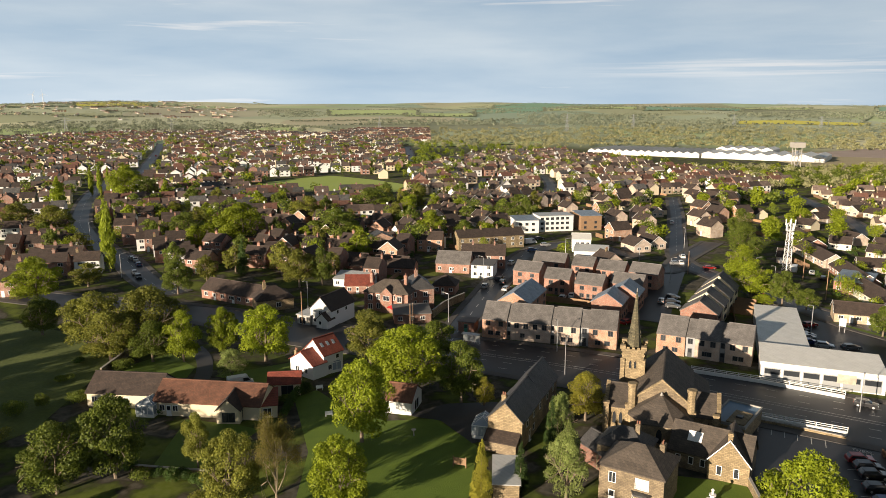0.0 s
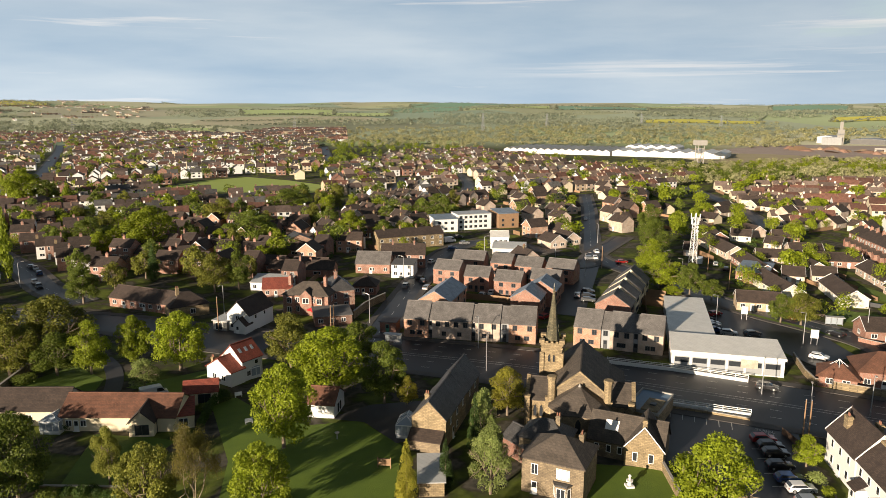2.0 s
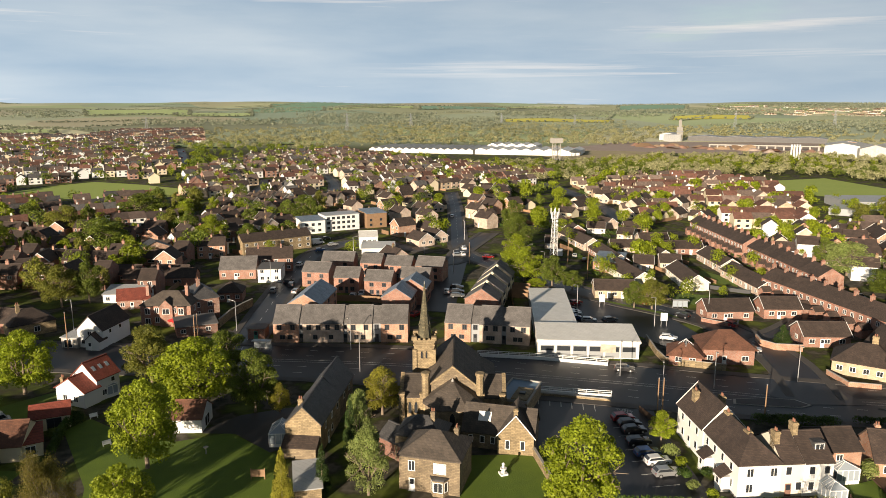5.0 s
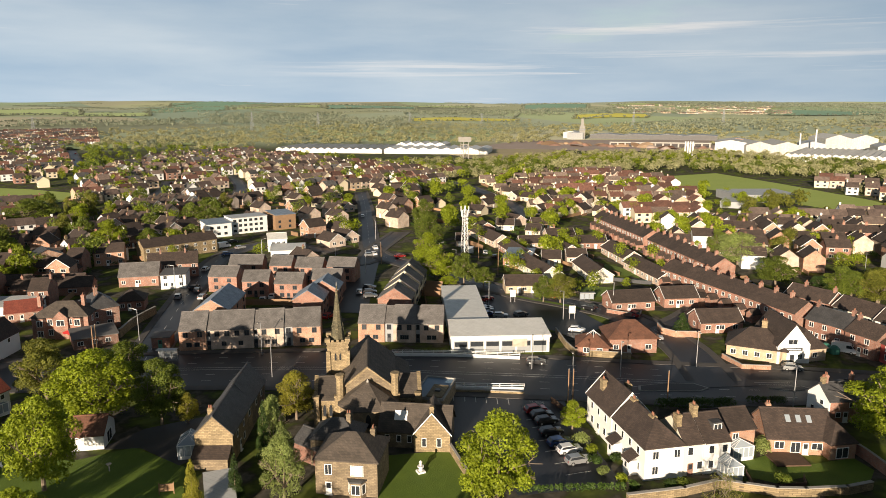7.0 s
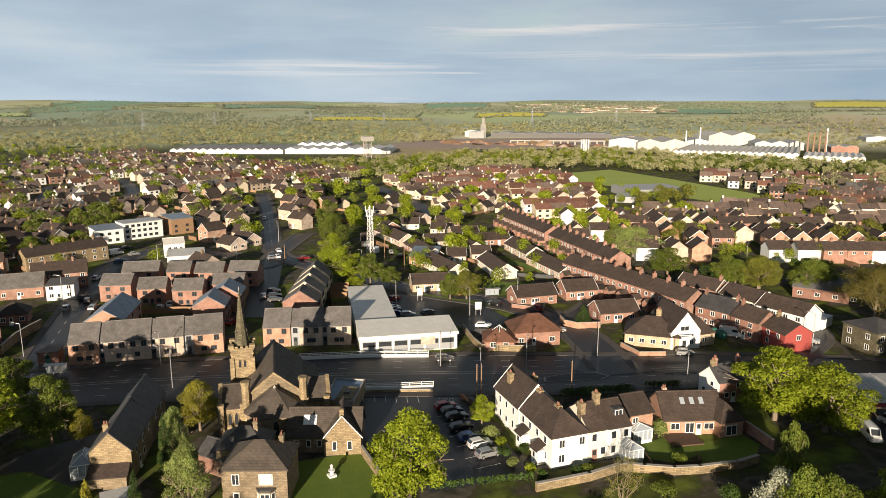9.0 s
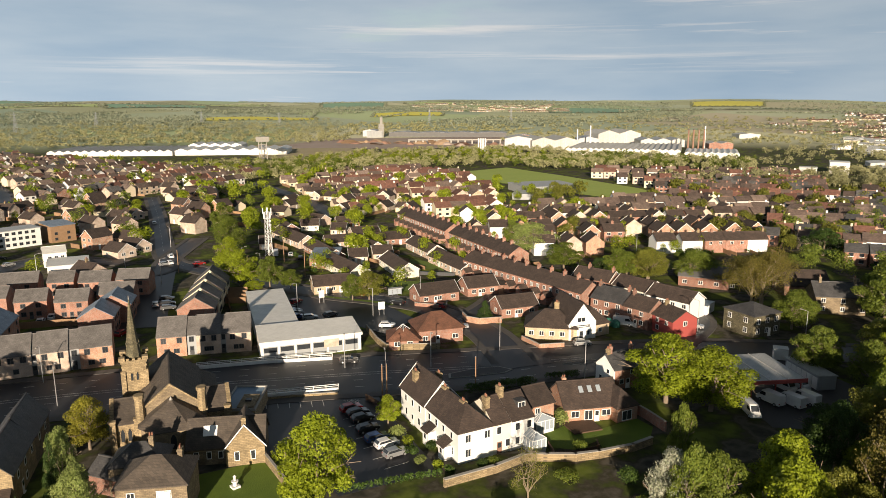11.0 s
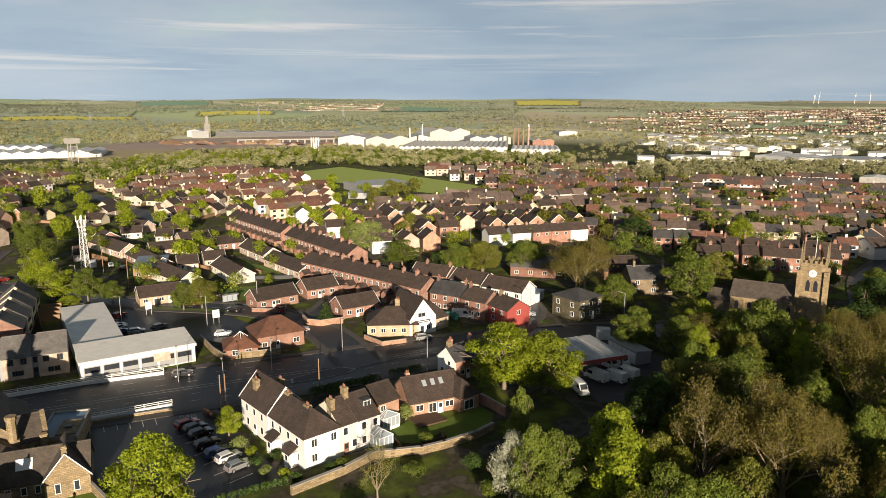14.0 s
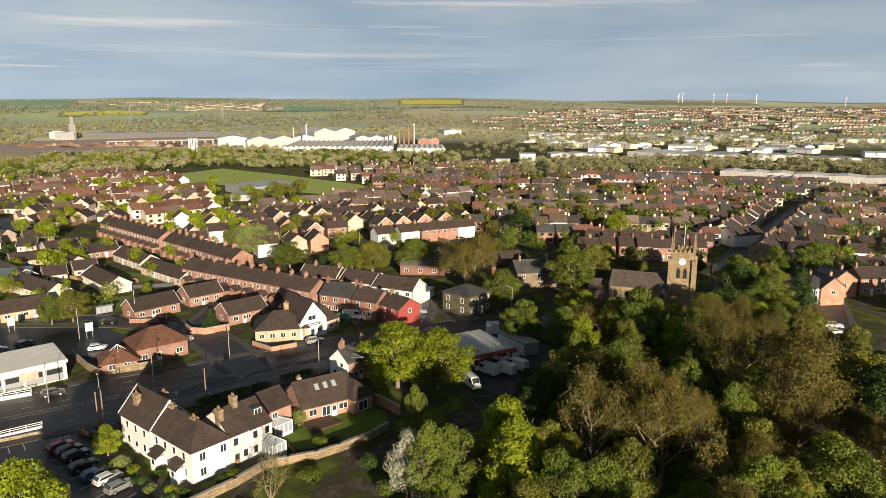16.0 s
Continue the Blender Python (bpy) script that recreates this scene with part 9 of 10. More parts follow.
grove("garden_trees", scatter([(-249.0, 282.5), (-800.6, 979.4), (-620.8, 1348.6), (-78.6, 1183.5), (171.0, 844.1), (262.0, 533.1), (183.8, 376.8), (75.5, 252.5), (-5.5, 283.6), (-56.5, 243.0), (-108.8, 295.3), (-155.6, 242.6)], 1000, (5, 11), (0.35, 0.55), seed=39), "mid", "garden trees among the suburb houses", 150, seed=39)
grove("garden_trees", scatter([(-249.0, 282.5), (-800.6, 979.4), (-620.8, 1348.6), (-78.6, 1183.5), (171.0, 844.1), (262.0, 533.1), (183.8, 376.8), (75.5, 252.5), (-5.5, 283.6), (-56.5, 243.0), (-108.8, 295.3), (-155.6, 242.6)], 900, (5, 10), (0.35, 0.55), seed=40), "bright", "bright young garden trees among the houses", 150, seed=40)
grove("garden_trees", scatter([(114.3, 237.4), (144.8, 300.0), (321.8, 476.4), (358.9, 361.0), (314.3, 237.0), (525.2, 205.1), (327.1, 124.9), (238.0, 133.8), (202.0, 189.3), (143.9, 157.0), (123.9, 161.9)], 300, (4, 8), (0.32, 0.48), seed=41), "bright", "garden trees of the estates", 120, seed=41)
grove("garden_trees", scatter([(220.8, 102.7), (363.3, 162.1), (495.3, 47.2), (531.5, -113.9), (247.2, -57.0), (234.3, -5.5), (287.5, 13.5), (282.7, 45.9)], 460, (5, 10), (0.35, 0.5), seed=42), "mid", "garden trees between the terraces", 120, seed=42)
grove("woodland", scatter([(172.6, 640.0), (262.0, 668.0), (345.0, 640.0), (470.0, 690.0), (693.4, 612.7), (755.7, 545.3), (596.5, 428.8), (464.1, 498.9), (383.1, 560.2), (309.0, 579.1), (216.9, 570.8)], 560, (4, 8), (0.45, 0.65), seed=51), "farwood", "broad belt of pale young woodland", 120, seed=51)
grove("woodland", scatter([(166.2, 630.0), (256.0, 655.0), (335.0, 632.0), (455.0, 660.0), (662.6, 585.2), (514.2, 452.7), (369.4, 540.1), (213.2, 561.3)], 300, (4, 8.5), (0.4, 0.6), seed=52), "bright", "fresh green trees of the valley wood", 120, seed=52)
grove("garden_trees", scatter([(85.5, 295.1), (148.3, 480.1), (252.1, 578.8), (333.6, 487.4), (332.6, 331.3), (316.3, 224.1), (248.6, 161.3), (224.0, 205.9), (144.0, 208.3), (89.5, 205.6)], 80, (7, 11), (0.38, 0.55), seed=53, pad=3.0), "bright", "large leafy trees between the estates", 330, seed=53)
grove("garden_trees", scatter([(208.9, 195.5), (363.1, 320.8), (469.9, 260.0), (528.1, 102.5), (287.2, 52.8), (269.3, 99.5), (253.9, 165.9)], 90, (7, 11), (0.38, 0.55), seed=54, pad=3.0), "olive", "large spring-green trees among terraces", 300, seed=54)
rng_c = random.Random(77)
copses = []
for k in range(150):
    # long hedgerows, most of them running across the slope
    r, a = 1250 + 3350 * rng_c.random() ** 0.8, -0.75 + 2.4 * rng_c.random()
    d = -a + rng_c.gauss(0, 0.22) if rng_c.random() < 0.75 else -a + math.pi / 2 + rng_c.gauss(0, 0.4)
    for j in range(rng_c.randrange(12, 46)):
        copses.append((r * math.sin(a) + math.cos(d) * 8 * j, r * math.cos(a) + math.sin(d) * 8 * j, rng_c.uniform(3, 7), rng_c.uniform(3.5, 6)))
for az0, az1, r0, r1, n in ((6.5, 17, 1750, 2350, 700), (14, 22, 1650, 2050, 420), (22, 34, 2180, 2450, 420), (-6, 6, 1750, 2050, 260), (-23, -19, 1500, 1750, 150), (-14, -10, 2400, 2900, 170), (2, 6, 2900, 3300, 120),
                            (9, 14, 3150, 3500, 160), (33, 43, 2350, 2700, 330), (42, 48, 2900, 4100, 420), (46, 58, 3250, 3800, 420), (66, 74, 2700, 3900, 420), (54, 60, 1750, 2100, 170), (40, 52, 1550, 1800, 260), (-33, -22, 3800, 4400, 300)):
    for k in range(n):
        a, r = radians(rng_c.uniform(az0, az1) + rng_c.gauss(0, 0.3)), rng_c.uniform(r0, r1) + rng_c.gauss(0, 30)
        copses.append((r * math.sin(a), r * math.cos(a), rng_c.uniform(6, 12), rng_c.uniform(6, 10)))
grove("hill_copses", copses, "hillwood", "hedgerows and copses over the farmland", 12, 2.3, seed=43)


grove("woodland", scatter([(600.0, 235.0), (690.0, 215.0), (745.0, 60.0), (760.0, -80.0), (640.0, -80.0), (636.0, 90.0)], 420, (4, 8), (0.5, 0.8), seed=55), "farwood", "scrub and trees between the warehouses", 80, seed=55)
far_houses("distant_sheds", [(x, y, random.Random(int(x)).choice((10, 100, 60))) for x, y, h, r in scatter([(790.0, 330.0), (1150.0, 420.0), (1290.0, 100.0), (1150.0, -160.0), (820.0, -90.0), (800.0, 120.0)], 110, seed=56)],
           "works sheds and stores over the valley floor", L=26, D=13, eaves=4.5, rise=1.2, walls=(4, 5), roofs=(METAL_PALE, METAL_GREY, METAL_WHITE), chim=0.0, seed=56, vary=0.4)
scrub = []
for az0, az1, r0, r1, n in ((-6, 12, 1120, 1600, 420), (11, 33, 1060, 1620, 800), (33, 45, 1250, 1750, 420), (45, 75, 1050, 1900, 900), (75, 92, 950, 1350, 300)):
    for k in range(n):
        a, r = radians(rng_c.uniform(az0, az1)), rng_c.uniform(r0, r1)
        scrub.append((r * math.sin(a), r * math.cos(a), rng_c.uniform(2.5, 7), rng_c.uniform(3, 7)))
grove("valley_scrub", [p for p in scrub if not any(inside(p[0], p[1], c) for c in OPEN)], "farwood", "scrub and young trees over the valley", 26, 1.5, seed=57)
# garden fences and hedges between the houses, too many to count
rng_f = random.Random(88)
fm, hedges = B(), []
for x, y, turn in HOUSES:
    if math.hypot(x, y) > 520:
        continue
    c, s = math.cos(radians(turn)), math.sin(radians(turn))
    for u, v0, v1 in ((5.2, -9.0, 10.0), (-5.2, 4.0, 10.0)):
        if rng_f.random() < 0.25:
            continue
        p, q = (x + u * c - v0 * s, y + u * s + v0 * c), (x + u * c - v1 * s, y + u * s + v1 * c)
        if near_road(*p, 0.5) or near_road(*q, 0.5):
            continue
        if rng_f.random() < 0.55:
            n = Vector((-(q[1] - p[1]), q[0] - p[0])).normalized() * 0.04
            solid(fm, [(p[0] + n.x, p[1] + n.y), (p[0] - n.x, p[1] - n.y), (q[0] - n.x, q[1] - n.y), (q[0] + n.x, q[1] + n.y)], -0.1, rng_f.choice((1.2, 1.7)))
        else:
            k = 7
            hedges += [(p[0] + (q[0] - p[0]) * i / k, p[1] + (q[1] - p[1]) * i / k, rng_f.uniform(1.4, 2.4), 1.1) for i in range(k)]
bmesh.ops.recalc_face_normals(fm, faces=fm.faces[:])
tagged(finish("garden_fences", fm, WOOD), "brown timber garden fences between the houses", "fences", kind="stuff")
grove("garden_hedges", hedges, "hedge", "green garden hedges between the houses", 30, 0.3, seed=89)


# ---- cars and vans ----
CARKIT = {}


def car_parts(kind, colour):
    """Body, glass, wheels and lamps of a car or van, nose towards +x."""
    v = tagged(base("car" if kind == "car" else "van", 0, 0), f"{colour} parked {'car with dark windows' if kind == 'car' else 'panel van with dark windscreen'}", kind)
    if kind == "car":
        L, W, low, prof = 4.2, 1.74, 0.28, [(-2.1, 0.85), (-1.95, 0.95), (-1.55, 1.42), (0.25, 1.45), (1.0, 0.98), (1.95, 0.82), (2.1, 0.6)]
        glass = [(-1.82, 1.0), (-1.5, 1.36), (0.22, 1.39), (0.86, 1.0)]
    else:
        L, W, low, prof = 5.3, 1.95, 0.35, [(-2.65, 1.0), (-2.6, 2.3), (-2.4, 2.4), (1.2, 2.4), (1.5, 2.25), (2.1, 1.3), (2.6, 1.1), (2.65, 0.7)]
        glass = [(0.5, 1.35), (0.5, 2.05), (1.5, 2.05), (1.95, 1.35)]
    outline = [(-L / 2, low)] + prof + [(L / 2, low)]
    bm = B()
    rows = []
    for y, k in ((-W / 2, 0.0), (-W / 2 + 0.12, 1.0), (W / 2 - 0.12, 1.0), (W / 2, 0.0)):
        rows.append([bm.verts.new((x, y if z < 1.0 else y * 0.88, z - (0.06 if k == 0 and z > 0.9 else 0))) for x, z in outline])
    n = len(outline)
    for a, b_ in zip(rows, rows[1:]):
        for i in range(n):
            j = (i + 1) % n
            bm.faces.new((a[i], a[j], b_[j], b_[i]))
    bm.faces.new(rows[0][::-1])
    bm.faces.new(rows[-1])
    bmesh.ops.recalc_face_normals(bm, faces=bm.faces[:])
    part("body", bm, CARS[colour], v)
    for s in (-1, 1):
        bm = B()
        y = s * (W / 2 * 0.88 + 0.04)
        q = [bm.verts.new((x, y + (s * 0.06 if z < 1.1 else 0), z)) for x, z in glass]
        bm.faces.new(q if s < 0 else q[::-1])
        part("side_window", bm, GLASS, v)
    a, b_ = (prof[3], prof[4]) if kind == "car" else (prof[4], prof[5])
    bm = B()
    w = W / 2 * 0.74
    bm.faces.new([bm.verts.new(p) for p in ((b_[0] + 0.02, -w, b_[1] + 0.06), (b_[0] + 0.02, w, b_[1] + 0.06), (a[0] + 0.05, w, a[1] + 0.0), (a[0] + 0.05, -w, a[1] + 0.0))])
    part("windscreen", bm, GLASS, v)
    if kind == "car":
        bm = B()
        bm.faces.new([bm.verts.new(p) for p in ((-1.98, -w, 1.0), (-1.62, -w, 1.42), (-1.62, w, 1.42), (-1.98, w, 1.0))])
        part("rear_window", bm, GLASS, v)
    for x in (-L * 0.31, L * 0.31):
        for s in (-1, 1):
            wheel = part("wheel", rod(B(), (0, -0.11, 0), (0, 0.11, 0), 0.33, 0.33, 14), RUBBER, v)
            wheel.matrix_local = pose(x, s * (W / 2 - 0.08), 0.33)
            part("rim", rod(B(), (0, s * 0.112, 0), (0, s * 0.125, 0), 0.2, 0.2, 10), GALV, wheel)
    for s in (-1, 1):
        part("headlight", box(B(), L / 2 - 0.12, s * W * 0.36 - 0.18, 0.62, L / 2 + 0.02, s * W * 0.36 + 0.18, 0.78), GLASS_SKY, v)
        part("tail_light", box(B(), -L / 2 - 0.02, s * W * 0.4 - 0.12, 0.68, -L / 2 + 0.1, s * W * 0.4 + 0.12, 0.88), RED_PAINT, v)
    return v


def vehicle(kind, colour, x, y, turn, group="parked cars", z=0.05):
    m = pose(x, y, z, 0, 0, turn)
    if (kind, colour) in CARKIT:
        return copy_thing(CARKIT[kind, colour], m)
    v = CARKIT[kind, colour] = car_parts(kind, colour)
    v.matrix_basis = m
    return tagged(v, group=group)


# church car park
for c, k, x, y in (("red", "car", 67.9, 106.4), ("black", "car", 67.7, 103.9), ("black", "car", 67.1, 101.4), ("black", "car", 65.4, 97.3),
                   ("blue", "car", 64.6, 93.4), ("white", "car", 64.6, 90.5), ("silver", "car", 63.8, 86.9)):
    vehicle(k, c, x, y, -8, "cars in the church car park")
lot = tagged(base("bay_marking", 0, 0), "worn white parking bay lines", "road marking", kind="structure")
for k, (x, y) in enumerate([(54.2, 118.7), (56.1, 117.5), (57.9, 116.2), (59.7, 115.0), (61.4, 113.8), (63.2, 112.6), (65.0, 111.3), (66.7, 103.7), (65.9, 100.5), (64.2, 95.7), (63.2, 91.9), (62.3, 87.8), (61.9, 84.1)]):
    bm = box(B(), -2.2 if k > 6 else -0.06, -0.06, 0.06, 2.2 if k > 6 else 0.06, 0.06 if k > 6 else 3.6, 0.066)
    ln = part("line", bm, PAINT_LINE, lot)
    ln.matrix_local = pose(x, y, 0, 0, 0, -8 if k > 6 else -25)
for k, word in enumerate(("TURN", "LEFT")):
    tx = bpy.data.curves.new("lettering", "FONT")
    tx.body, tx.size, tx.extrude = word, 1.1, 0.003
    tx.materials.append(PAINT_LINE)
    ob = new("painted_lettering", tx)
    ob.matrix_basis = pose(68.9 + 0.5 * k, 110.6 - 1.1 * k, 0.075, 0, 0, -32)
    tagged(ob, "white words painted on the car park asphalt", "road marking", kind="structure")
# shop car park, courts and streets
for c, k, x, y, t in (("black", "car", 91.5, 173.9, 5), ("white", "car", 91.2, 170.1, 5), ("silver", "car", 90.4, 168.2, 5), ("blue", "car", 89.0, 164.8, 5), ("silver", "car", 91.5, 162.2, -25),
                      ("grey", "car", 97.1, 160.9, 5), ("red", "car", 96.2, 178.6, 20), ("white", "car", 103.2, 143.2, -40), ("black", "car", 69.0, 206.2, -20), ("black", "car", 67.4, 200.9, -20),
                      ("grey", "car", 66.0, 196.6, -20), ("silver", "car", 64.4, 202.3, 70), ("white", "car", 32.9, 215.6, 70), ("white", "car", 35.8, 205.8, 70), ("white", "car", 39.1, 208.4, 70),
                      ("black", "car", 18.8, 229.6, 60), ("white", "car", 25.2, 254.3, 60), ("silver", "car", 20.0, 216.6, 62), ("red", "car", 48.9, 181.5, 40), ("silver", "car", 130.2, 101.3, -35),
                      ("white", "van", 150.4, 104.0, -60), ("silver", "car", 162.5, 90.5, -60), ("silver", "car", 116.9, 130.1, -35), ("black", "car", 81.5, 128.1, -32), 
                      ("white", "van", 131.2, 56.4, 75), ("white", "van", 133.1, 53.3, 75), ("white", "van", 136.4, 51.9, 75), ("white", "van", 139.6, 57.6, -110), ("white", "van", 142.7, 56.4, -110), ("white", "van", 123.3, 56.5, -130),
                      ("white", "car", 200.2, -10.1, -80), ("white", "car", 194.2, -10.2, -80), ("silver", "car", 162.0, 91.4, -50), ("white", "van", -42.0, 138.4, 25),
                      ("grey", "car", -106.6, 238.5, -60), ("black", "car", -102.9, 232.8, -60), ("silver", "car", -115.2, 259.5, -60), ("white", "car", -143.0, 277.2, -50), ("red", "car", 72.9, 243.5, 10),
                      ("white", "car", 91.4, 264.8, 80), ("silver", "car", 85.1, 253.0, 0), ("red", "car", 94.6, 245.5, 5), ("white", "van", 122.9, 241.8, 60), ("white", "car", 127.0, 237.7, 60), ("black", "car", 126.7, 229.8, 60),
                      ("red", "car", 75.3, 331.5, 10), ("white", "van", 36.7, 293.4, 20), ("black", "car", 41.9, 302.5, 20), ("silver", "car", 42.4, 288.5, 20), ("blue", "car", 35.7, 278.0, 10), ("black", "car", 19.0, 229.3, 62)):
    vehicle(k, c, x, y, t, "parked cars")
rngc = random.Random(12)
for i in range(36):
    line, half = ROADS[rngc.choice((1, 2, 5, 3, 10, 11, 12))]
    k = rngc.randrange(2, len(line) - 1)
    (ax, ay), (bx, by) = line[k - 1], line[k]
    if math.hypot(ax, ay) < 190:
        continue
    d = Vector((bx - ax, by - ay)).normalized()
    s = rngc.choice((-1, 1)) * 2.2
    vehicle("car", rngc.choice(("white", "black", "silver", "grey", "red", "blue")), ax - d.y * s, ay + d.x * s, math.degrees(math.atan2(d.y, d.x)), "cars along the streets")


# ---- street lamps, poles, mast, railings ----
LAMP = {}


def street_lamp(x, y, turn, h=8.0):
    if "lamp" not in LAMP:
        s = tagged(base("street_lamp", 0, 0), "tall grey steel street lamp with a short arm", "street lamp", "street lamps")
        part("pole", rod(B(), (0, 0, -0.2), (0, 0, 8.0), 0.11, 0.07, 8), GALV, s)
        part("arm", rod(B(), (0, 0, 7.95), (1.3, 0, 8.25), 0.05, 0.04, 6), GALV, s)
        bm = box(B(), 1.1, -0.14, 8.2, 1.85, 0.14, 8.34)
        part("lantern", bm, CONCRETE, s)
        LAMP["lamp"] = s
        s.matrix_basis = pose(x, y, 0, 0, 0, turn)
        return s
    return copy_thing(LAMP["lamp"], pose(x, y, 0, 0, 0, turn))


def pole(x, y, h=8.5):
    p = tagged(base("utility_pole", x, y), "weathered wooden utility pole with a steel cap", "pole", "utility poles")
    part("shaft", rod(B(), (0, 0, -0.2), (0, 0, h), 0.14, 0.10, 8), WOOD, p)
    part("cap", rod(B(), (0, 0, h), (0, 0, h + 0.15), 0.12, 0.03, 8), GALV, p)
    return p


for x, y, t in ((78.8, 110.2, 60), (112.6, 111.5, 240), (113.9, 87.6, 60), (26.3, 145.0, 60), (26.9, 159.6, 240), (93.6, 113.8, 240), (79.0, 125.7, 240), (105.7, 153.1, 200), (123.7, 155.0, 200),
                (1.4, 182.5, 150), (13.3, 229.3, 150), (-72.9, 166.7, 60), (-38.9, 196.7, 240), (-86.8, 222.8, 60), (-109.3, 234.4, 30), (-152.6, 301.5, 30), (160.4, 88.7, 100), (171.6, 67.0, 100),
                (92.6, 170.9, 200), (103.5, 215.1, 200), (102.9, 227.7, 0), (225.6, 151.8, 90), (46.2, 262.1, 0), (74.8, 227.2, 0), (98.4, 284.0, 90), (71.4, 252.5, 0), (229.0, 68.2, 0)):
    street_lamp(x, y, t)
for x, y, h in ((92.5, 98.3, 7), (-8.2, 169.0, 9), (-7.5, 169.9, 9), (77.3, 107.8, 6.5), (75.7, 107.1, 7), (-37.4, 180.6, 9), (-17.8, 153.0, 8), (119.8, 229.5, 9), (114.4, 204.9, 9), (84.4, 238.1, 8), (-74.5, 168.9, 9)):
    pole(x, y, h)

mast = tagged(base("radio_mast", 120.8, 243.2, 15), "white steel lattice mast with phone antennas", "mast")
MH = 17.0
for sx in (-1, 1):
    for sy in (-1, 1):
        part("leg", rod(B(), (sx * 1.0, sy * 1.0, -0.2), (sx * 0.55, sy * 0.55, MH), 0.11, 0.09, 6), WHITE_METAL, mast)
for k in range(9):
    z0, z1 = MH * k / 9, MH * (k + 1) / 9
    w0, w1 = 1.0 - 0.45 * k / 9, 1.0 - 0.45 * (k + 1) / 9
    bm = B()
    for a in range(4):
        c0 = [(-1, -1), (1, -1), (1, 1), (-1, 1)][a]
        c1 = [(-1, -1), (1, -1), (1, 1), (-1, 1)][(a + 1) % 4]
        rod(bm, (c0[0] * w0, c0[1] * w0, z0), (c1[0] * w1, c1[1] * w1, z1), 0.06, 0.06, 4)
        rod(bm, (c0[0] * w1, c0[1] * w1, z1), (c1[0] * w1, c1[1] * w1, z1), 0.05, 0.05, 4)
    part("bracing", bm, WHITE_METAL, mast)
part("platform", rod(B(), (0, 0, MH - 2.6), (0, 0, MH - 2.45), 1.5, 1.5, 12), WHITE_METAL, mast)
for k in range(8):
    a = k * math.tau / 8
    z = MH - 2.3 + 1.6 * (k % 2)
    bm = box(B(), -0.22, -0.14, 0, 0.22, 0.14, 2.0)
    ant = part("antenna", bm, UPVC, mast)
    ant.matrix_local = pose(math.cos(a) * 1.5, math.sin(a) * 1.5, z, 0, 0, math.degrees(a) + 90)
for k, z in enumerate((MH - 5, MH - 3.5)):
    dish = part("dish", rod(B(), (0, 0, 0), (0, -0.3, 0), 0.5, 0.45, 14), UPVC, mast)
    dish.matrix_local = pose(0.2, -1.0, z)


def railing(pts, h=0.7, label="white painted railing on a low parapet", kerb=0.75):
    """A low wall with posts and rails."""
    f = tagged(base("railing", 0, 0), label, "railing")
    for (ax, ay), (bx, by) in zip(pts, pts[1:]):
        d = math.hypot(bx - ax, by - ay)
        ang = math.degrees(math.atan2(by - ay, bx - ax))
        m = pose(ax, ay, 0, 0, 0, ang)
        k = part("kerb_wall", box(B(), 0, -0.2, -0.2, d, 0.2, kerb), WHITE_METAL, f)
        k.matrix_local = m
        for z in (kerb + 0.35, kerb + h):
            r_ = part("rail", box(B(), 0, -0.05, z - 0.05, d, 0.05, z + 0.05), WHITE_METAL, f)
            r_.matrix_local = m
        n = int(d / 2.2)
        for i in range(n + 1):
            p = part("post", box(B(), -0.06, -0.06, kerb, 0.06, 0.06, kerb + h + 0.08), WHITE_METAL, f)
            p.matrix_local = pose(ax + (bx - ax) * i / n, ay + (by - ay) * i / n, 0, 0, 0, ang)
    return f


railing([(54.1, 146.3), (66.9, 140.0), (79.7, 132.0)])
railing([(52.7, 125.9), (62.4, 120.5), (71.2, 116.0)])
# traffic island, bus shelter, small buildings, signs
for poly in ([(93.7, 108.1), (100.0, 106.8), (105.1, 104.1), (106.1, 101.0), (103.4, 100.7), (97.2, 103.6), (92.2, 106.2)], [(117.0, 96.0), (124.0, 93.7), (124.8, 91.7), (120.2, 93.2)]):
    isl = tagged(base("traffic_island", 0, 0), "kerbed dark traffic island between the carriageways", "traffic island", kind="structure")
    cx, cy = sum(p[0] for p in poly) / len(poly), sum(p[1] for p in poly) / len(poly)
    for nm, k, z, mat in (("kerb", 1.0, 0.15, CONCRETE), ("surface", 0.93, 0.155, ASPHALT_OLD)):
        bm = solid(B(), [(cx + (x - cx) * k, cy + (y - cy) * k) for x, y in poly], 0.0, z)
        bmesh.ops.recalc_face_normals(bm, faces=bm.faces[:])
        part(nm, bm, mat, isl)
bs = tagged(base("bus_shelter", 4.5, 165.4, 0.0), "glazed steel bus shelter beside the road", "bus shelter")
bs.matrix_basis = pose(4.5, 165.4, 0.13, 0, 0, -24)
part("shelter_roof", box(B(), -0.1, -0.1, 2.35, 4.3, 1.5, 2.5), METAL_GREY, bs)
for x in (0, 1.4, 2.8, 4.2):
    part("post", box(B(), x - 0.04, 1.3, 0, x + 0.04, 1.38, 2.35), GALV, bs)
for k in range(3):
    part("pane", box(B(), 0.08 + 1.4 * k, 1.32, 0.3, 1.32 + 1.4 * k, 1.35, 2.2), GLASS_SKY, bs)
copy_thing(bs, pose(120.4, 165.6, 0.13, 0, 0, -20))
house((3.9, 175.2), (7.9, 173.8), 4.0, 2.6, 0.3, BRICK_DARK, FLAT_FELT, "flat", (), [("f", 2, TARP_GREEN)], (), "small brick substation with a flat roof", "substation", "substation")
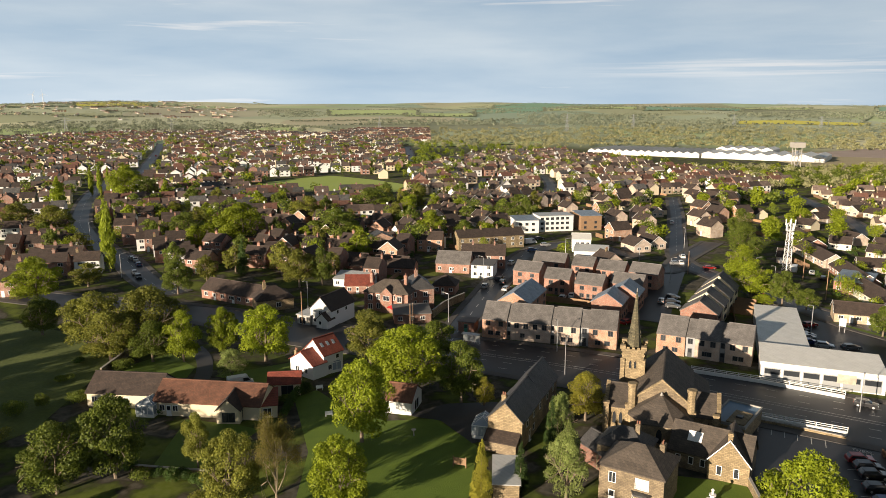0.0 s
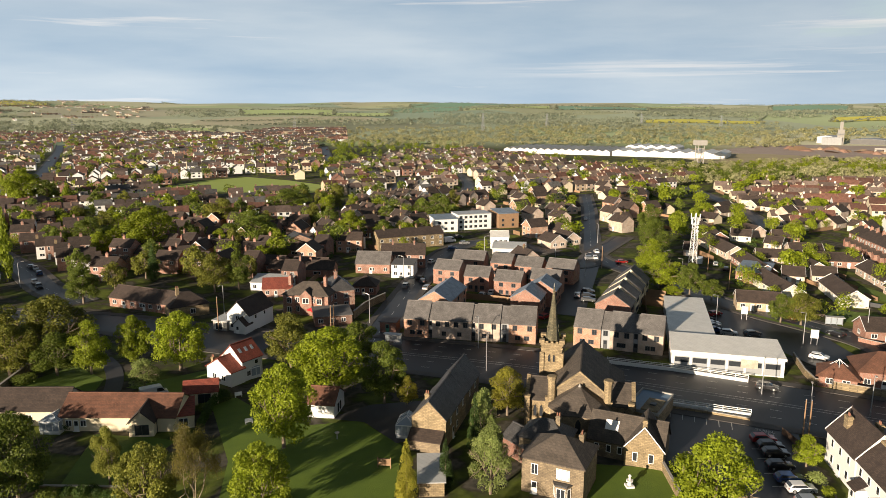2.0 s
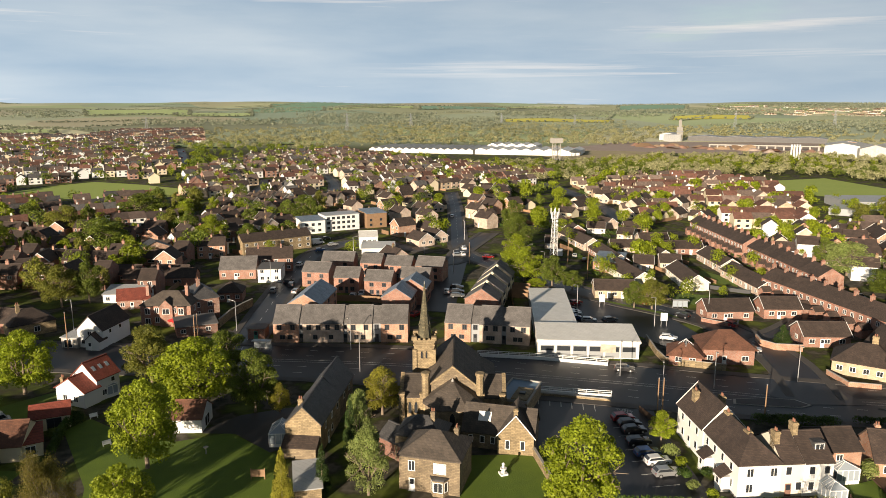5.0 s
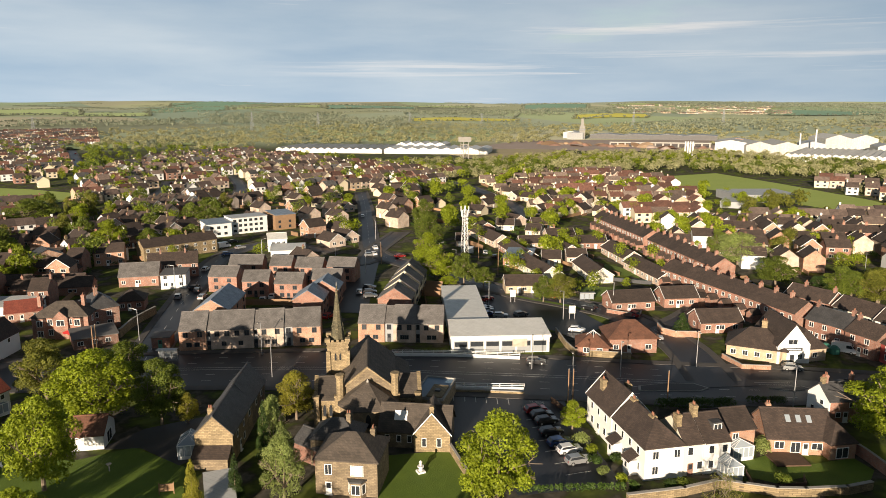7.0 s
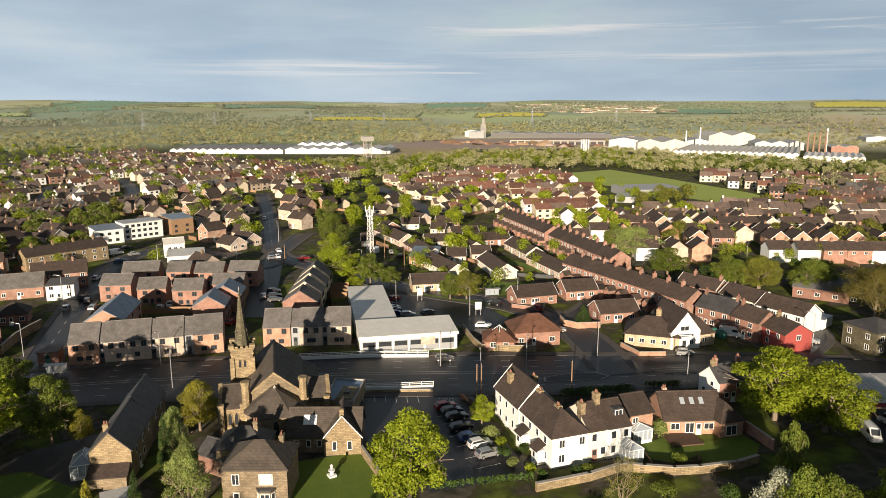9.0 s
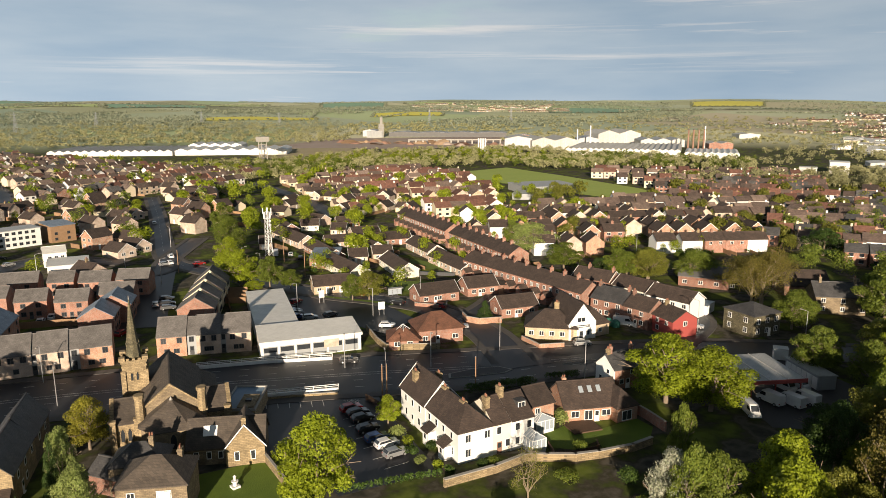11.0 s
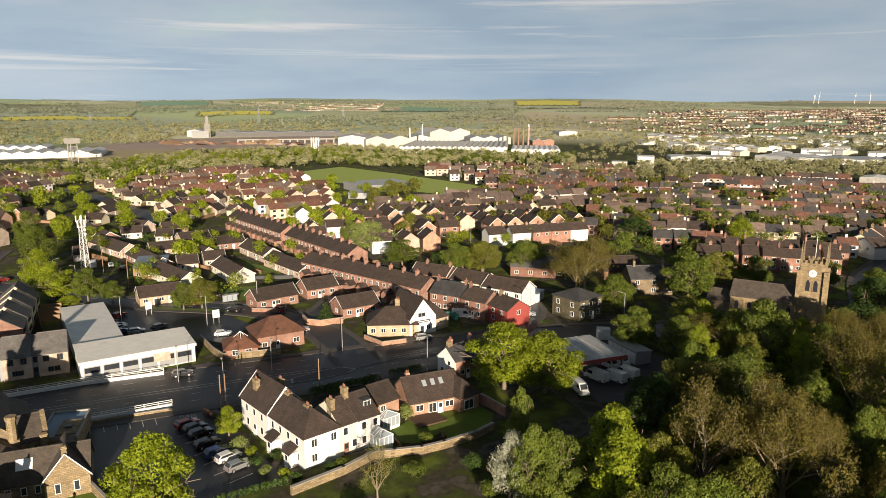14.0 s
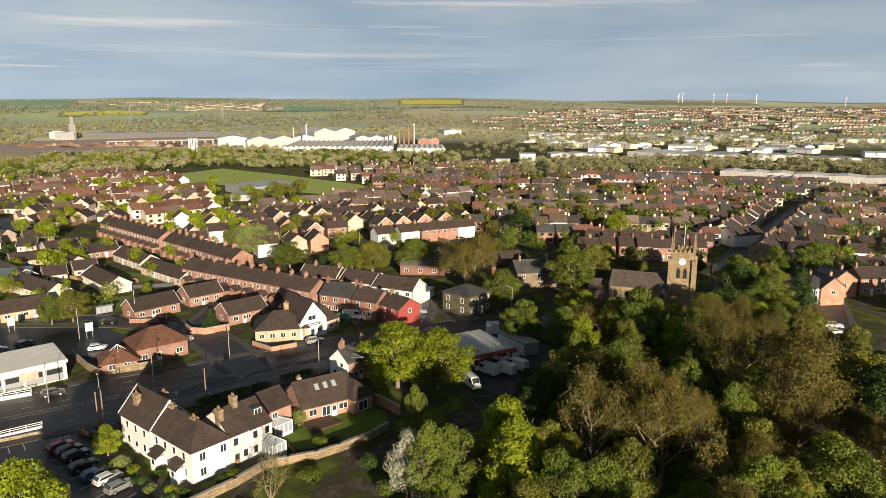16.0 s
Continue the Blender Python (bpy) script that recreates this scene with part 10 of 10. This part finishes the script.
for x, y, w in ((102.2, 174.0, 2.2), (108.3, 152.8, 2.4)):
    s = tagged(base("roadside_sign", x, y, -25), "plain white sign board on two posts", "sign")
    part("board", box(B(), -w * 0.36, -0.08, 1.6, w * 0.36, 0.08, 3.7), UPVC, s)
    for k in (-1, 1):
        part("post", box(B(), k * w * 0.28 - 0.06, -0.06, -0.1, k * w * 0.28 + 0.06, 0.06, 1.598), GALV, s)
for x, y in (-14.2, 190.6), (-13.2, 189.5):
    u = tagged(base("parasol", x, y), "open red canvas parasol outside a pub", "parasol")
    part("pole", rod(B(), (0, 0, 0), (0, 0, 2.3), 0.04, 0.04, 6), WOOD, u)
    part("canopy", rod(B(), (0, 0, 2.0), (0, 0, 2.6), 1.6, 0.05, 8), RED_CLOTH, u)
for x, y in (147.7, 106.6), (147.8, 104.5):
    ob = finish("covered_stack", rod(rod(B(), (0, 0, 0), (0, 0, 1.2), 1.2, 1.2, 10), (0, 0, 1.2), (0, 0, 1.8), 1.2, 0.5, 10), TARP_GREEN)
    ob.matrix_basis = pose(x, y, 0.1)
    tagged(ob, "stack under green sheeting", "covered stack")

# ---- the wood on the east side ----
rngw = random.Random(21)
WOOD_POLY = [(104.0, 38.0), (124.0, 40.0), (145.0, 41.0), (169.4, 49.9), (193.1, 42.5), (200.3, 34.6), (203.9, 21.3), (201.8, 8.1), (187.9, -5.5), (162.7, -17.9), (145.2, -28.6), (82.7, -19.3), (71.8, 2.0), (69.1, 26.6)]
placed = []
for k in range(1500):
    x, y = rngw.uniform(60, 240), rngw.uniform(-80, 75)
    if len(placed) > 85:
        break
    if not inside(x, y, WOOD_POLY) or near_road(x, y, 2):
        continue
    if any((x - a) ** 2 + (y - b) ** 2 < 30 for a, b in placed) or any((x - a) ** 2 + (y - b) ** 2 < (r * 0.8) ** 2 for a, b, r in PLANTED):
        continue
    placed.append((x, y))
    tree(rngw.choice(("brown", "mid", "bright", "olive", "mid", "olive", "mid")), x, y, rngw.uniform(8, 14), rngw.uniform(3.2, 5.2))
LEFT_POLY = [(-74.6, 80.0), (-99.8, 118.4), (-88.9, 133.6), (-75.3, 133.6), (-81.4, 152.9), (-71.1, 152.9), (-65.9, 128.2), (-73.5, 118.4), (-60.7, 92.9), (-47.6, 92.9), (-18.3, 93.0), (-6.3, 84.9), (-32.6, 74.8)]
placed2 = []
for k in range(900):
    x, y = rngw.uniform(-140, 20), rngw.uniform(60, 170)
    if len(placed2) > 26:
        break
    if inside(x, y, LEFT_POLY) and not any((x - a) ** 2 + (y - b) ** 2 < 20 for a, b in placed2) and not any((x - a) ** 2 + (y - b) ** 2 < r ** 2 for a, b, r in PLANTED):
        placed2.append((x, y))
        bush(x, y, rngw.uniform(1.5, 3.5), rngw.uniform(1.5, 3.0), rngw.choice(("mid", "hedge", "olive")), "rough bushy undergrowth below the trees")
for k in range(40):
    x, y = rngw.uniform(60, 150), rngw.uniform(20, 75)
    if inside(x, y, [(62.3, 72.3), (72.9, 70.3), (80.3, 68.1), (87.4, 63.2), (97.2, 60.1), (107.8, 61.1), (103.6, 51.1), (89.4, 43.2), (55.7, 64.4)]) and not any((x - a) ** 2 + (y - b) ** 2 < r for a, b, r in PLANTED):
        bush(x, y, rngw.uniform(1.2, 3.0), rngw.uniform(1.5, 2.6), rngw.choice(("mid", "bright", "hedge", "pale")), "rough bushy undergrowth below the trees")


# ---- steelworks, sheds and landmarks in the distance ----
def shed(a, b, D, eaves, rise, bays=1, wall=None, roof=None, label="long pale industrial shed", name="factory_shed", z=0.0):
    """An industrial shed with several ridges side by side, their gables to the front."""
    L = math.hypot(b[0] - a[0], b[1] - a[1])
    s = tagged(base(name, a[0], a[1], math.degrees(math.atan2(b[1] - a[1], b[0] - a[0])), z), label, "factory", "works sheds")
    w = L / bays
    for k in range(bays):
        bm = wall_mesh(w, D, eaves, "gy", rise)
        bmesh.ops.translate(bm, verts=bm.verts[:], vec=(k * w, 0, 0))
        part("wall", bm, wall or METAL_PALE, s)
        bm = roof_mesh(w, D, eaves, "gy", rise, 0.0, 0.2)
        bmesh.ops.translate(bm, verts=bm.verts[:], vec=(k * w, 0, 0))
        part("roof", bm, roof or METAL_PALE, s)
    return s


shed((176.0, 868.0), (285.0, 794.0), 84, 4.2, 2.2, 15, METAL_WHITE, METAL_PALE, "very long white sawtooth-roofed factory")
shed((287.0, 792.0), (388.0, 724.0), 62, 5.0, 2.4, 9, METAL_WHITE, METAL_WHITE, "long factory with bright white sheeted roofs")
shed((322.0, 842.0), (372.0, 806.0), 40, 7.5, 2.5, 5, METAL_WHITE, METAL_WHITE, "taller white sheds behind the long factory")
shed((611.0, 508.0), (672.0, 405.0), 118, 6.5, 1.7, 20, METAL_WHITE, METAL_PALE, "long white works shed with a fine sawtooth roof")
shed((668.0, 398.0), (694.0, 352.0), 70, 5.0, 1.3, 9, METAL_WHITE, METAL_WHITE, "low white works shed with small roof teeth")
shed((628.8, 619.2), (652.1, 595.1), 60, 13, 3, 1, wall=METAL_GREY, label="pale shed with grey cladding at the works")
shed((644.3, 587.9), (690.9, 554.9), 70, 11, 4, 2, wall=METAL_PALE, label="big pale shed of the steelworks")
shed((735.6, 590.8), (753.7, 572.1), 50, 10, 3, 1, wall=METAL_GREY, roof=METAL_GREY, label="grey link shed of the steelworks")
shed((816.5, 620.8), (869.1, 587.4), 60, 13, 5, 2, wall=METAL_PALE, label="tall pale melting shop of the steelworks")
shed((790.6, 534.1), (830.1, 493.3), 50, 8, 3, 3, roof=METAL_GREY, label="low sheds beside the melting shop")
shed((808.0, 449.4), (827.9, 428.9), 30, 7, 2, 2, wall=BRICK, label="brick and sheet works store")
shed((1086.4, 554.0), (1109.1, 530.7), 40, 6, 2, 1, label="pale works shed on the far side")
shed((720.4, 983.4), (859.0, 841.7), 50, 6.5, 2, 4, wall=FLAT_FELT, roof=GREY_CLAD, label="very long grey mill building")
shed((688.9, 1015.7), (705.3, 998.9), 40, 10, 2, 1, wall=METAL_GREY, roof=METAL_GREY, label="grey mill head building")
shed((756.8, 724.3), (774.1, 706.5), 30, 9, 2, 1, wall=STEEL_RUST, roof=METAL_GREY, label="rusty sheet-clad works building")
for x, y in [(762.6, 450.6), (766.6, 446.4), (770.6, 442.0), (774.8, 437.7)]:
    c = tagged(base("chimney_stack", x, y), "tall red-brown works chimney stack", "chimney", "works chimneys")
    part("shaft", rod(B(), (0, 0, -1), (0, 0, 25), 1.2, 0.8, 12), STEEL_RUST, c)
    part("cap_ring", rod(B(), (0, 0, 25), (0, 0, 25.8), 1.0, 1.0, 12), DARKFRAME, c)
for x, y, h in ((784.8, 442.5, 28), (709.3, 551.5, 28), (734.6, 591.9, 22), (578.4, 612.5, 15), (580.3, 610.6, 15), (582.1, 608.7, 15), (584.0, 606.8, 15)):
    c = tagged(base("chimney_stack", x, y), "slim pale steel chimney stack", "chimney", "works chimneys")
    part("shaft", rod(B(), (0, 0, -1), (0, 0, h), 1.0, 0.8, 12), WHITE_METAL, c)
    part("cap_ring", rod(B(), (0, 0, h), (0, 0, h + 0.8), 1.0, 1.0, 12), GALV, c)
rngk = random.Random(4)
for k in range(26):
    x, y = (lambda q: (q[0] + rngk.uniform(-30, 30), q[1] + rngk.uniform(-20, 20)))(lerp((574.0, 870.5), (680.8, 683.2), rngk.random()))
    heap = tagged(base("scrap_heap", x, y, rngk.uniform(0, 90)), "low heap of rusty scrap and ash", "heap", "heaps in the works yard")
    r_, h_ = rngk.uniform(5, 14), rngk.uniform(1.5, 4)
    part("mound", rod(B(), (0, 0, -0.5), (rngk.uniform(-2, 2), 0, h_), r_, r_ * 0.3, 9), rngk.choice((STEEL_RUST, WASTE, SOIL)), heap)
wt = tagged(base("water_tower", 336.0, 677.7), "pale steel water tower on legs", "water tower")
for sx in (-1, 1):
    for sy in (-1, 1):
        part("leg", rod(B(), (sx * 3, sy * 3, -0.5), (sx * 3, sy * 3, 18), 0.4, 0.4, 6), CONCRETE, wt)
for z in (5, 10, 15):
    bm = B()
    for p, q in (((-3, -3), (3, -3)), ((3, -3), (3, 3)), ((3, 3), (-3, 3)), ((-3, 3), (-3, -3))):
        rod(bm, (*p, z), (*q, z), 0.25, 0.25, 4)
        rod(bm, (*p, z - 5), (*q, z), 0.2, 0.2, 4)
    part("brace", bm, CONCRETE, wt)
part("tank", box(B(), -5, -5, 18, 5, 5, 23), CONCRETE, wt)
tw = tagged(base("mill_tower", 699.7, 976.9), "tall pale concrete works tower", "tower")
part("shaft", box(B(), -3.2, -3.2, -1, 3.2, 3.2, 22), CONCRETE, tw)
part("cap", box(B(), -1.6, -1.6, 22, 1.6, 1.6, 33), CONCRETE, tw)
part("landing", box(B(), -4.2, -4.2, 15, 4.2, 4.2, 16), GALV, tw)
part("annex", box(B(), -24, -8, -1, -3.21, 8, 11), METAL_GREY, tw)
# viaduct-like gantry
gn = tagged(base("works_gantry", 612.5, 791.3, -40), "long concrete gantry on piers in the works yard", "gantry")
part("beam", box(B(), 0, -3, 5, 130, 3, 6.5), CONCRETE, gn)
for k in range(14):
    part("pier", box(B(), k * 9.8, -2, -1, k * 9.8 + 2, 2, 4.996), CONCRETE, gn)
# the school and other flat blocks
for a, b, D, h, m, lab in (((327.5, 302.6), (361.7, 288.1), 30, 4.5, GREY_CLAD, "grey flat-roofed school block"), ((304.8, 293.1), (313.0, 282.5), 20, 3.2, GREY_CLAD, "low grey school wing"),
                           ((605.4, 231.7), (610.9, 218.7), 20, 9, METAL_WHITE, "plain white industrial block behind trees"), ((598.0, 252.0), (603.0, 240.0), 12, 4, METAL_PALE, "low pale block behind trees")):
    house(a, b, D, h, 0.4, m, METAL_GREY if m == GREY_CLAD else METAL_WHITE, "flat", (), (), (), lab, "warehouse", "warehouse", over=0.3)
for a, b, D, h, lab in (((687.7, 229.8), (715.0, 176.7), 40, 8, "long white warehouse with a blue eaves band"), ((737.4, 164.8), (726.6, 123.6), 60, 12, "large grey warehouse with low ridges"), ((726.6, 123.6), (747.8, 52.9), 60, 10, "wide pale warehouse with low ridges"),
                        ((750.3, 48.1), (759.6, 1.6), 40, 10, "white warehouse with red doors"), ((746.9, -0.9), (764.0, -47.5), 40, 8, "ribbed pale sheet warehouse on level ground"), ((574.0, 58.0), (572.0, 8.5), 30, 7, "long white warehouse roof behind terraces"),
                        ((571.0, 8.0), (566.0, -60.0), 30, 7, "long white warehouse roof behind terraces"), ((540.0, 24.0), (541.0, 4.0), 18, 6, "small pale workshop with low roof")):
    shed(a, b, D * 0.75, h * 0.45 if h > 7.5 else 4.2, 0.9, 3, METAL_PALE if "grey" not in lab else METAL_GREY, METAL_WHITE if "white" in lab else METAL_GREY, lab, "warehouse")


def turbine(x, y, h=46):
    z = land(x, y)
    w = tagged(base("wind_turbine", x, y, random.Random(int(x)).uniform(0, 40), z), "distant white three-bladed wind turbine", "wind turbine", "wind turbines")
    part("tower", rod(B(), (0, 0, -2), (0, 0, h), 1.6, 0.9, 8), WHITE_METAL, w)
    part("nacelle", box(B(), -1.2, -3, h, 1.2, 2.5, h + 2.4), WHITE_METAL, w)
    for k in range(3):
        a = k * math.tau / 3 + x
        part("blade", rod(B(), (0, -3.2, h + 1.2), (math.cos(a) * h * 0.5, -3.2, h + 1.2 + math.sin(a) * h * 0.5), 1.0, 0.2, 4), WHITE_METAL, w)


def ray_ground(az, r):
    return r * math.sin(radians(az)), r * math.cos(radians(az))


for az in (-31.6, -29.5, -28.9):
    turbine(*ray_ground(az, 4200), 48)
for az in (80.9, 81.2, 83.4, 84.3, 86.3, 92.0):
    turbine(*ray_ground(az, 4200), 40)


def pylon(x, y, h=30):
    p = tagged(base("pylon", x, y, 20, land(x, y)), "far steel lattice electricity pylon", "pylon", "pylons")
    for sx in (-1, 1):
        for sy in (-1, 1):
            part("leg", rod(B(), (sx * 3, sy * 3, -1), (sx * 0.4, sy * 0.4, h), 0.3, 0.2, 4), GALV, p)
    for k, w in enumerate((7, 9, 7)):
        part("arm", rod(B(), (-w, 0, h * (0.62 + 0.14 * k)), (w, 0, h * (0.62 + 0.14 * k)), 0.25, 0.25, 4), GALV, p)
    bm = B()
    for k in range(5):
        z0, z1 = h * k / 6, h * (k + 1) / 6
        w0, w1 = 3 - 2.6 * k / 6, 3 - 2.6 * (k + 1) / 6
        for s in (-1, 1):
            rod(bm, (-w0, s * w0, z0), (w1, s * w1, z1), 0.15, 0.15, 4)
            rod(bm, (s * w0, -w0, z0), (s * w1, w1, z1), 0.15, 0.15, 4)
    part("lattice", bm, GALV, p)


for x, y in [(416.2, 1574.8), (682.7, 1689.2), (815.3, 1551.2), (-129.7, 1467.9), (-733.8, 1398.3), (-529.4, 1402.7)]:
    pylon(x, y)
for x, y in [(1230.7, 1192.1), (1107.5, 1345.2), (248.9, 1444.8)]:
    pylon(x, y, 36)


def hill_sheet(name, poly, mat, label):
    """A field that follows the hills, cut into small squares."""
    xs, ys = [p[0] for p in poly], [p[1] for p in poly]
    step = max(max(xs) - min(xs), max(ys) - min(ys)) / 34
    V, Fc, grid = [], [], {}
    i0, j0 = int((max(xs) - min(xs)) / step) + 2, int((max(ys) - min(ys)) / step) + 2
    for i in range(i0):
        for j in range(j0):
            if inside(min(xs) + (i + 0.5) * step, min(ys) + (j + 0.5) * step, poly):
                q = []
                for a, b in ((i, j), (i + 1, j), (i + 1, j + 1), (i, j + 1)):
                    if (a, b) not in grid:
                        x, y = min(xs) + a * step, min(ys) + b * step
                        grid[a, b] = len(V)
                        V.append((x, y, land(x, y) + 1.5))
                    q.append(grid[a, b])
                Fc.append(tuple(q))
    if Fc:
        tagged(new(name, data_mesh(name, V, Fc, [mat])), label, "field", kind="structure")


def sector(az0, az1, r0, r1):
    return [ray_ground(az0, r0), ray_ground((az0 + az1) / 2, r0 * 1.02), ray_ground(az1, r0), ray_ground(az1, r1), ray_ground((az0 + az1) / 2, r1 * 1.03), ray_ground(az0, r1)]


# far fields whose pale greens carry distance haze in the colour
bounds, rngh = [], random.Random(79)
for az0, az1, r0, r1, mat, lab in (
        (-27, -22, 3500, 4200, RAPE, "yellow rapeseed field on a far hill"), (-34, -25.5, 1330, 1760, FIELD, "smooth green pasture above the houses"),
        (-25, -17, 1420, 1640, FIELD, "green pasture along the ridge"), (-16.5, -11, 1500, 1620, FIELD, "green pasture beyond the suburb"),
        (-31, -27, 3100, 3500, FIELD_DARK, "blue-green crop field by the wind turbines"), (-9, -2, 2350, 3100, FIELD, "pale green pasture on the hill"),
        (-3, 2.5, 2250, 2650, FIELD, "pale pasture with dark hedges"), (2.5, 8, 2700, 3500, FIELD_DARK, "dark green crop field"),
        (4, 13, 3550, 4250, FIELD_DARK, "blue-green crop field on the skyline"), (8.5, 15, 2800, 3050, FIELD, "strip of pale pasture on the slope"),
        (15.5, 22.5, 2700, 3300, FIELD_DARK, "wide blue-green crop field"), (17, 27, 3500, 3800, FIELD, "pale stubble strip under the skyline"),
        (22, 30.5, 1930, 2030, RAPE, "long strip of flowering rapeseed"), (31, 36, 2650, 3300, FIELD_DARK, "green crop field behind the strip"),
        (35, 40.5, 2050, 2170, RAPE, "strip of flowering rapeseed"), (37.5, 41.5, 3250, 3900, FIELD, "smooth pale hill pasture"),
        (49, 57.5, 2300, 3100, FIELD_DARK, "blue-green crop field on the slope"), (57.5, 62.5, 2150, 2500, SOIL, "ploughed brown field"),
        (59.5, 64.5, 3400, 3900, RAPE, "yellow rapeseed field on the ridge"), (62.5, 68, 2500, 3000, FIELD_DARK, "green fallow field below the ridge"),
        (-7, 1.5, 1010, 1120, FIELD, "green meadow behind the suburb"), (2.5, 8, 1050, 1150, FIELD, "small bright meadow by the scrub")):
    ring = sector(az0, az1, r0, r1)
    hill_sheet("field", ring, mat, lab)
    for (ax, ay), (bx, by) in zip(ring, ring[1:] + ring[:1]):
        n = int(math.hypot(bx - ax, by - ay) / 13)
        for k in range(n):
            if rngh.random() < 0.8:
                bounds.append((ax + (bx - ax) * k / n + rngh.gauss(0, 3), ay + (by - ay) * k / n + rngh.gauss(0, 3), rngh.uniform(3, 8), rngh.uniform(4, 7)))
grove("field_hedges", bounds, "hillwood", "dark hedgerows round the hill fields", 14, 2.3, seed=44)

# unseen wood below and behind the camera, towards the sun, for its long shadows
rngb = random.Random(61)
behind, spots = [], []
for k in range(1500):
    x, y = rngb.uniform(-170, 55), rngb.uniform(-40, 120)
    if len(behind) > 80:
        break
    r, az = math.hypot(x, y), math.degrees(math.atan2(x, y))
    if (r > 60 and az > -38) or r < 12 or any((x - a) ** 2 + (y - b) ** 2 < 60 for a, b in behind):
        continue
    behind.append((x, y))
    spots.append((x, y, rngb.uniform(8, 10.5) if x < -45 else rngb.uniform(10, 14), rngb.uniform(3.5, 5.5)))
for x, y in ((-78, 98), (-86, 92), (-74, 88), (-92, 100), (-84, 82), (-96, 88), (-102, 97), (-108, 107), (-98, 113), (-112, 118), (-122, 112), (-118, 126), (-130, 128), (-128, 142), (-142, 138), (-140, 122), (-150, 150), (-134, 108)):
    spots.append((x, y, rngb.uniform(10.5, 13.5), rngb.uniform(4.0, 5.5)))
# tall unseen row, added to shade the ground west of the villa
for k in range(9, 16):
    spots.append((-205 + 6.5 * k + rngb.uniform(-3, 3), 92 + 4.2 * k + rngb.uniform(-8, 8), rngb.uniform(20, 25), rngb.uniform(5, 7)))
grove("woodland", spots, "mid", "leafy wood on the slope below", 260, seed=62)

# single trees between the streets on the north side
rngm = random.Random(71)
placed3 = []
for k in range(2500):
    x, y = rngm.uniform(-230, 130), rngm.uniform(200, 430)
    if len(placed3) > 70:
        break
    if not inside(x, y, [(-150.9, 212.0), (-225.0, 338.0), (-215.3, 460.4), (-123.3, 461.0), (-31.1, 461.7), (41.6, 447.6), (55.6, 392.9), (26.5, 309.1), (-5.3, 272.3), (-18.7, 243.1), (-39.2, 212.4), (-72.3, 242.9), (-79.8, 199.6), (-112.7, 199.5)]) or near_road(x, y, 2.5):
        continue
    if any((x - a) ** 2 + (y - b) ** 2 < 90 for a, b in placed3) or any((x - a) ** 2 + (y - b) ** 2 < 55 for a, b, q in HOUSES) or any((x - a) ** 2 + (y - b) ** 2 < (r * 0.9) ** 2 for a, b, r in PLANTED):
        continue
    placed3.append((x, y))
    tree(rngm.choice(("street_bright", "street_mid", "street_mid", "street_olive")), x, y, rngm.uniform(7, 13), rngm.uniform(3.2, 5.5))
